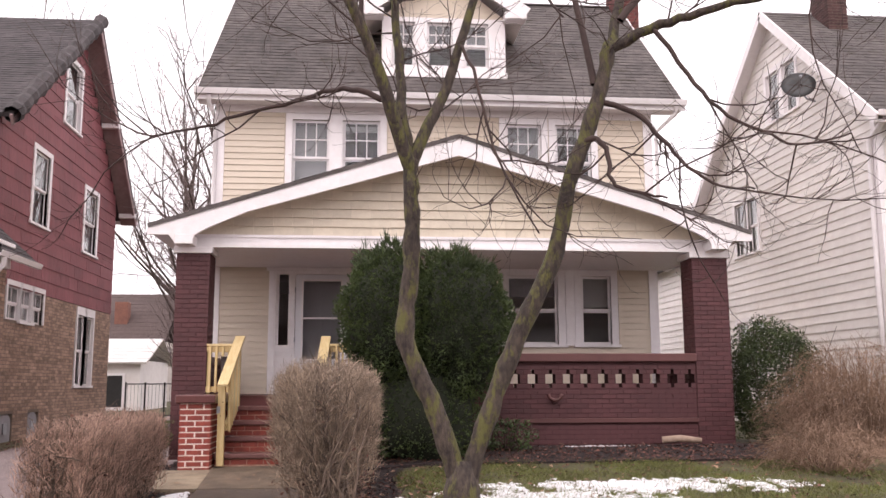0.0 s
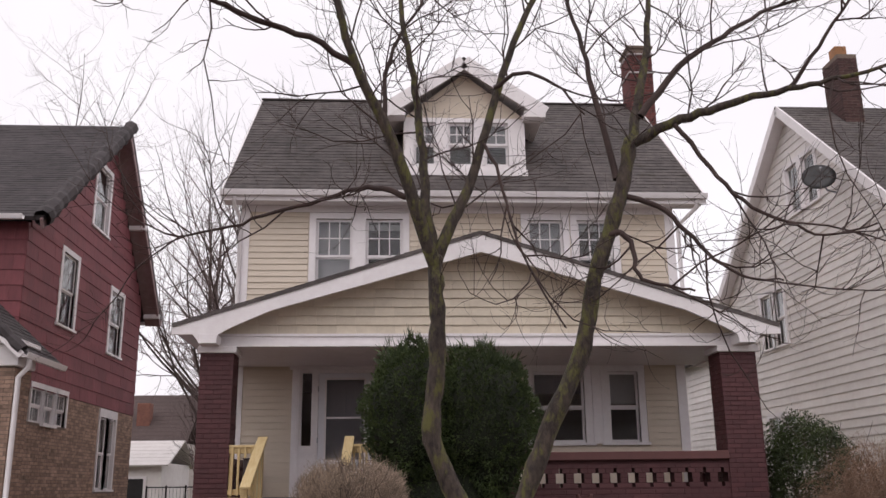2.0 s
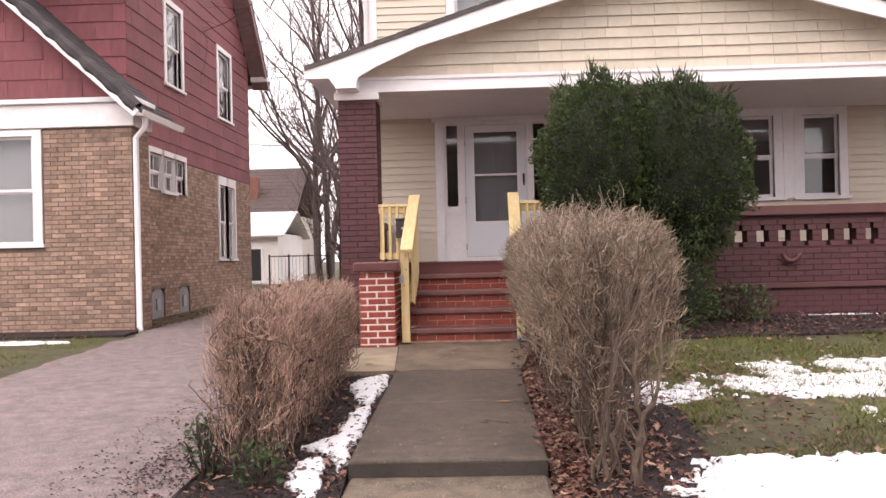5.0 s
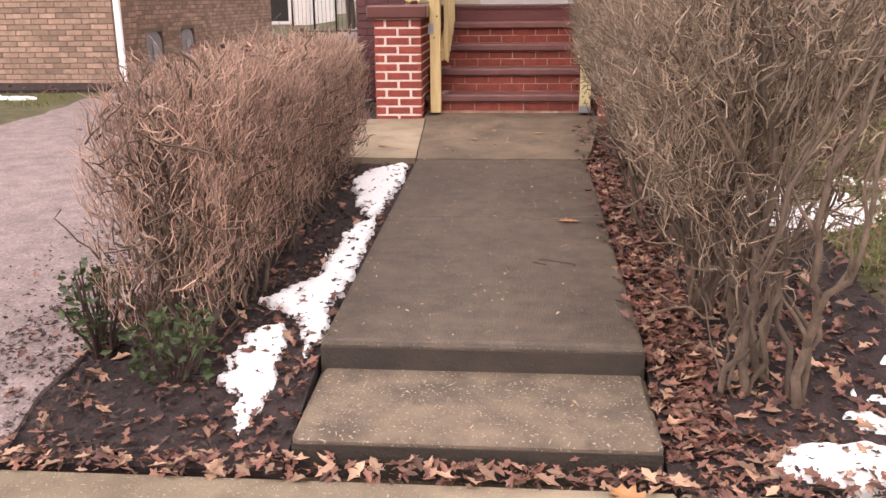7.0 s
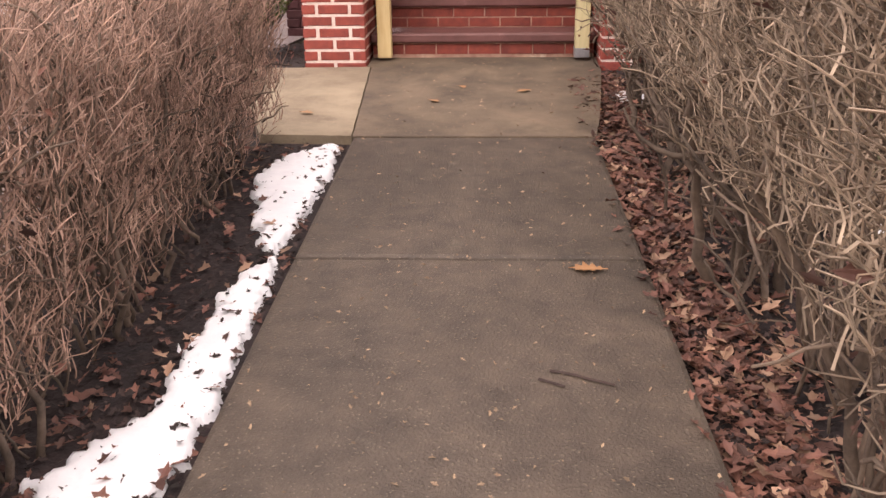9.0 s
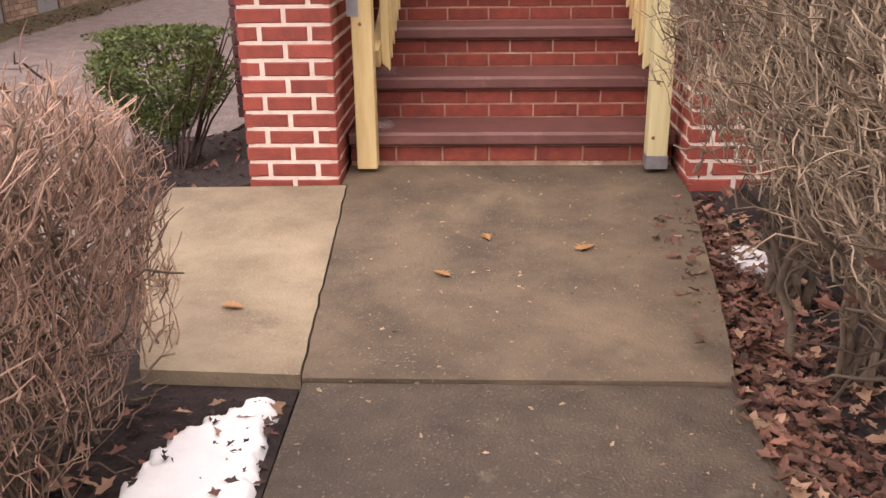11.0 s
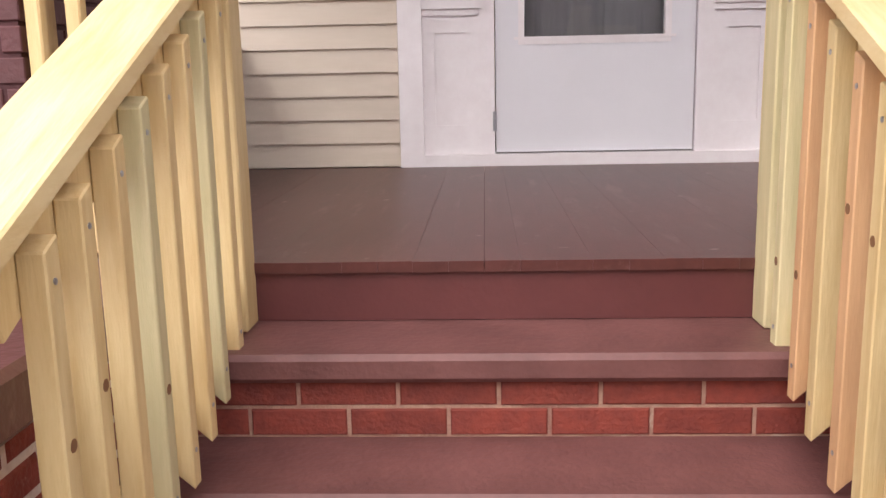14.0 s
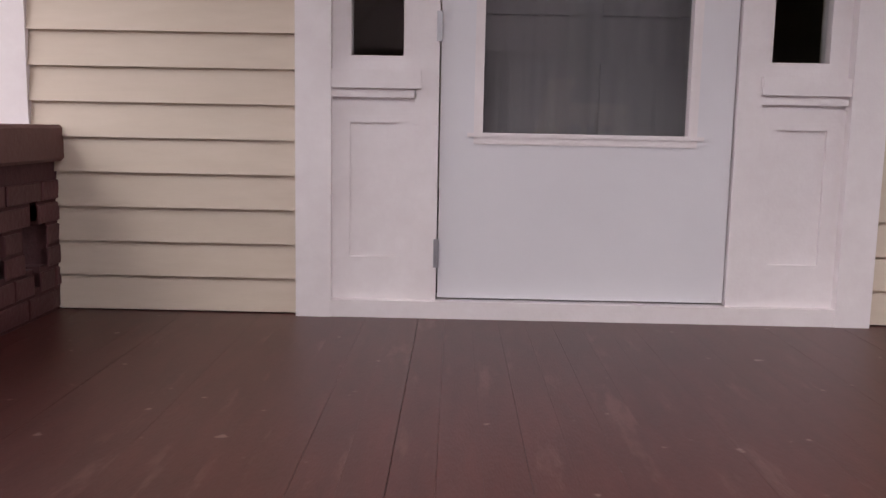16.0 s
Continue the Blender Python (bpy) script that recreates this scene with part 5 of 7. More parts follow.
beamed("barge_board", (FX + 0.2, FY - 0.31, 3.2), (FAX, FY - 0.31, FAZ - 0.06), 0.04, 0.12, M_WHITE, red)
gutter("gutter", (FX + 0.24, FY - 0.3, 3.26), (FX + 0.24, RY0 + 0.05, 3.26), red)
downspout([(FX + 0.24, FY - 0.05, 3.18), (FX + 0.22, FY, 3.05), (FX + 0.06, FY + 0.02, 2.88), (FX + 0.06, FY + 0.02, 1.5), (FX + 0.06, FY + 0.02, 0.0), (FX + 0.12, FY - 0.08, -0.06)], red, 0.045)


# ---- the white neighbour house ----
white = thing("white_house", (13, 6.6, 0), "white clapboard house with a steep gable", "house")
WXW = 10.4
wside = Plane((WXW, 0, 0), (0, 1, 0), (-1, 0, 0))
WY0, WY1, WPK, WPZ, WEZ = 3.0, 13.0, 6.7, 9.3, 6.1
W_WIN = [(5.76, 6.34, 6.88, 8.0), (6.56, 7.14, 6.88, 8.0), (7.95, 8.50, 4.12, 5.40), (8.66, 9.21, 4.12, 5.40), (7.9, 8.55, 1.2, 2.5), (8.75, 9.4, 1.2, 2.5), (11.9, 12.5, 1.3, 2.2)]
v, f = wall_mesh(wside, WY0, WY1, 0, WEZ, 0.2, [w for w in W_WIN if w[3] < WEZ])
ww = raw("wall", v, f, M_WHITE_SIDING, white)
WSL, WSB = (WPZ - WEZ) / (WPK - WY0), (WPZ - 6.0) / (11.0 - WPK)
wedge = lambda z: (WY0 + max(0, z - WEZ) / WSL, WY1 if z < 6.0 else 11.0 - (z - 6.0) / WSB)
clapboards(wside, WY0, WY1, 0.45, WPZ - 0.1, 0.178, [(a - 0.11, b + 0.11, c - 0.05, d + 0.11) for a, b, c, d in W_WIN], M_WHITE_SIDING, ww, edge=wedge, proud=0.024)
gv = [(WY0, WEZ), (WY1 - 2, 6.0), (WPK, WPZ - 0.05)]
# near-black backing coloured as the unlit attic behind the gable windows
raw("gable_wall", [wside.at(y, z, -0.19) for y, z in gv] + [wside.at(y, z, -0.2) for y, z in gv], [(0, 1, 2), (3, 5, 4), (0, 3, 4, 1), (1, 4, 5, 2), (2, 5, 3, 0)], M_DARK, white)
raw("gable_field", [wside.at(*p, 0.0) for p in ((WY0, WEZ), (5.69, WEZ), (5.69, WEZ + (5.69 - WY0) * WSL))] + [wside.at(*p, 0.0) for p in ((7.41, WEZ), (10.9, WEZ), (7.41, WPZ - (7.41 - WPK) * WSB))] + [wside.at(*p, 0.0) for p in ((5.69, 8.08), (7.41, 8.08), (7.41, 8.7), (WPK, WPZ - 0.05), (5.69, 8.4))] + [wside.at(*p, 0.0) for p in ((5.69, WEZ), (7.41, WEZ), (7.41, 6.84), (5.69, 6.84))],
    [(0, 2, 1), (3, 5, 4), (6, 10, 9, 8, 7), (11, 14, 13, 12)], M_WHITE_SIDING, white)
for i, (a, b, c, d) in enumerate(W_WIN):
    window(wside, a, b, c, d, white, casing=0.11, curtain=M_CURTAIN if i % 2 else None, curtain_part=0.5)
roof_plane("roof", (WXW - 0.3, WY0 - 0.5, 5.72), (20, WY0 - 0.5, 5.72), (20, WPK, WPZ + 0.1), (WXW - 0.3, WPK, WPZ + 0.1), M_ROOF, white, step=0.16, seed=85)
roof_plane("roof", (20, 11.4, 5.75), (WXW - 0.3, 11.4, 5.75), (WXW - 0.3, WPK, WPZ + 0.1), (20, WPK, WPZ + 0.1), M_ROOF, white, step=0.3, seed=86)
beamed("barge_board", (WXW - 0.28, WPK, WPZ), (WXW - 0.28, WY0 - 0.5, 5.62), 0.05, 0.2, M_WHITE, white)
beamed("barge_board", (WXW - 0.28, WPK, WPZ), (WXW - 0.28, 11.4, 5.65), 0.05, 0.2, M_WHITE, white)
beamed("gable_soffit", (WXW - 0.14, WPK, WPZ - 0.03), (WXW - 0.14, 11.4, 5.6), 0.26, 0.03, M_WHITE, white)
beamed("gable_soffit", (WXW - 0.14, WPK, WPZ - 0.03), (WXW - 0.14, WY0 - 0.5, 5.57), 0.26, 0.03, M_WHITE, white)
boxed("front_wall", WXW + 0.2, 20, WY0, WY0 + 0.2, 0, 6, M_WHITE_SIDING, white)
boxed("back_wall", WXW + 0.2, 20, WY1 - 0.2, WY1, 0, 6, M_WHITE_SIDING, white)
boxed("far_wall", 19.8, 20, WY0 + 0.2, WY1 - 0.2, 0, 6, M_WHITE_SIDING, white)
boxed("corner_board", WXW - 0.035, WXW + 0.1, WY0 - 0.03, WY0 + 0.12, 0, 6.0, M_WHITE, white)
gutter("gutter", (WXW - 0.3, WY0 - 0.56, 5.75), (20, WY0 - 0.56, 5.75), white)
downspout([(WXW - 0.1, WY0 - 0.5, 5.65), (WXW - 0.08, WY0 + 0.1, 5.4), (WXW - 0.08, WY0 + 0.16, 3.0), (WXW - 0.08, WY0 + 0.16, 0.2)], white, 0.05)
downspout([(WXW - 0.07, 10.6, 2.9), (WXW - 0.07, 10.6, 0.3)], white, 0.03, M_STEEL)
wc = boxed("chimney", 11.3, 11.74, 5.9, 6.6, 8.0, 10.35, M_MORTAR_DARK, white)
for pl, a, b in ((Plane((0, 5.9, 0), (1, 0, 0), (0, -1, 0)), 11.3, 11.74), (Plane((11.3, 0, 0), (0, 1, 0), (-1, 0, 0)), 5.9, 6.6)):
    brick_wall(pl, a, b, 8.6, 10.29, [], M_RED_BRICK, wc, limit=0, far_material=M_DARKBRICK)
boxed("flue", 11.38, 11.66, 6.1, 6.4, 10.35, 10.66, M_FLUE, white, 0.02)
boxed("rear_wing", WXW + 0.02, 18, WY1 + 0.002, 21, 0, 4.5, M_WHITE_SIDING, white)
rwp = Plane((WXW + 0.02, 0, 0), (0, 1, 0), (-1, 0, 0))
rwg = wslab("wing_wall", rwp, WY1 + 0.01, 21, 0.0, 4.5, 0.0, 0.002, M_WHITE_SIDING, white)
clapboards(rwp, WY1 + 0.01, 21, 0.3, 4.5, 0.178, [], M_WHITE_SIDING, rwg, proud=0.024)
roof_plane("wing_roof", (WXW - 0.3, 21.3, 4.4), (WXW - 0.3, WY1, 4.4), (14, WY1, 6.2), (14, 21.3, 6.2), M_ROOF, white, step=0.3, seed=87)
# satellite dish on an arm
dish = thing("satellite_dish", (WXW - 0.1, 5.2, 7.0), "round grey satellite dish fixed on a white wall", "satellite dish")
vs, fs = [], []
ctr, nrm = Vector((WXW - 0.55, 4.62, 6.95)), Vector((-0.35, -0.9, 0.25)).normalized()
sx_ = nrm.cross(Vector((0, 0, 1))).normalized()
sz_ = sx_.cross(nrm)
for k, (r, dep) in enumerate(((0.0, -0.07), (0.18, -0.05), (0.33, 0.0), (0.33, 0.015), (0.18, -0.03), (0.0, -0.05))):
    vs += [tuple(ctr + sx_ * (r * math.cos(2 * math.pi * i / 20)) + sz_ * (0.85 * r * math.sin(2 * math.pi * i / 20)) + nrm * dep) for i in range(20)]
fs = [(k * 20 + i, k * 20 + (i + 1) % 20, (k + 1) * 20 + (i + 1) % 20, (k + 1) * 20 + i) for k in range(5) for i in range(20)]
raw("reflector", vs, fs, M_GREYDISH, dish, smooth=True)
v, f = tube_mesh([[(tuple(ctr - nrm * 0.06), 0.02), ((WXW - 0.2, 5.0, 6.8), 0.02), ((WXW - 0.01, 5.0, 6.75), 0.02)], [(tuple(ctr - sz_ * 0.28), 0.012), (tuple(ctr + nrm * 0.4 - sz_ * 0.1), 0.012), (tuple(ctr + nrm * 0.46 - sz_ * 0.08), 0.03)]], 8)
raw("arm", v, f, M_STEEL, dish, smooth=True)


# ---- far things behind the houses ----
def far_house(x0, x1, y0, y1, eave, ridge, label, wall, roofm, along_x=True):
    h = thing("far_house", ((x0 + x1) / 2, (y0 + y1) / 2, 0), label, "house")
    boxed("wall", x0, x1, y0, y1, 0, eave, wall, h)
    ym = (y0 + y1) / 2
    roof_plane("roof", (x0 - 0.3, y0 - 0.3, eave - 0.1), (x1 + 0.3, y0 - 0.3, eave - 0.1), (x1 + 0.3, ym, ridge), (x0 - 0.3, ym, ridge), roofm, h, step=0.4)
    roof_plane("roof", (x1 + 0.3, y1 + 0.3, eave - 0.1), (x0 - 0.3, y1 + 0.3, eave - 0.1), (x0 - 0.3, ym, ridge), (x1 + 0.3, ym, ridge), roofm, h, step=0.4)
    pl = Plane((0, y0, 0), (1, 0, 0), (0, -1, 0))
    k = x0 + 0.8
    while k < x1 - 1.2:
        wslab("window_frame", pl, k - 0.1, k + 0.9, eave - 1.9, eave - 0.5, 0, 0.04, M_WHITE, h)
        # solid board instead of glass, the room's shade put into its black
        wslab("pane", pl, k, k + 0.8, eave - 1.8, eave - 0.6, 0.04, 0.05, M_DARK, h)
        k += 2.4
    return h


far_house(-12, -7.35, 24, 29, 2.05, 3.0, "low white sided garage behind the houses", M_WHITE_SIDING, M_WHITE_SIDING)
brown = far_house(-17, -9.7, 38, 46, 3.5, 6.4, "distant cream house with a brown roof", M_FARCREAM, M_FARROOF)
boxed("chimney", -12.5, -11.8, 39.2, 39.9, 3.9, 5.7, M_FARBRICK, brown, 0.02)
far_house(-1, 9, 44, 52, 4.5, 7.5, "distant grey house behind bare trees", M_FARWHITE, M_FARROOF)
fence = thing("wire_fence", (-4.9, 15, 0), "low black wire fence between the yards", "fence")
for i in range(4):
    v, f = tube_mesh([[((-5.6 + i * 0.55, 15, 0), 0.028), ((-5.6 + i * 0.55, 15, 1.15), 0.028)]], 6)
    raw("post", v, f, M_BLACK, fence)
for z in (0.2, 1.1):
    v, f = tube_mesh([[((-5.6, 15, z), 0.016), ((-3.95, 15, z), 0.016)]], 6)
    raw("rail", v, f, M_BLACK, fence)
v, f = tube_mesh([[((-5.55 + i * 0.1, 15, 0.2), 0.005), ((-5.55 + i * 0.1, 15, 1.1), 0.005)] for i in range(17)], 4)
raw("mesh_wire", v, f, M_BLACK, fence)


# ---- plants ----
def wander(p, d, length, r0, r1, rng, n=4, bend=0.35, lift=0.0):
    """A wandering tapered shoot as a list of (point, radius)."""
    out, p, d = [(Vector(p), r0)], Vector(p), Vector(d).normalized()
    for i in range(n):
        d = (d + Vector((rng.uniform(-1, 1), rng.uniform(-1, 1), rng.uniform(-1, 1))) * bend + Vector((0, 0, lift))).normalized()
        p = p + d * (length / n)
        out.append((p.copy(), r0 + (r1 - r0) * (i + 1) / n))
    return out


def sprout(path, rng, every, length, r, into, deeper=0, spread=0.9, lift=0.12, start=0.15):
    """Side shoots along a branch, and shoots on those."""
    total = sum((Vector(a[0]) - Vector(b[0])).length for a, b in zip(path, path[1:]))
    count = max(1, int(total / every))
    for _ in range(count):
        t = rng.uniform(start, 1.0) * (len(path) - 1)
        i = min(int(t), len(path) - 2)
        a, b = Vector(path[i][0]), Vector(path[i + 1][0])
        p, d = a.lerp(b, t - i), (b - a).normalized()
        side = Vector((rng.uniform(-1, 1), rng.uniform(-1, 1), rng.uniform(-1, 1)))
        l = length * rng.uniform(0.35, 1.25)
        rr = min(r, (path[i][1] + path[i + 1][1]) * 0.4)
        q = wander(p, d * 0.7 + side * spread, l, rr, rr * 0.35, rng, 5, 0.32, lift)
        into.append(q)
        if deeper:
            sprout(q, rng, every * 0.8, length * 0.5, rr * 0.6, into, deeper - 1, spread, lift, 0.2)


def smooth_path(pts, r0, r1, rng, n=4, shake=0.006):
    """Points joined by a smooth curve, with slight unevenness, tapering."""
    pts = [Vector(p) for p in pts]
    out = []
    for i in range(len(pts) - 1):
        a, b, c, d = pts[max(i - 1, 0)], pts[i], pts[i + 1], pts[min(i + 2, len(pts) - 1)]
        for k in range(n):
            t = k / n
            p = 0.5 * ((2 * b) + (c - a) * t + (2 * a - 5 * b + 4 * c - d) * t * t + (3 * b - a - 3 * c + d) * t ** 3)
            out.append(p + Vector((rng.uniform(-1, 1), rng.uniform(-1, 1), rng.uniform(-1, 1))) * shake)
    out.append(pts[-1])
    m = len(out) - 1
    return [(p, r0 + (r1 - r0) * i / m) for i, p in enumerate(out)]


BOUGHS = {}
BOUGHS["stem_l"] = (0.062, 0.045, [(1.65, -7.55, 0.57), (1.55, -7.55, 0.88), (1.40, -7.55, 1.24), (1.42, -7.55, 1.52), (1.43, -7.55, 1.80), (1.425, -7.55, 1.99), (1.42, -7.55, 2.14)])
BOUGHS["stem_r"] = (0.058, 0.043, [(1.71, -7.55, 0.61), (1.84, -7.55, 0.97), (1.98, -7.55, 1.31), (2.15, -7.55, 1.68), (2.23, -7.55, 2.03), (2.34, -7.55, 2.33), (2.42, -7.55, 2.59), (2.46, -7.55, 2.78)])
BOUGHS["l1"] = (0.038, 0.01, [(1.42, -7.55, 2.10), (1.32, -7.62, 2.38), (1.22, -7.69, 2.66), (1.10, -7.76, 2.90), (0.99, -7.84, 3.12), (0.92, -7.91, 3.37), (0.79, -7.98, 3.61), (0.67, -8.05, 3.85)])
BOUGHS["l1a"] = (0.017, 0.004, [(1.01, -7.80, 3.06), (0.79, -7.88, 3.16), (0.55, -7.96, 3.21), (0.37, -8.04, 3.26), (0.19, -8.12, 3.28), (-0.02, -8.21, 3.27), (-0.27, -8.29, 3.26), (-0.56, -8.37, 3.25), (-0.82, -8.45, 3.28)])
BOUGHS["l2"] = (0.03, 0.008, [(1.42, -7.55, 2.10), (1.38, -7.48, 2.45), (1.36, -7.42, 2.83), (1.32, -7.35, 3.22), (1.26, -7.28, 3.61), (1.23, -7.22, 4.10), (1.19, -7.15, 4.75)])
BOUGHS["l3"] = (0.034, 0.009, [(1.42, -7.55, 2.10), (1.52, -7.51, 2.34), (1.60, -7.47, 2.52), (1.69, -7.44, 2.80), (1.79, -7.40, 3.14), (1.92, -7.36, 3.51), (2.06, -7.33, 3.82), (2.16, -7.29, 4.08), (2.31, -7.25, 4.54)])
BOUGHS["l1b"] = (0.017, 0.004, [(1.30, -7.55, 2.45), (1.16, -7.48, 2.52), (1.01, -7.41, 2.54), (0.83, -7.34, 2.50), (0.58, -7.26, 2.45), (0.33, -7.19, 2.39), (0.04, -7.12, 2.36), (-0.18, -7.05, 2.45)])
BOUGHS["l3a"] = (0.014, 0.004, [(1.76, -7.45, 3.11), (1.89, -7.58, 3.14), (2.03, -7.72, 3.01), (2.15, -7.85, 2.79)])
BOUGHS["l3b"] = (0.01, 0.004, [(1.69, -7.45, 2.80), (1.76, -7.55, 2.56), (1.81, -7.65, 2.25), (1.90, -7.75, 1.97), (2.01, -7.85, 1.72)])
BOUGHS["l4"] = (0.016, 0.004, [(1.19, -7.55, 2.77), (1.16, -7.42, 3.12), (1.24, -7.30, 3.49), (1.40, -7.17, 3.82), (1.51, -7.05, 4.21)])
BOUGHS["r1"] = (0.03, 0.007, [(2.46, -7.55, 2.75), (2.57, -7.45, 3.12), (2.66, -7.35, 3.49), (2.73, -7.25, 3.88), (2.76, -7.15, 4.42)])
BOUGHS["r2"] = (0.03, 0.007, [(2.46, -7.55, 2.75), (2.65, -7.63, 2.84), (2.84, -7.72, 2.88), (3.05, -7.80, 2.92), (3.25, -7.88, 2.94), (3.45, -7.97, 2.96), (3.77, -8.05, 3.05)])
BOUGHS["r2a"] = (0.021, 0.005, [(2.53, -7.55, 2.91), (2.79, -7.45, 3.25), (3.10, -7.35, 3.50), (3.40, -7.25, 3.72), (3.79, -7.15, 3.92), (4.21, -7.05, 4.19)])
BOUGHS["r3"] = (0.016, 0.004, [(2.40, -7.55, 2.48), (2.56, -7.61, 2.39), (2.68, -7.67, 2.25), (2.79, -7.73, 2.08), (2.92, -7.79, 1.98), (3.07, -7.85, 1.95)])
BOUGHS["r4"] = (0.018, 0.005, [(2.27, -7.55, 2.22), (2.37, -7.59, 2.26), (2.41, -7.63, 2.17), (2.42, -7.67, 2.02), (2.53, -7.71, 1.95), (2.67, -7.75, 1.92)])
BOUGHS["r5"] = (0.013, 0.004, [(2.67, -7.65, 2.83), (2.81, -7.73, 2.56), (2.92, -7.81, 2.36), (3.10, -7.89, 2.23), (3.25, -7.97, 2.14), (3.46, -8.05, 2.18)])
BOUGHS["r6"] = (0.02, 0.005, [(2.38, -7.55, 2.56), (2.32, -7.47, 2.99), (2.27, -7.40, 3.39), (2.20, -7.33, 3.75), (2.13, -7.25, 4.10)])
BOUGHS["r7"] = (0.012, 0.004, [(3.21, -7.85, 2.94), (3.34, -7.95, 3.13), (3.47, -8.05, 3.33), (3.68, -8.15, 3.50)])


def street_tree():
    rng = random.Random(77)
    t = thing("tree", (1.68, -7.55, -0.5), "bare forked street tree with mossy grey bark", "tree")
    trunk = [(Vector((1.70, -7.55, -0.55)), 0.15), (Vector((1.69, -7.55, -0.40)), 0.115), (Vector((1.68, -7.55, 0.0)), 0.098), (Vector((1.675, -7.55, 0.3)), 0.092), (Vector((1.67, -7.55, 0.52)), 0.09), (Vector((1.675, -7.55, 0.66)), 0.055)]
    v, f = tube_mesh([trunk], 14)
    raw("trunk", v, f, M_BARK, t, smooth=True)
    fine = []
    for name, (r0, r1, pts) in BOUGHS.items():
        n = 5 if name.startswith("stem") else 4
        if name.startswith("stem"):
            pts = [(1.67, -7.55, 0.42)] + pts
        path = smooth_path(pts, r0, r1, rng, n, 0.004 if r0 > 0.03 else 0.008)
        if name.startswith("stem"):
            path = [(p, r * (0.84 + 0.12 * math.sin(i * 1.7) * rng.random())) for i, (p, r) in enumerate(path)]
        v, f = tube_mesh([path], 12 if r0 > 0.025 else 8)
        raw("limb", v, f, M_BARK if r0 > 0.025 else M_TWIG, t, smooth=True)
        if not name.startswith("stem"):
            sprout(path, rng, 0.142, 0.78, 0.0053, fine, 2, 0.85, 0.10)
        else:
            sprout(path, rng, 0.5, 0.35, 0.004, fine, 1, 1.0, 0.0, 0.55)
    v, f = tube_mesh(fine, 4)
    tagged(raw("twig_mass", v, f, M_TWIG, t, smooth=True), kind="stuff")
    return t


street_tree()


def bare_tree(x, y, height, spread, seed, label, r=0.16, lean=0.0, every=0.5, base=None, name="tree", least=0.007):
    rng = random.Random(seed)
    z0 = gz(x, y) - 0.05 if base is None else base
    t = thing(name, (x, y, z0), label, "tree" if name == "tree" else "shrub")
    main = wander((x, y, z0), (lean, 0, 1), height * 0.75, r, r * 0.3, rng, 8, 0.10, 0.10)
    v, f = tube_mesh([main], 8)
    raw("trunk", v, f, M_BACKBARK, t, smooth=True)
    limbs, twigs = [], []
    for i in range(15):
        k = rng.randint(2, 7)
        p, rr = main[k]
        a = rng.uniform(0, 2 * math.pi)
        q = wander(p, (math.cos(a) * spread, math.sin(a) * spread, rng.uniform(0.7, 1.6)), height * rng.uniform(0.3, 0.5), rr * 0.6, rr * 0.12, rng, 7, 0.2, 0.06)
        limbs.append(q)
        sprout(q, rng, every, height * 0.19, max(rr * 0.22, least), twigs, 2, 0.9, 0.12)
    sprout(main, rng, every, height * 0.2, max(r * 0.13, least), twigs, 2, 0.9, 0.2, 0.4)
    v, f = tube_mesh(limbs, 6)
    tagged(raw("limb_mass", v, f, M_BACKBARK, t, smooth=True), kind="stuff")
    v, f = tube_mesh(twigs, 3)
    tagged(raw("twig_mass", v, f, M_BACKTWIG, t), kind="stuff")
    return t


bare_tree(-4.3, 17.5, 13.5, 0.9, 107, "bare tree with many fine branches behind the fence", 0.11, every=0.75)
bare_tree(-3.4, 20.5, 12, 1.0, 108, "bare tree with spreading crown behind the fence", 0.11, every=0.75)
bare_tree(-2.9, 14.5, 12.5, 0.7, 101, "tall bare tree with forked dark trunk beside the house", 0.12, every=0.8)
bare_tree(-5.4, 22, 14, 0.9, 102, "bare tree behind the houses", 0.15, every=0.85)
bare_tree(-3.0, 27, 12, 0.9, 103, "bare spreading tree far behind the houses", 0.18, every=0.7)
bare_tree(-14.4, 27, 17.8, 0.55, 104, "pale bare tree rising behind the red house", 0.2, every=0.62, least=0.013)
bare_tree(9.2, 24, 9, 0.9, 105, "bare tree behind the white house", 0.18, every=0.7)
bare_tree(-6.5, 31, 12, 0.9, 106, "distant bare tree behind the garage", 0.2, every=0.8)
for i, (x, y) in enumerate(((-3.6, 16.5), (-2.9, 16.0), (-2.2, 17.0), (-3.2, 18.5), (-2.4, 12.5), (-4.1, 18.0), (-2.7, 14.0), (-3.1, 13.2), (-3.6, 14.8), (-2.3, 15.2), (-4.4, 16.2), (-4.9, 19.5))):
    bare_tree(x, y, 4.6, 0.9, 120 + i, "tangled bare shrub by the wire fence", 0.04, every=0.36, name="bare_shrub")


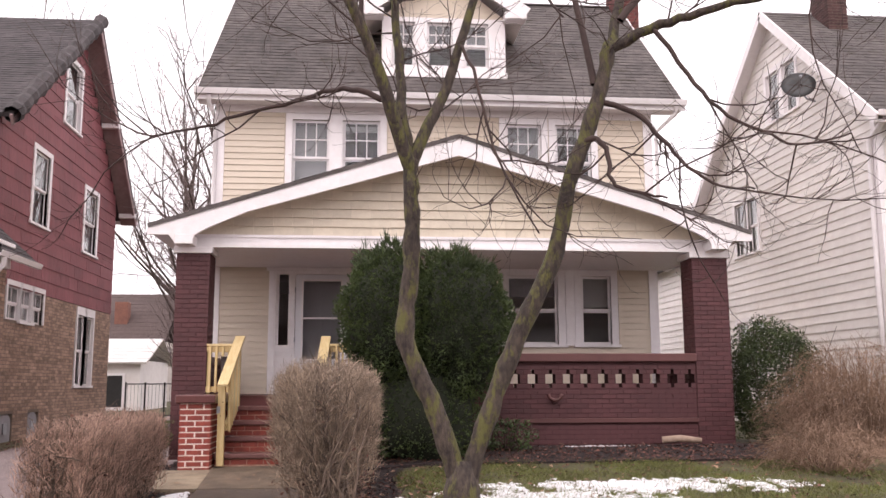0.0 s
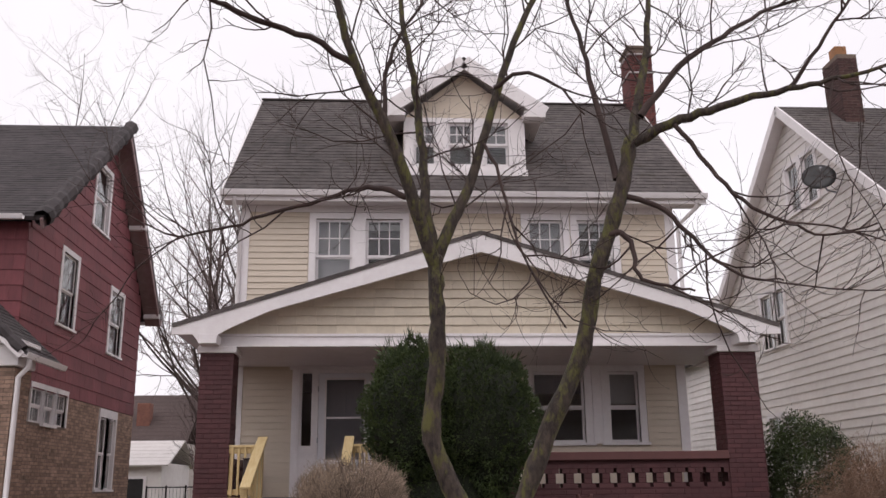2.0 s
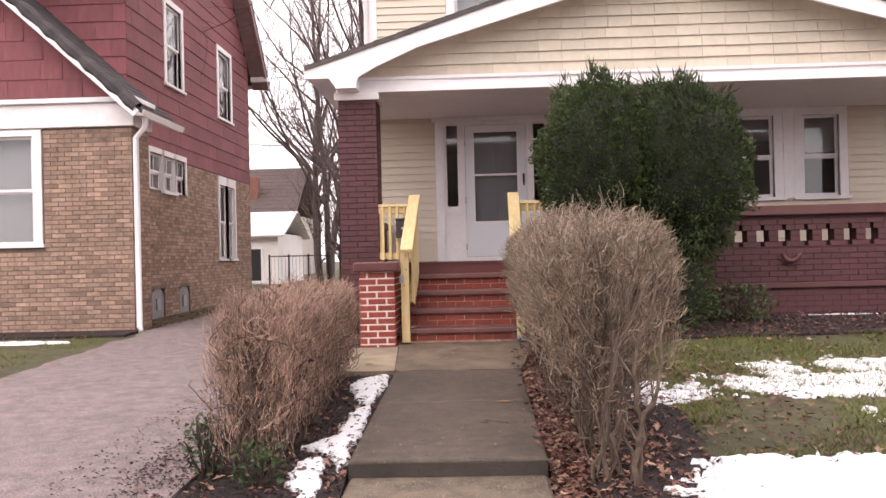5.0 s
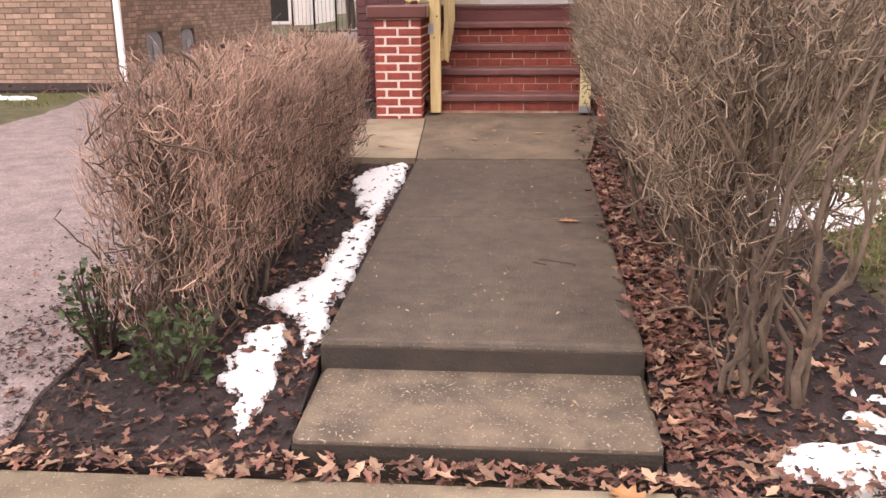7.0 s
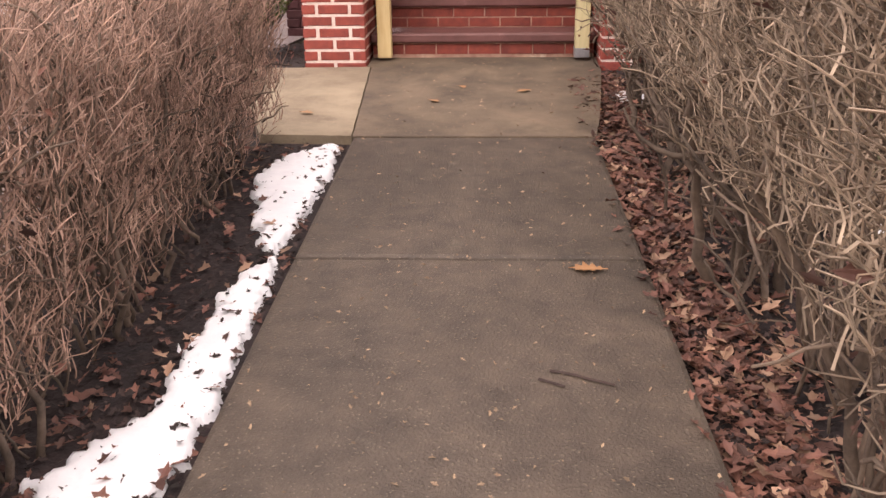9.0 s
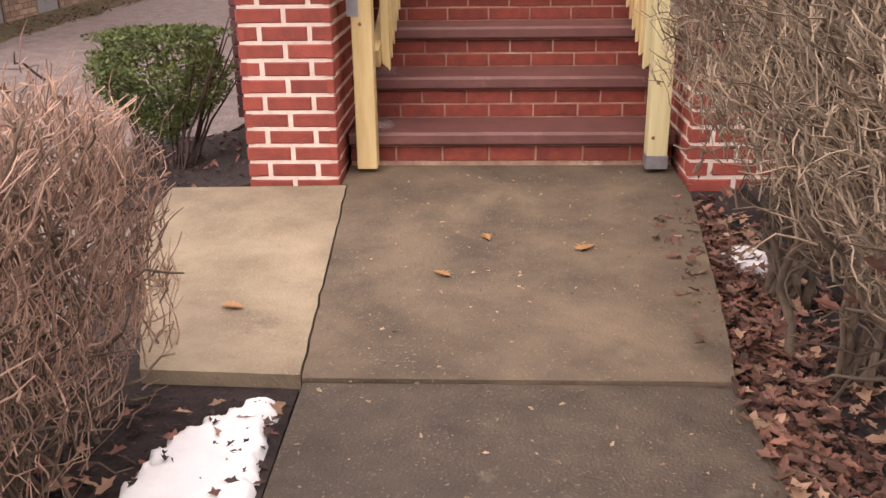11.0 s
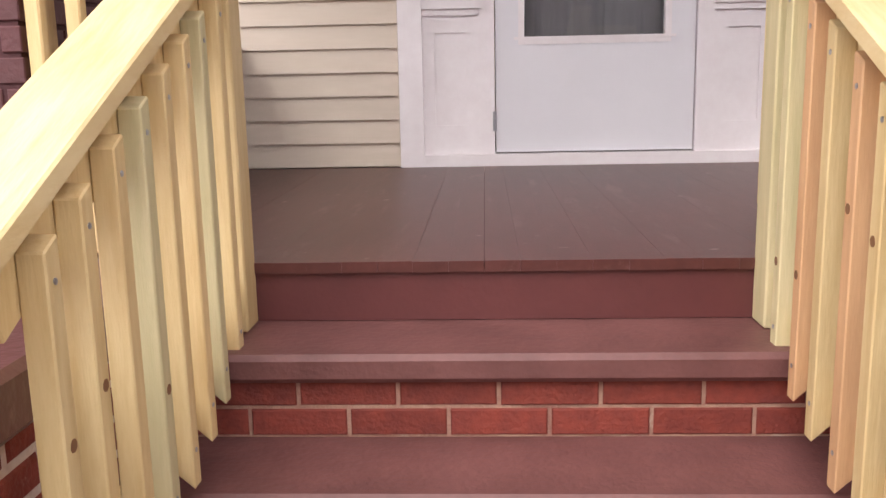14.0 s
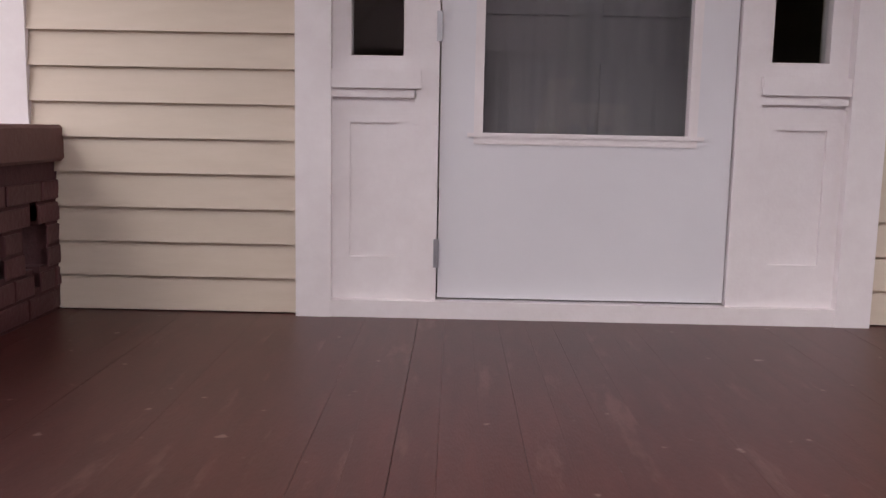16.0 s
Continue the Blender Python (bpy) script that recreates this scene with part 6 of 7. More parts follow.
def hedge(x0, x1, y0, y1, top, label, material, seed, stems, twigs, base_in=0.22, dome=0.12, bare=0.25, clumps=0, upright=False):
    """A clipped twig hedge: leaning stems from the soil, then a dense mass of short twigs under a rounded top."""
    rng = random.Random(seed)
    xm = (x0 + x1) / 2
    h = thing("hedge", (xm, (y0 + y1) / 2, gz(xm, (y0 + y1) / 2)), label, "hedge", group="bare privet hedges beside the walk")
    st, tw = [], []

    def limit(y, x):
        end = min(1.0, (y - y0) / 0.35, (y1 - y) / 0.35)
        edge = abs(x - xm) / ((x1 - x0) / 2)
        n = noise.noise(Vector((x * 2.5, y * 2.5, seed)))
        return top - dome * edge ** 2.5 - 0.18 * (1 - max(0.0, end)) ** 2 + 0.05 * n

    for i in range(stems):
        y = rng.uniform(y0 + 0.15, y1 - 0.1)
        x = xm + rng.uniform(-1, 1) * (x1 - x0) / 2 * (1 - base_in * 2)
        thick = 0.013
        if clumps:
            y = y0 + 0.12 + (y1 - y0 - 0.5) * rng.randrange(clumps) / (clumps - 1) + rng.gauss(0, 0.07)
            x, thick = xm + rng.gauss(0, 0.075), 0.021
        z = gz(x, y)
        tx, ty = xm + rng.uniform(-1, 1) * (x1 - x0) * 0.47, y + rng.uniform(-0.3, 0.3) * (1.8 if clumps else 1)
        ty = min(max(ty, y0), y1)
        tz = limit(ty, tx) - rng.uniform(0.02, 0.3)
        a, b = Vector((x, y, z - 0.03)), Vector((tx, ty, tz))
        bow = 0.16 if clumps else 0.08
        mid = a.lerp(b, 0.5) + Vector((rng.uniform(-bow, bow), rng.uniform(-bow, bow), 0.05))
        r = rng.uniform(0.004, thick)
        st.append(smooth_path([a, a.lerp(mid, 0.5) + Vector((rng.uniform(-0.04, 0.04), rng.uniform(-0.04, 0.04), 0)), mid, b], r, r * 0.3, rng, 4, 0.024))
        if clumps:
            sprout(st[-1], rng, 0.16, 0.22, r * 0.55, st, 0, 0.8, 0.2, 0.25)
    for i in range(twigs):
        y = rng.uniform(y0, y1)
        e = rng.choice((-1, 1)) * rng.random() ** 0.55
        x = xm + e * (x1 - x0) / 2
        g, lim = gz(x, y), limit(y, x)
        u = rng.random() ** 0.6
        z = g + bare * (0.4 + abs(e)) + (lim - g - bare * (0.4 + abs(e))) * u
        k = (z - g) / (lim - g)
        x = xm + (x - xm) * (1 - base_in * 1.6 * max(0.0, 1 - k * 1.6))
        d = Vector((e * 0.8 + rng.uniform(-0.5, 0.5), rng.uniform(-0.7, 0.7) - (0.5 if y < y0 + 0.2 else 0), rng.uniform(-0.1, 1.4)))
        l = rng.uniform(0.06, 0.19)
        if upright and rng.random() < 0.5:
            d = Vector((e * 0.35 + rng.uniform(-0.35, 0.35), rng.uniform(-0.35, 0.35), 1.0))
            l = rng.uniform(0.07, 0.20)
        p = Vector((x, y, z)) - d.normalized() * l * 0.8
        r = rng.uniform(0.0014, 0.0036)
        q = wander(p, d, l, r, r * 0.5, rng, 4, 0.65 if upright else 0.85, 0.3)
        tw.append(q)
        if rng.random() < 0.5:
            tw.append(wander(q[1][0], d + Vector((rng.uniform(-1, 1), rng.uniform(-1, 1), 0.4)), l * 0.6, r * 0.7, r * 0.4, rng, 1, 0.3))
    # crooked older branches between stems and twigs
    for i in range(stems * 9):
        y, e = rng.uniform(y0 + 0.05, y1 - 0.05), rng.uniform(-0.95, 0.95)
        x = xm + e * (x1 - x0) / 2
        g, lim = gz(x, y), limit(y, x)
        k = rng.uniform(0.22, 0.97)
        x = xm + (x - xm) * (1 - base_in * 1.6 * max(0.0, 1 - k * 1.6))
        d = Vector((e * 0.7 + rng.uniform(-0.6, 0.6), rng.uniform(-0.8, 0.8), rng.uniform(0.1, 1.1)))
        l = rng.uniform(0.12, 0.30)
        r = rng.uniform(0.0025, 0.0055)
        st.append(wander(Vector((x, y, g + (lim - g) * k)) - d.normalized() * l * 0.9, d, l, r, r * 0.55, rng, 5, 0.85, 0.1))
    if upright:
        for i in range(9):
            a = Vector((x0 + rng.uniform(-0.1, 0.15), rng.uniform(y0 - 0.1, y0 + 1.0), gz(x0, y0)))
            st.append(wander(a, (rng.uniform(-0.16, 0.08), rng.uniform(-0.15, 0.15), 1), rng.uniform(0.5, 0.9), 0.006, 0.002, rng, 7, 0.16, 0.05))
    v, f = tube_mesh(st, 5)
    tagged(raw("stem_growth", v, f, M_STEM, h, smooth=True), kind="stuff")
    v, f = tube_mesh(tw, 3)
    tagged(raw("twig_mass", v, f, material, h), kind="stuff")
    # a few dead leaves caught in it
    lv, lf = [], []
    for i in range(260):
        y, e = rng.uniform(y0, y1), rng.uniform(-1, 1)
        x = xm + e * (x1 - x0) / 2 * 0.9
        z = gz(x, y) + (limit(y, x) - gz(x, y)) * rng.uniform(0.2, 1.0)
        leaf_at(lv, lf, (x, y, z), rng, rng.uniform(0.012, 0.03))
    tagged(raw("caught_litter", lv, lf, M_LEAF, h), kind="stuff")
    return h


def leaf_at(vs, fs, p, rng, size, flat=False, yaw=None):
    """A small folded leaf with a few lobes."""
    a = rng.uniform(0, 6.283) if yaw is None else yaw
    tilt = Euler((rng.uniform(-0.6, 0.6), rng.uniform(-0.6, 0.6), a) if flat else (rng.uniform(-1.5, 1.5), rng.uniform(-1.5, 1.5), a)).to_matrix()
    base = len(vs)
    for x, y, z in ((0, -1, 0.05), (0.34, -0.45, 0.18), (0.30, -0.1, 0.1), (0.62, 0.25, 0.3), (0.22, 0.45, 0.1), (0, 1.0, 0.1), (-0.22, 0.45, 0.1), (-0.62, 0.25, 0.3), (-0.30, -0.1, 0.1), (-0.34, -0.45, 0.18)):
        vs.append(tuple(Vector(p) + tilt @ Vector((x * size, y * size, z * size))))
    fs.append((base, base + 1, base + 2, base + 3, base + 4, base + 5))
    fs.append((base + 5, base + 6, base + 7, base + 8, base + 9, base))


hedge(-1.46, -0.90, -4.72, -1.55, 0.79, "leafless brown privet hedge clipped low beside the driveway", M_PRIVET_RED, 201, 150, 9500, 0.15, 0.08, 0.10, upright=True)
hedge(0.44, 1.36, -4.88, -0.65, 1.26, "tall leafless privet hedge with rounded clipped top", M_PRIVET, 202, 95, 20000, 0.30, 0.20, 0.46, clumps=8)


def yew():
    rng = random.Random(303)
    t = thing("yew_bush", (2.1, 0.1, 0.05), "large dark green clipped yew bush before the porch", "bush")
    blobs = [((1.58, 0.12, 1.95), (0.70, 0.76, 0.98)), ((2.46, 0.05, 1.86), (0.76, 0.78, 0.99)), ((2.05, 0.2, 0.75), (0.78, 0.62, 0.95))]
    v, f = tube_mesh([wander((2.05 + rng.uniform(-0.25, 0.25), 0.15 + rng.uniform(-0.2, 0.2), 0.0), (rng.uniform(-0.3, 0.3), rng.uniform(-0.2, 0.2), 1), 1.7, 0.05, 0.02, rng, 6, 0.12) for _ in range(9)], 6)
    tagged(raw("stem_growth", v, f, M_TWIG, t, smooth=True), kind="stuff")
    lv, lf, cv, cf = [], [], [], []
    # added near-black shell under the needles; its colour stands in for inner shade
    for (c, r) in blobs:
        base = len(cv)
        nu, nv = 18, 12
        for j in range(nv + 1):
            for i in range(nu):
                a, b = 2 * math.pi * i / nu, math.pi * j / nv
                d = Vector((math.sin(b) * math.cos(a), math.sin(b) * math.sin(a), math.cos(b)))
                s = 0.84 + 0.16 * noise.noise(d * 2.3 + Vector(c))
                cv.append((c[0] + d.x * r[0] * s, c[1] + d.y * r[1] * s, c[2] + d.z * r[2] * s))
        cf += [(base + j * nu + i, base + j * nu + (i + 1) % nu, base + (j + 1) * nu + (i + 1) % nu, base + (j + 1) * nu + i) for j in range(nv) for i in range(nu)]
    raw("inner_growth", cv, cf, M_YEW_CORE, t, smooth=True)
    for k, (c, r) in enumerate(blobs):
        for _ in range(15000 if k < 2 else 6000):
            d = Vector((rng.gauss(0, 1), rng.gauss(0, 1), rng.gauss(0, 1))).normalized()
            s = 0.91 + 0.20 * noise.noise(d * 2.3 + Vector(c)) + 0.16 * noise.noise(d * 6 + Vector(c)) + rng.uniform(-0.05, 0.06)
            p = Vector((c[0] + d.x * r[0] * s, c[1] + d.y * r[1] * s, c[2] + d.z * r[2] * s))
            if p.z < 0.1:
                continue
            if any(sum(((p[i] - c2[i]) / r2[i]) ** 2 for i in range(3)) < 0.6 for j, (c2, r2) in enumerate(blobs) if j != k):
                continue
            n = (d + Vector((rng.uniform(-0.6, 0.6), rng.uniform(-0.6, 0.6), rng.uniform(0.0, 0.9)))).normalized()
            long = rng.uniform(0.025, 0.055) if d.z < 0.75 or rng.random() < 0.93 else rng.uniform(0.1, 0.22)
            for _b in range(3):
                dd = (n + Vector((rng.uniform(-1, 1), rng.uniform(-1, 1), rng.uniform(-1, 1))) * 0.45).normalized()
                sd = dd.cross(Vector((rng.uniform(-1, 1), rng.uniform(-1, 1), rng.uniform(-1, 1)))).normalized() * 0.0075
                b = len(lv)
                lv += [tuple(p - sd * 0.4), tuple(p + dd * long * 0.55 + sd), tuple(p + dd * long), tuple(p + dd * long * 0.55 - sd)]
                lf.append((b, b + 1, b + 2, b + 3))
    tagged(raw("foliage", lv, lf, M_YEW, t), kind="stuff")
    return t


yew()


def leafy(name, at, radii, label, material, seed, leaves, size, flat_top=None, stems=7, category="shrub"):
    rng = random.Random(seed)
    c = Vector(at)
    t = thing(name, (c.x, c.y, gz(c.x, c.y)), label, category)
    lv, lf, tw = [], [], []
    for _ in range(leaves):
        d = Vector((rng.gauss(0, 1), rng.gauss(0, 1), rng.gauss(0, 1))).normalized()
        s = (0.5 + 0.5 * rng.random() ** 0.4) * (0.9 + 0.3 * noise.noise(d * 2.2 + c))
        p = c + Vector((d.x * radii[0] * s, d.y * radii[1] * s, d.z * radii[2] * s))
        if flat_top:
            k = max(0.0, (flat_top - p.z) / 0.5)
            p.x, p.y = c.x + (p.x - c.x) * (1.12 - 0.6 * k), c.y + (p.y - c.y) * (1.12 - 0.6 * k)
            if rng.random() < k * 0.3:
                p.z = flat_top
            p.z = min(p.z, flat_top + rng.uniform(-0.03, 0.02))
        if p.z > gz(p.x, p.y) + 0.04:
            leaf_at(lv, lf, p, rng, size * rng.uniform(0.6, 1.3))
    for _ in range(stems * 6):
        d = Vector((rng.uniform(-1, 1) * radii[0], rng.uniform(-1, 1) * radii[1], rng.uniform(0.2, 0.9) * radii[2]))
        g = gz(c.x, c.y)
        tw.append(smooth_path([(c.x + d.x * 0.2, c.y + d.y * 0.2, g - 0.02), (c.x + d.x * 0.45, c.y + d.y * 0.45, (g + c.z) / 2), tuple(c + d)], 0.009, 0.003, rng, 3, 0.01))
    v, f = tube_mesh(tw, 5)
    tagged(raw("stem_growth", v, f, M_TWIG, t, smooth=True), kind="stuff")
    tagged(raw("foliage", lv, lf, material, t), kind="stuff")
    return t


leafy("boxwood", (-1.70, 0.62, 0.33), (0.42, 0.38, 0.33), "small clipped green boxwood with flat top", M_BOX, 311, 14000, 0.012, 0.56, stems=3)
leafy("green_shrub", (7.75, 2.1, 1.05), (0.88, 0.6, 1.1), "loose dark green shrub beside the porch", M_YEW, 312, 26000, 0.022)
leafy("green_sprouts", (-1.10, -4.80, -0.24), (0.17, 0.16, 0.2), "green leafy sprouts at the foot of a hedge", M_SHRUB, 313, 240, 0.024, stems=3)
leafy("green_sprouts", (-1.46, -4.62, -0.14), (0.13, 0.16, 0.22), "dull green leafy sprouts at the corner of a hedge", M_SHRUB, 315, 170, 0.024, stems=3)
leafy("green_sprouts", (3.2, 0.75, 0.32), (0.5, 0.3, 0.28), "low evergreen sprouts by the porch wall", M_SHRUB, 314, 700, 0.03, stems=6)


def brown_mound(x, y, rx, ry, top, label, seed, count):
    rng = random.Random(seed)
    t = thing("brown_bush", (x, y, gz(x, y)), label, "bush")
    paths = []
    for _ in range(count):
        a, k = rng.uniform(0, 6.283), rng.random() ** 0.5
        px, py = x + math.cos(a) * rx * k, y + math.sin(a) * ry * k
        h = gz(x, y) + (top - gz(x, y)) * (1 - 0.55 * k * k) * rng.uniform(0.35, 1.05)
        bx, by = x + (px - x) * 0.5, y + (py - y) * 0.5
        ex, ey = px + math.cos(a) * 0.25, py + math.sin(a) * 0.25
        paths.append(smooth_path([(bx, by, gz(bx, by)), (bx * 0.4 + px * 0.6, by * 0.4 + py * 0.6, h * 0.75), (px, py, h), (ex, ey, h - rng.uniform(0.0, 0.25))], 0.005, 0.0018, rng, 3, 0.05))
    v, f = tube_mesh(paths, 3)
    tagged(raw("stem_growth", v, f, M_STRAW, t), kind="stuff")
    tw = []
    for p in paths:
        sprout(p, rng, 0.22, 0.26, 0.0028, tw, 1, 1.1, 0.0, 0.3)
    v, f = tube_mesh(tw, 3)
    tagged(raw("twig_mass", v, f, M_STRAW, t), kind="stuff")


brown_mound(8.2, 0.4, 1.3, 0.9, 1.6, "arching tan leafless bush at the edge of the lawn", 321, 1000)
brown_mound(9.8, 0.3, 1.2, 0.9, 1.55, "dense tan leafless bush beside the white house", 323, 650)
brown_mound(7.0, -1.0, 0.8, 0.7, 0.6, "low tan leafless bush at the edge of the lawn", 322, 260)


# ---- snow, leaves and grass ----
def snow_patch(x, y, rx, ry, seed, label="thin melting snow patch on the ground", deep=0.035, cell=0.02, holes=0.75, base=0.008):
    nx, ny = int(rx * 2.6 / cell), int(ry * 2.6 / cell)
    h = np.zeros((ny + 1, nx + 1))
    for j in range(ny + 1):
        for i in range(nx + 1):
            u, w = (i / nx * 2 - 1) * 1.3, (j / ny * 2 - 1) * 1.3
            px, py = x + u * rx, y + w * ry
            h[j, i] = 1 - u * u - w * w + holes * 1.3 * noise.noise(Vector((px * 3.1, py * 3.6, seed))) + holes * 1.0 * noise.noise(Vector((px * 8, py * 11, seed + 7))) + holes * 0.75 * noise.noise(Vector((px * 22, py * 27, seed)))
    vs, ids, fs = [], {}, []

    def vid(i, j):
        if (i, j) not in ids:
            px, py = x + (i / nx * 2 - 1) * 1.3 * rx, y + (j / ny * 2 - 1) * 1.3 * ry
            k = max(0.0, h[j, i])
            up = deep * min(1.0, k * 1.2) ** 0.6 + 0.005 * noise.noise(Vector((px * 14, py * 14, 5)))
            ids[(i, j)] = len(vs)
            vs.append((px, py, gz(px, py) + base + up - (0.03 if h[j, i] <= 0 else 0)))
        return ids[(i, j)]

    for j in range(ny):
        for i in range(nx):
            if h[j, i] > 0 or h[j, i + 1] > 0 or h[j + 1, i] > 0 or h[j + 1, i + 1] > 0:
                fs.append((vid(i, j), vid(i + 1, j), vid(i + 1, j + 1), vid(i, j + 1)))
    return tagged(raw("snow_patch", vs, fs, M_SNOW, None, smooth=True), label, "snow patch")


bed = "melting snow strip on the dark bed beside the walk"


def snow_strip(rows, seed, label, deep=0.012, cell=0.011, base=0.026):
    """A thin ragged strip; rows give y and the two edges in x, from far to near."""
    def edges(y):
        for (y0, a0, b0), (y1, a1, b1) in zip(rows, rows[1:]):
            if y0 >= y >= y1:
                k = (y0 - y) / (y0 - y1)
                k = k * k * (3 - 2 * k)
                return a0 + (a1 - a0) * k, b0 + (b1 - b0) * k
        return None
    x0, x1 = min(r[1] for r in rows) - 0.06, max(r[2] for r in rows) + 0.04
    nx, ny = int((x1 - x0) / cell), int((rows[0][0] - rows[-1][0]) / cell)
    h, vs, ids, fs = {}, [], {}, []
    for j in range(ny + 1):
        y = rows[0][0] - j * cell
        e = edges(y) or (0, 0)
        for i in range(nx + 1):
            x = x0 + i * cell
            rag = 0.028 * noise.noise(Vector((x * 9, y * 9, seed))) + 0.022 * noise.noise(Vector((x * 26, y * 26, seed))) + 0.012 * noise.noise(Vector((x * 60, y * 60, seed)))
            h[i, j] = min(x - e[0], (e[1] - x) * 1.6) - 0.012 + 1.5 * rag

    def vid(i, j):
        if (i, j) not in ids:
            x, y, k = x0 + i * cell, rows[0][0] - j * cell, h[i, j]
            ids[i, j] = len(vs)
            vs.append((x, y, gz(x, y) + base - 0.036 * (k <= 0) + deep * min(1.0, max(0.0, k) / 0.05) ** 0.6 + 0.004 * noise.noise(Vector((x * 15, y * 15, 5)))))
        return ids[i, j]

    for j in range(ny):
        for i in range(nx):
            if max(h[i, j], h[i + 1, j], h[i, j + 1], h[i + 1, j + 1]) > 0:
                fs.append((vid(i, j), vid(i, j + 1), vid(i + 1, j + 1), vid(i + 1, j)))
    return tagged(raw("snow_patch", vs, fs, M_SNOW, None, smooth=True), label, "snow patch")


snow_strip([(-1.70, -0.76, -0.66), (-1.90, -0.90, -0.63), (-2.25, -0.95, -0.63), (-2.50, -0.86, -0.65), (-2.75, -0.80, -0.66), (-2.95, -0.72, -0.68)], 1, bed)
snow_strip([(-2.98, -0.70, -0.67), (-3.15, -0.78, -0.65), (-3.50, -0.80, -0.64), (-3.85, -0.80, -0.63), (-4.05, -0.90, -0.64), (-4.20, -0.97, -0.67), (-4.32, -0.80, -0.64), (-4.50, -0.73, -0.62), (-4.68, -0.68, -0.65)], 2, bed)
snow_strip([(-4.42, -0.86, -0.80), (-4.55, -0.92, -0.76), (-4.80, -0.93, -0.74), (-4.95, -0.86, -0.76), (-5.10, -0.82, -0.79)], 3, bed)
lawn_snow = "broken melting snow patch on the lawn"
snow_patch(1.98, -4.90, 0.72, 0.36, 5, lawn_snow, 0.035, 0.016, 0.4, 0.016)
snow_patch(1.22, -5.14, 0.40, 0.085, 17, lawn_snow, 0.022, 0.014, 0.5, 0.016)
snow_patch(2.9, -4.7, 0.7, 0.22, 6, lawn_snow, 0.04, 0.02, 0.9, 0.016)
snow_patch(3.0, -2.6, 1.2, 0.36, 7, lawn_snow, 0.01, 0.02, 1.6, 0.016)
snow_patch(4.4, -1.9, 1.5, 0.36, 8, lawn_snow, 0.01, 0.025, 1.6, 0.016)
snow_patch(4.4, -3.5, 1.2, 0.36, 9, lawn_snow, 0.01, 0.025, 1.6, 0.016)
snow_patch(1.62, -2.8, 0.28, 0.28, 10, lawn_snow, 0.01, 0.015, 1.5)
snow_patch(4.6, 1.1, 1.0, 0.07, 11, "thin strip of snow along the porch wall", 0.03, 0.02, 0.4)
snow_patch(6.6, 0.2, 0.7, 0.25, 12, lawn_snow, 0.015, 0.02, 1.0)
snow_patch(-6.6, 2.35, 0.9, 0.16, 13, lawn_snow, 0.02, 0.02, 0.9)
snow_patch(0.82, -0.75, 0.10, 0.10, 14, bed, 0.03)


def litter(name, label, zones, seed, size=(0.010, 0.034), material=None):
    rng = random.Random(seed)
    vs, fs = [], []
    for x0, x1, y0, y1, n, zf in zones:
        for _ in range(n):
            x, y = rng.uniform(x0, x1), rng.uniform(y0, y1)
            z = (gz(x, y) + 0.012 if zf is None else zf(x, y)) + rng.random() ** 2 * 0.03
            leaf_at(vs, fs, (x, y, z), rng, rng.uniform(*size), flat=True)
    return tagged(raw(name, vs, fs, material or M_LEAF), label, "leaves", kind="stuff")


litter("leaf_litter", "brown fallen leaves heaped beside the walk", [
    (0.56, 0.80, -5.15, -0.3, 3400, None), (0.5, 0.62, -4.6, -0.4, 130, lambda x, y: walk_z(x, y) + 0.004 if x < 0.555 else gz(x, y) + 0.04), (0.60, 1.35, -5.2, -0.4, 2600, None), (-1.5, -0.62, -5.2, -1.7, 700, None), (-1.0, -0.62, -5.25, -3.6, 260, None), (0.66, 0.85, -1.6, -0.1, 500, None),
    (-1.6, 1.9, -5.32, -5.19, 560, lambda x, y: -0.425), (1.2, 6.5, -0.6, 1.15, 520, None), (1.4, 2.6, -5.1, -1.0, 900, None), (2.4, 7.5, -4.6, -0.4, 900, None), (1.2, 8.0, -0.4, 1.15, 3200, lambda x, y: gz(x, y) + 0.042), (-2.1, -1.16, 0.06, 1.2, 110, lambda x, y: gz(x, y) + 0.055), (0.6, 2.6, -5.95, -5.31, 800, lambda x, y: -0.425), (-8, -5.2, 2.7, 3.45, 260, None), (-5.4, -4.7, 3.4, 13, 1600, lambda x, y: gz(x, y) + 0.036), (5, 8.5, -2.5, 0.2, 300, None)], 401)
litter("walk_debris", "small leaf scraps scattered on the damp walk", [(-0.58, 0.54, -4.7, 0.1, 900, lambda x, y: walk_z(x, y) + 0.002), (-0.58, 0.54, -5.18, -4.74, 90, lambda x, y: -0.345)], 402, (0.003, 0.011), M_SCRAP)
litter("drive_debris", "scattered leaf scraps on the driveway edge", [(-2.4, -1.6, -5, 1, 110, lambda x, y: gz(x, y) + 0.024), (-1.85, -1.4, -5.2, -0.2, 420, lambda x, y: gz(x, y) + 0.024)], 403, (0.01, 0.03))
litter("drive_crumbs", "dark mulch crumbs spilled over the driveway edge", [(-1.95, -1.4, -5.3, 0.0, 3400, lambda x, y: gz(x, y) + 0.022), (-2.4, -1.7, -5.3, -0.5, 800, lambda x, y: gz(x, y) + 0.022)], 404, (0.006, 0.018), M_MULCH)


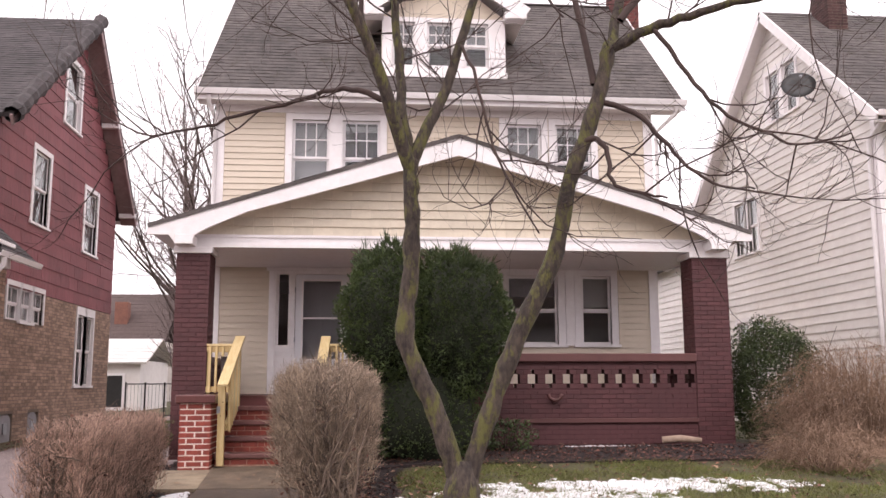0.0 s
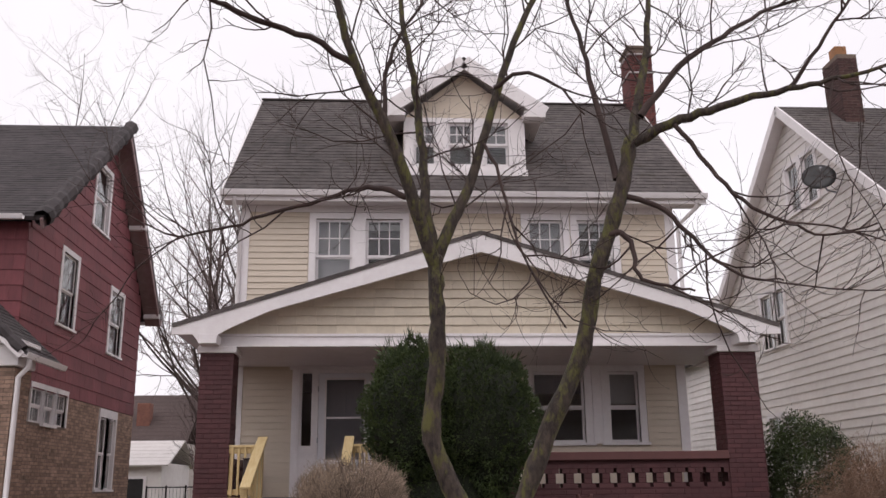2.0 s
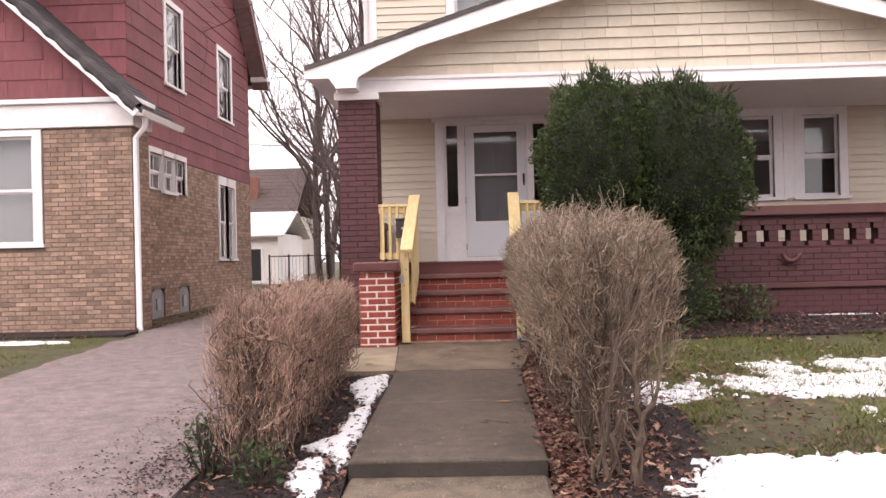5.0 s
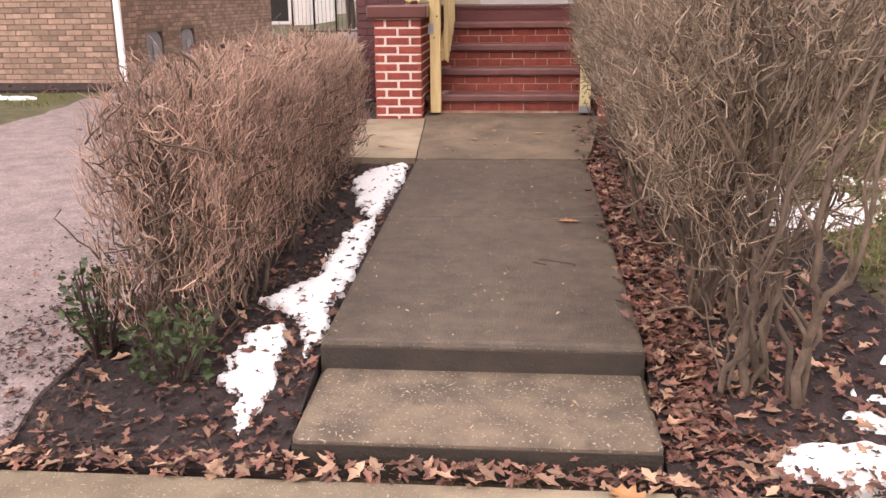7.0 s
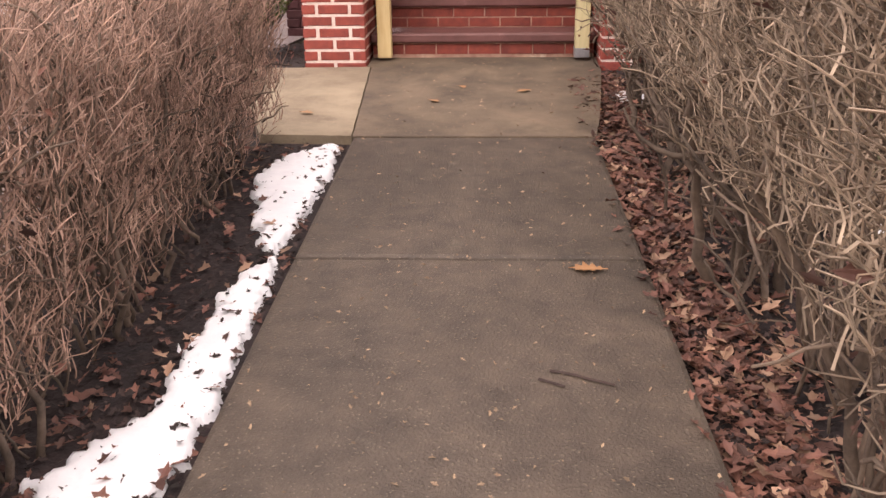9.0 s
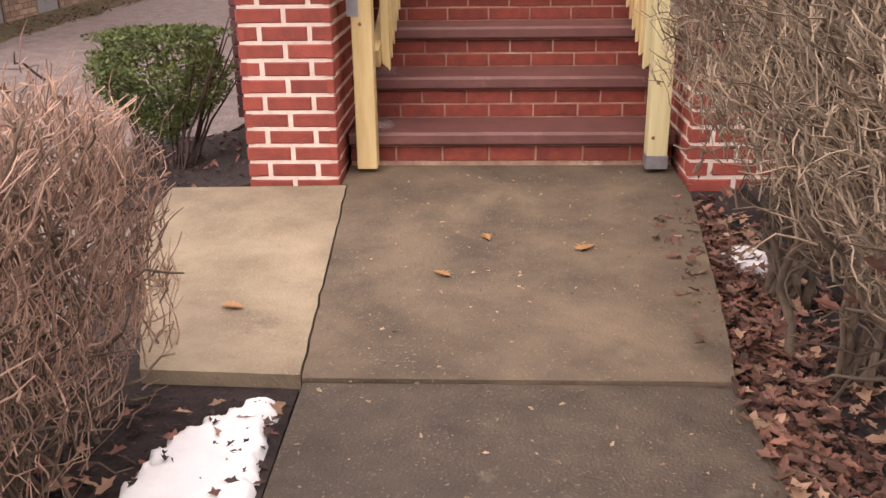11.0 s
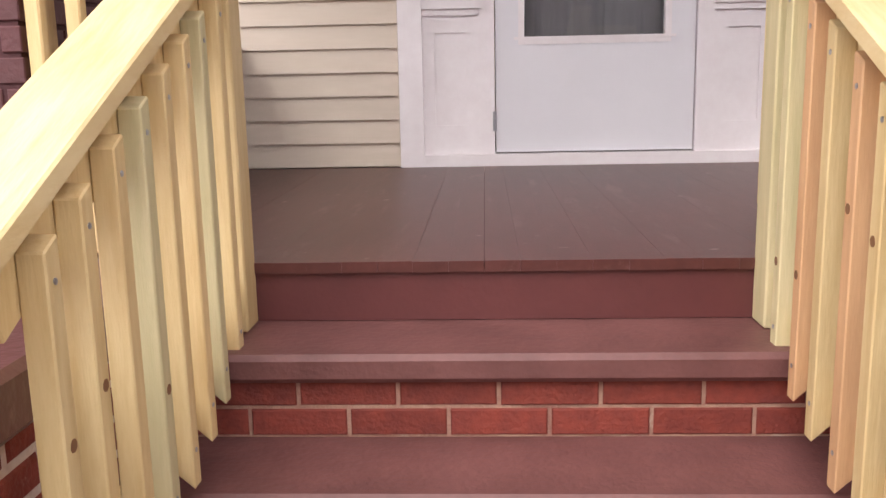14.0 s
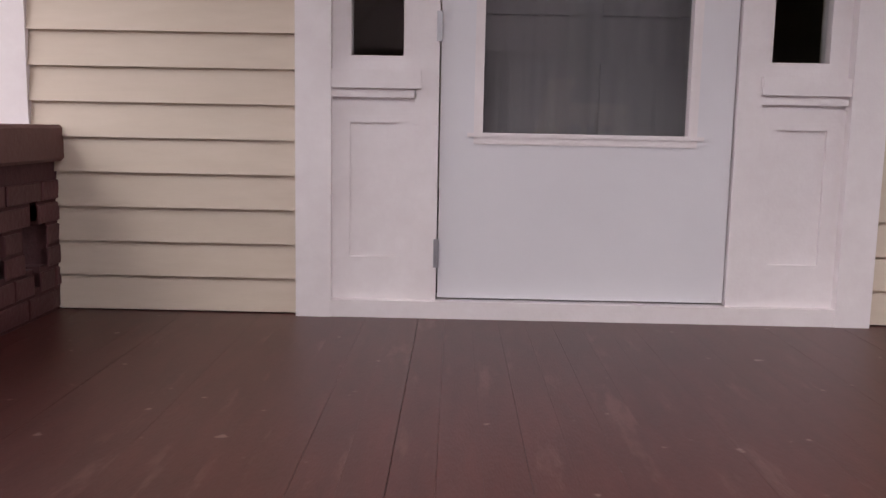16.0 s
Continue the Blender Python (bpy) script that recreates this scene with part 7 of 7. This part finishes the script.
def oak_leaf(x, y, z, size, yaw):
    """A lobed, slightly curled oak leaf."""
    out = [(0.05, -1.0), (0.08, -0.7), (0.30, -0.62), (0.16, -0.42), (0.55, -0.22), (0.25, -0.05), (0.70, 0.28), (0.28, 0.30), (0.42, 0.66), (0.14, 0.60), (0.0, 1.0)]
    pts = out + [(-a, b) for a, b in reversed(out[:-1])]
    rot = Matrix.Rotation(yaw, 3, "Z")
    vs = [tuple(Vector((x, y, z + 0.004)) + rot @ Vector((a * size, b * size, 0.25 * size * a * a + 0.03 * size))) for a, b in pts]
    spine = [tuple(Vector((x, y, z + 0.004)) + rot @ Vector((0, b * size, 0))) for _, b in pts]
    n = len(pts)
    fs = [(i, (i + 1) % n, n + (i + 1) % n, n + i) for i in range(n)]
    return tagged(raw("oak_leaf", vs + spine, fs, M_OAKLEAF), "dry tan lobed oak leaf lying on concrete", "leaf", group="oak leaves on the walk")


for x, y, s, a in ((0.36, -3.15, 0.062, 1.5), (0.44, -5.36, 0.085, 0.9), (-0.1, -0.62, 0.04, 0.3), (0.25, -0.72, 0.05, 2.2), (-0.25, -0.95, 0.04, 4.0), (-0.9, -1.2, 0.045, 1.2), (0.62, -1.1, 0.05, 2.6)):
    zz = -0.425 if y < -5.2 else gz(x, y) + 0.03 if x > 0.57 else walk_z(x, y)
    oak_leaf(x, y, zz + 0.004, s, a)
rng = random.Random(44)
v, f = tube_mesh([wander((0.20, -3.77, walk_z(0, -3.77) + 0.006), (1, -0.25, 0), 0.17, 0.005, 0.003, rng, 5, 0.15), wander((0.17, -3.81, walk_z(0, -3.81) + 0.006), (1, -0.4, 0), 0.07, 0.005, 0.003, rng, 3, 0.1)], 6)
for i in range(len(v)):
    v[i] = (v[i][0], v[i][1], walk_z(0, v[i][1]) + 0.004 + 0.004 * (i % 3 == 0))
tagged(raw("stick", v, f, M_TWIG), "thin dark broken stick lying on the walk", "stick")
lg, lf_ = tube_mesh([[((5.55, 1.02, 0.23), 0.05), ((5.8, 0.98, 0.25), 0.055), ((6.1, 0.93, 0.22), 0.04)]], 10)
tagged(raw("split_log", lg, lf_, M_LOG, smooth=True), "pale split log lying by the porch wall", "log")


def grass(label, zones, seed):
    rng = random.Random(seed)
    vs, fs = [], []
    for x0, x1, y0, y1, n in zones:
        for _ in range(n):
            x, y = rng.uniform(x0, x1), rng.uniform(y0, y1)
            if noise.noise(Vector((x * 1.1, y * 1.1, 2))) < -0.12 + rng.uniform(-0.2, 0.2):
                continue
            z, a, l = gz(x, y), rng.uniform(0, 6.283), rng.uniform(0.025, 0.065)
            dx, dy, lean = math.cos(a) * 0.0035, math.sin(a) * 0.0035, rng.uniform(0.3, 1.6) * l
            b, c = len(vs), rng.uniform(0, 6.283)
            vs += [(x - dx, y - dy, z), (x + dx, y + dy, z), (x + math.cos(c) * lean, y + math.sin(c) * lean, z + l)]
            fs.append((b, b + 1, b + 2))
    return tagged(raw("grass", vs, fs, M_GRASS), label, "grass", kind="stuff")


grass("short patchy winter grass on the front lawn", [(1.6, 8.0, -4.6, -0.1, 85000), (-10, -5.0, -1, 2.8, 12000), (2, 7, -8.6, -6.9, 3000)], 410)
# small tuft and chips of salt on the lowest tread
litter("salt_chips", "white salt spilled on the lowest treads", [(-0.66, -0.54, 0.29, 0.44, 700, lambda x, y: 0.142), (-0.60, -0.46, 0.30, 0.46, 120, lambda x, y: 0.142), (-0.66, -0.54, 0.60, 0.70, 260, lambda x, y: 0.345)], 404, (0.002, 0.005), M_SALT)
litter("mulch", "dark shredded mulch chips over the beds", [(0.58, 2.6, -5.9, -5.31, 2600, lambda x, y: -0.423), (-1.6, -0.62, -5.2, -1.65, 4200, None), (0.6, 1.6, -5.2, -0.4, 2600, None), (1.1, 8.0, -0.3, 1.2, 2600, None), (-2.1, -1.15, 0.05, 1.2, 500, lambda x, y: gz(x, y) + 0.05)], 405, (0.006, 0.02), M_MULCH)


# ---- the far side of the street, behind the walk ----
# unseen house masses added so the door glass reflects dark, not open sky
far_house(-20, -8, -33, -26, 4.2, 7.0, "plain unseen house across the street, added for dark reflections", M_FARWHITE, M_FARROOF)
far_house(-7.2, 4.6, -34, -27, 4.2, 7.0, "plain unseen house across the street, added for dark reflections", M_FARROOF, M_FARROOF)
far_house(5.4, 15, -33, -26, 4.2, 7.0, "plain unseen house across the street, added for dark reflections", M_FARWHITE, M_FARROOF)
bare_tree(-3.5, -21, 12, 0.9, 131, "bare tree across the street", 0.2, every=0.8)
bare_tree(4.5, -22, 12, 0.9, 132, "bare tree across the street", 0.2, every=0.8)
litter("pale_leaf_litter", "pale curled fallen leaves among the darker ones", [(0.56, 0.95, -5.2, -0.3, 520, None), (0.6, 1.4, -5.2, -2.0, 260, None), (-1.5, -0.65, -5.25, -1.7, 120, None), (-1.6, 1.9, -5.33, -5.2, 160, lambda x, y: -0.42), (1.4, 6.0, -4.5, -0.3, 260, None)], 406, (0.016, 0.045), M_LEAF_PALE)
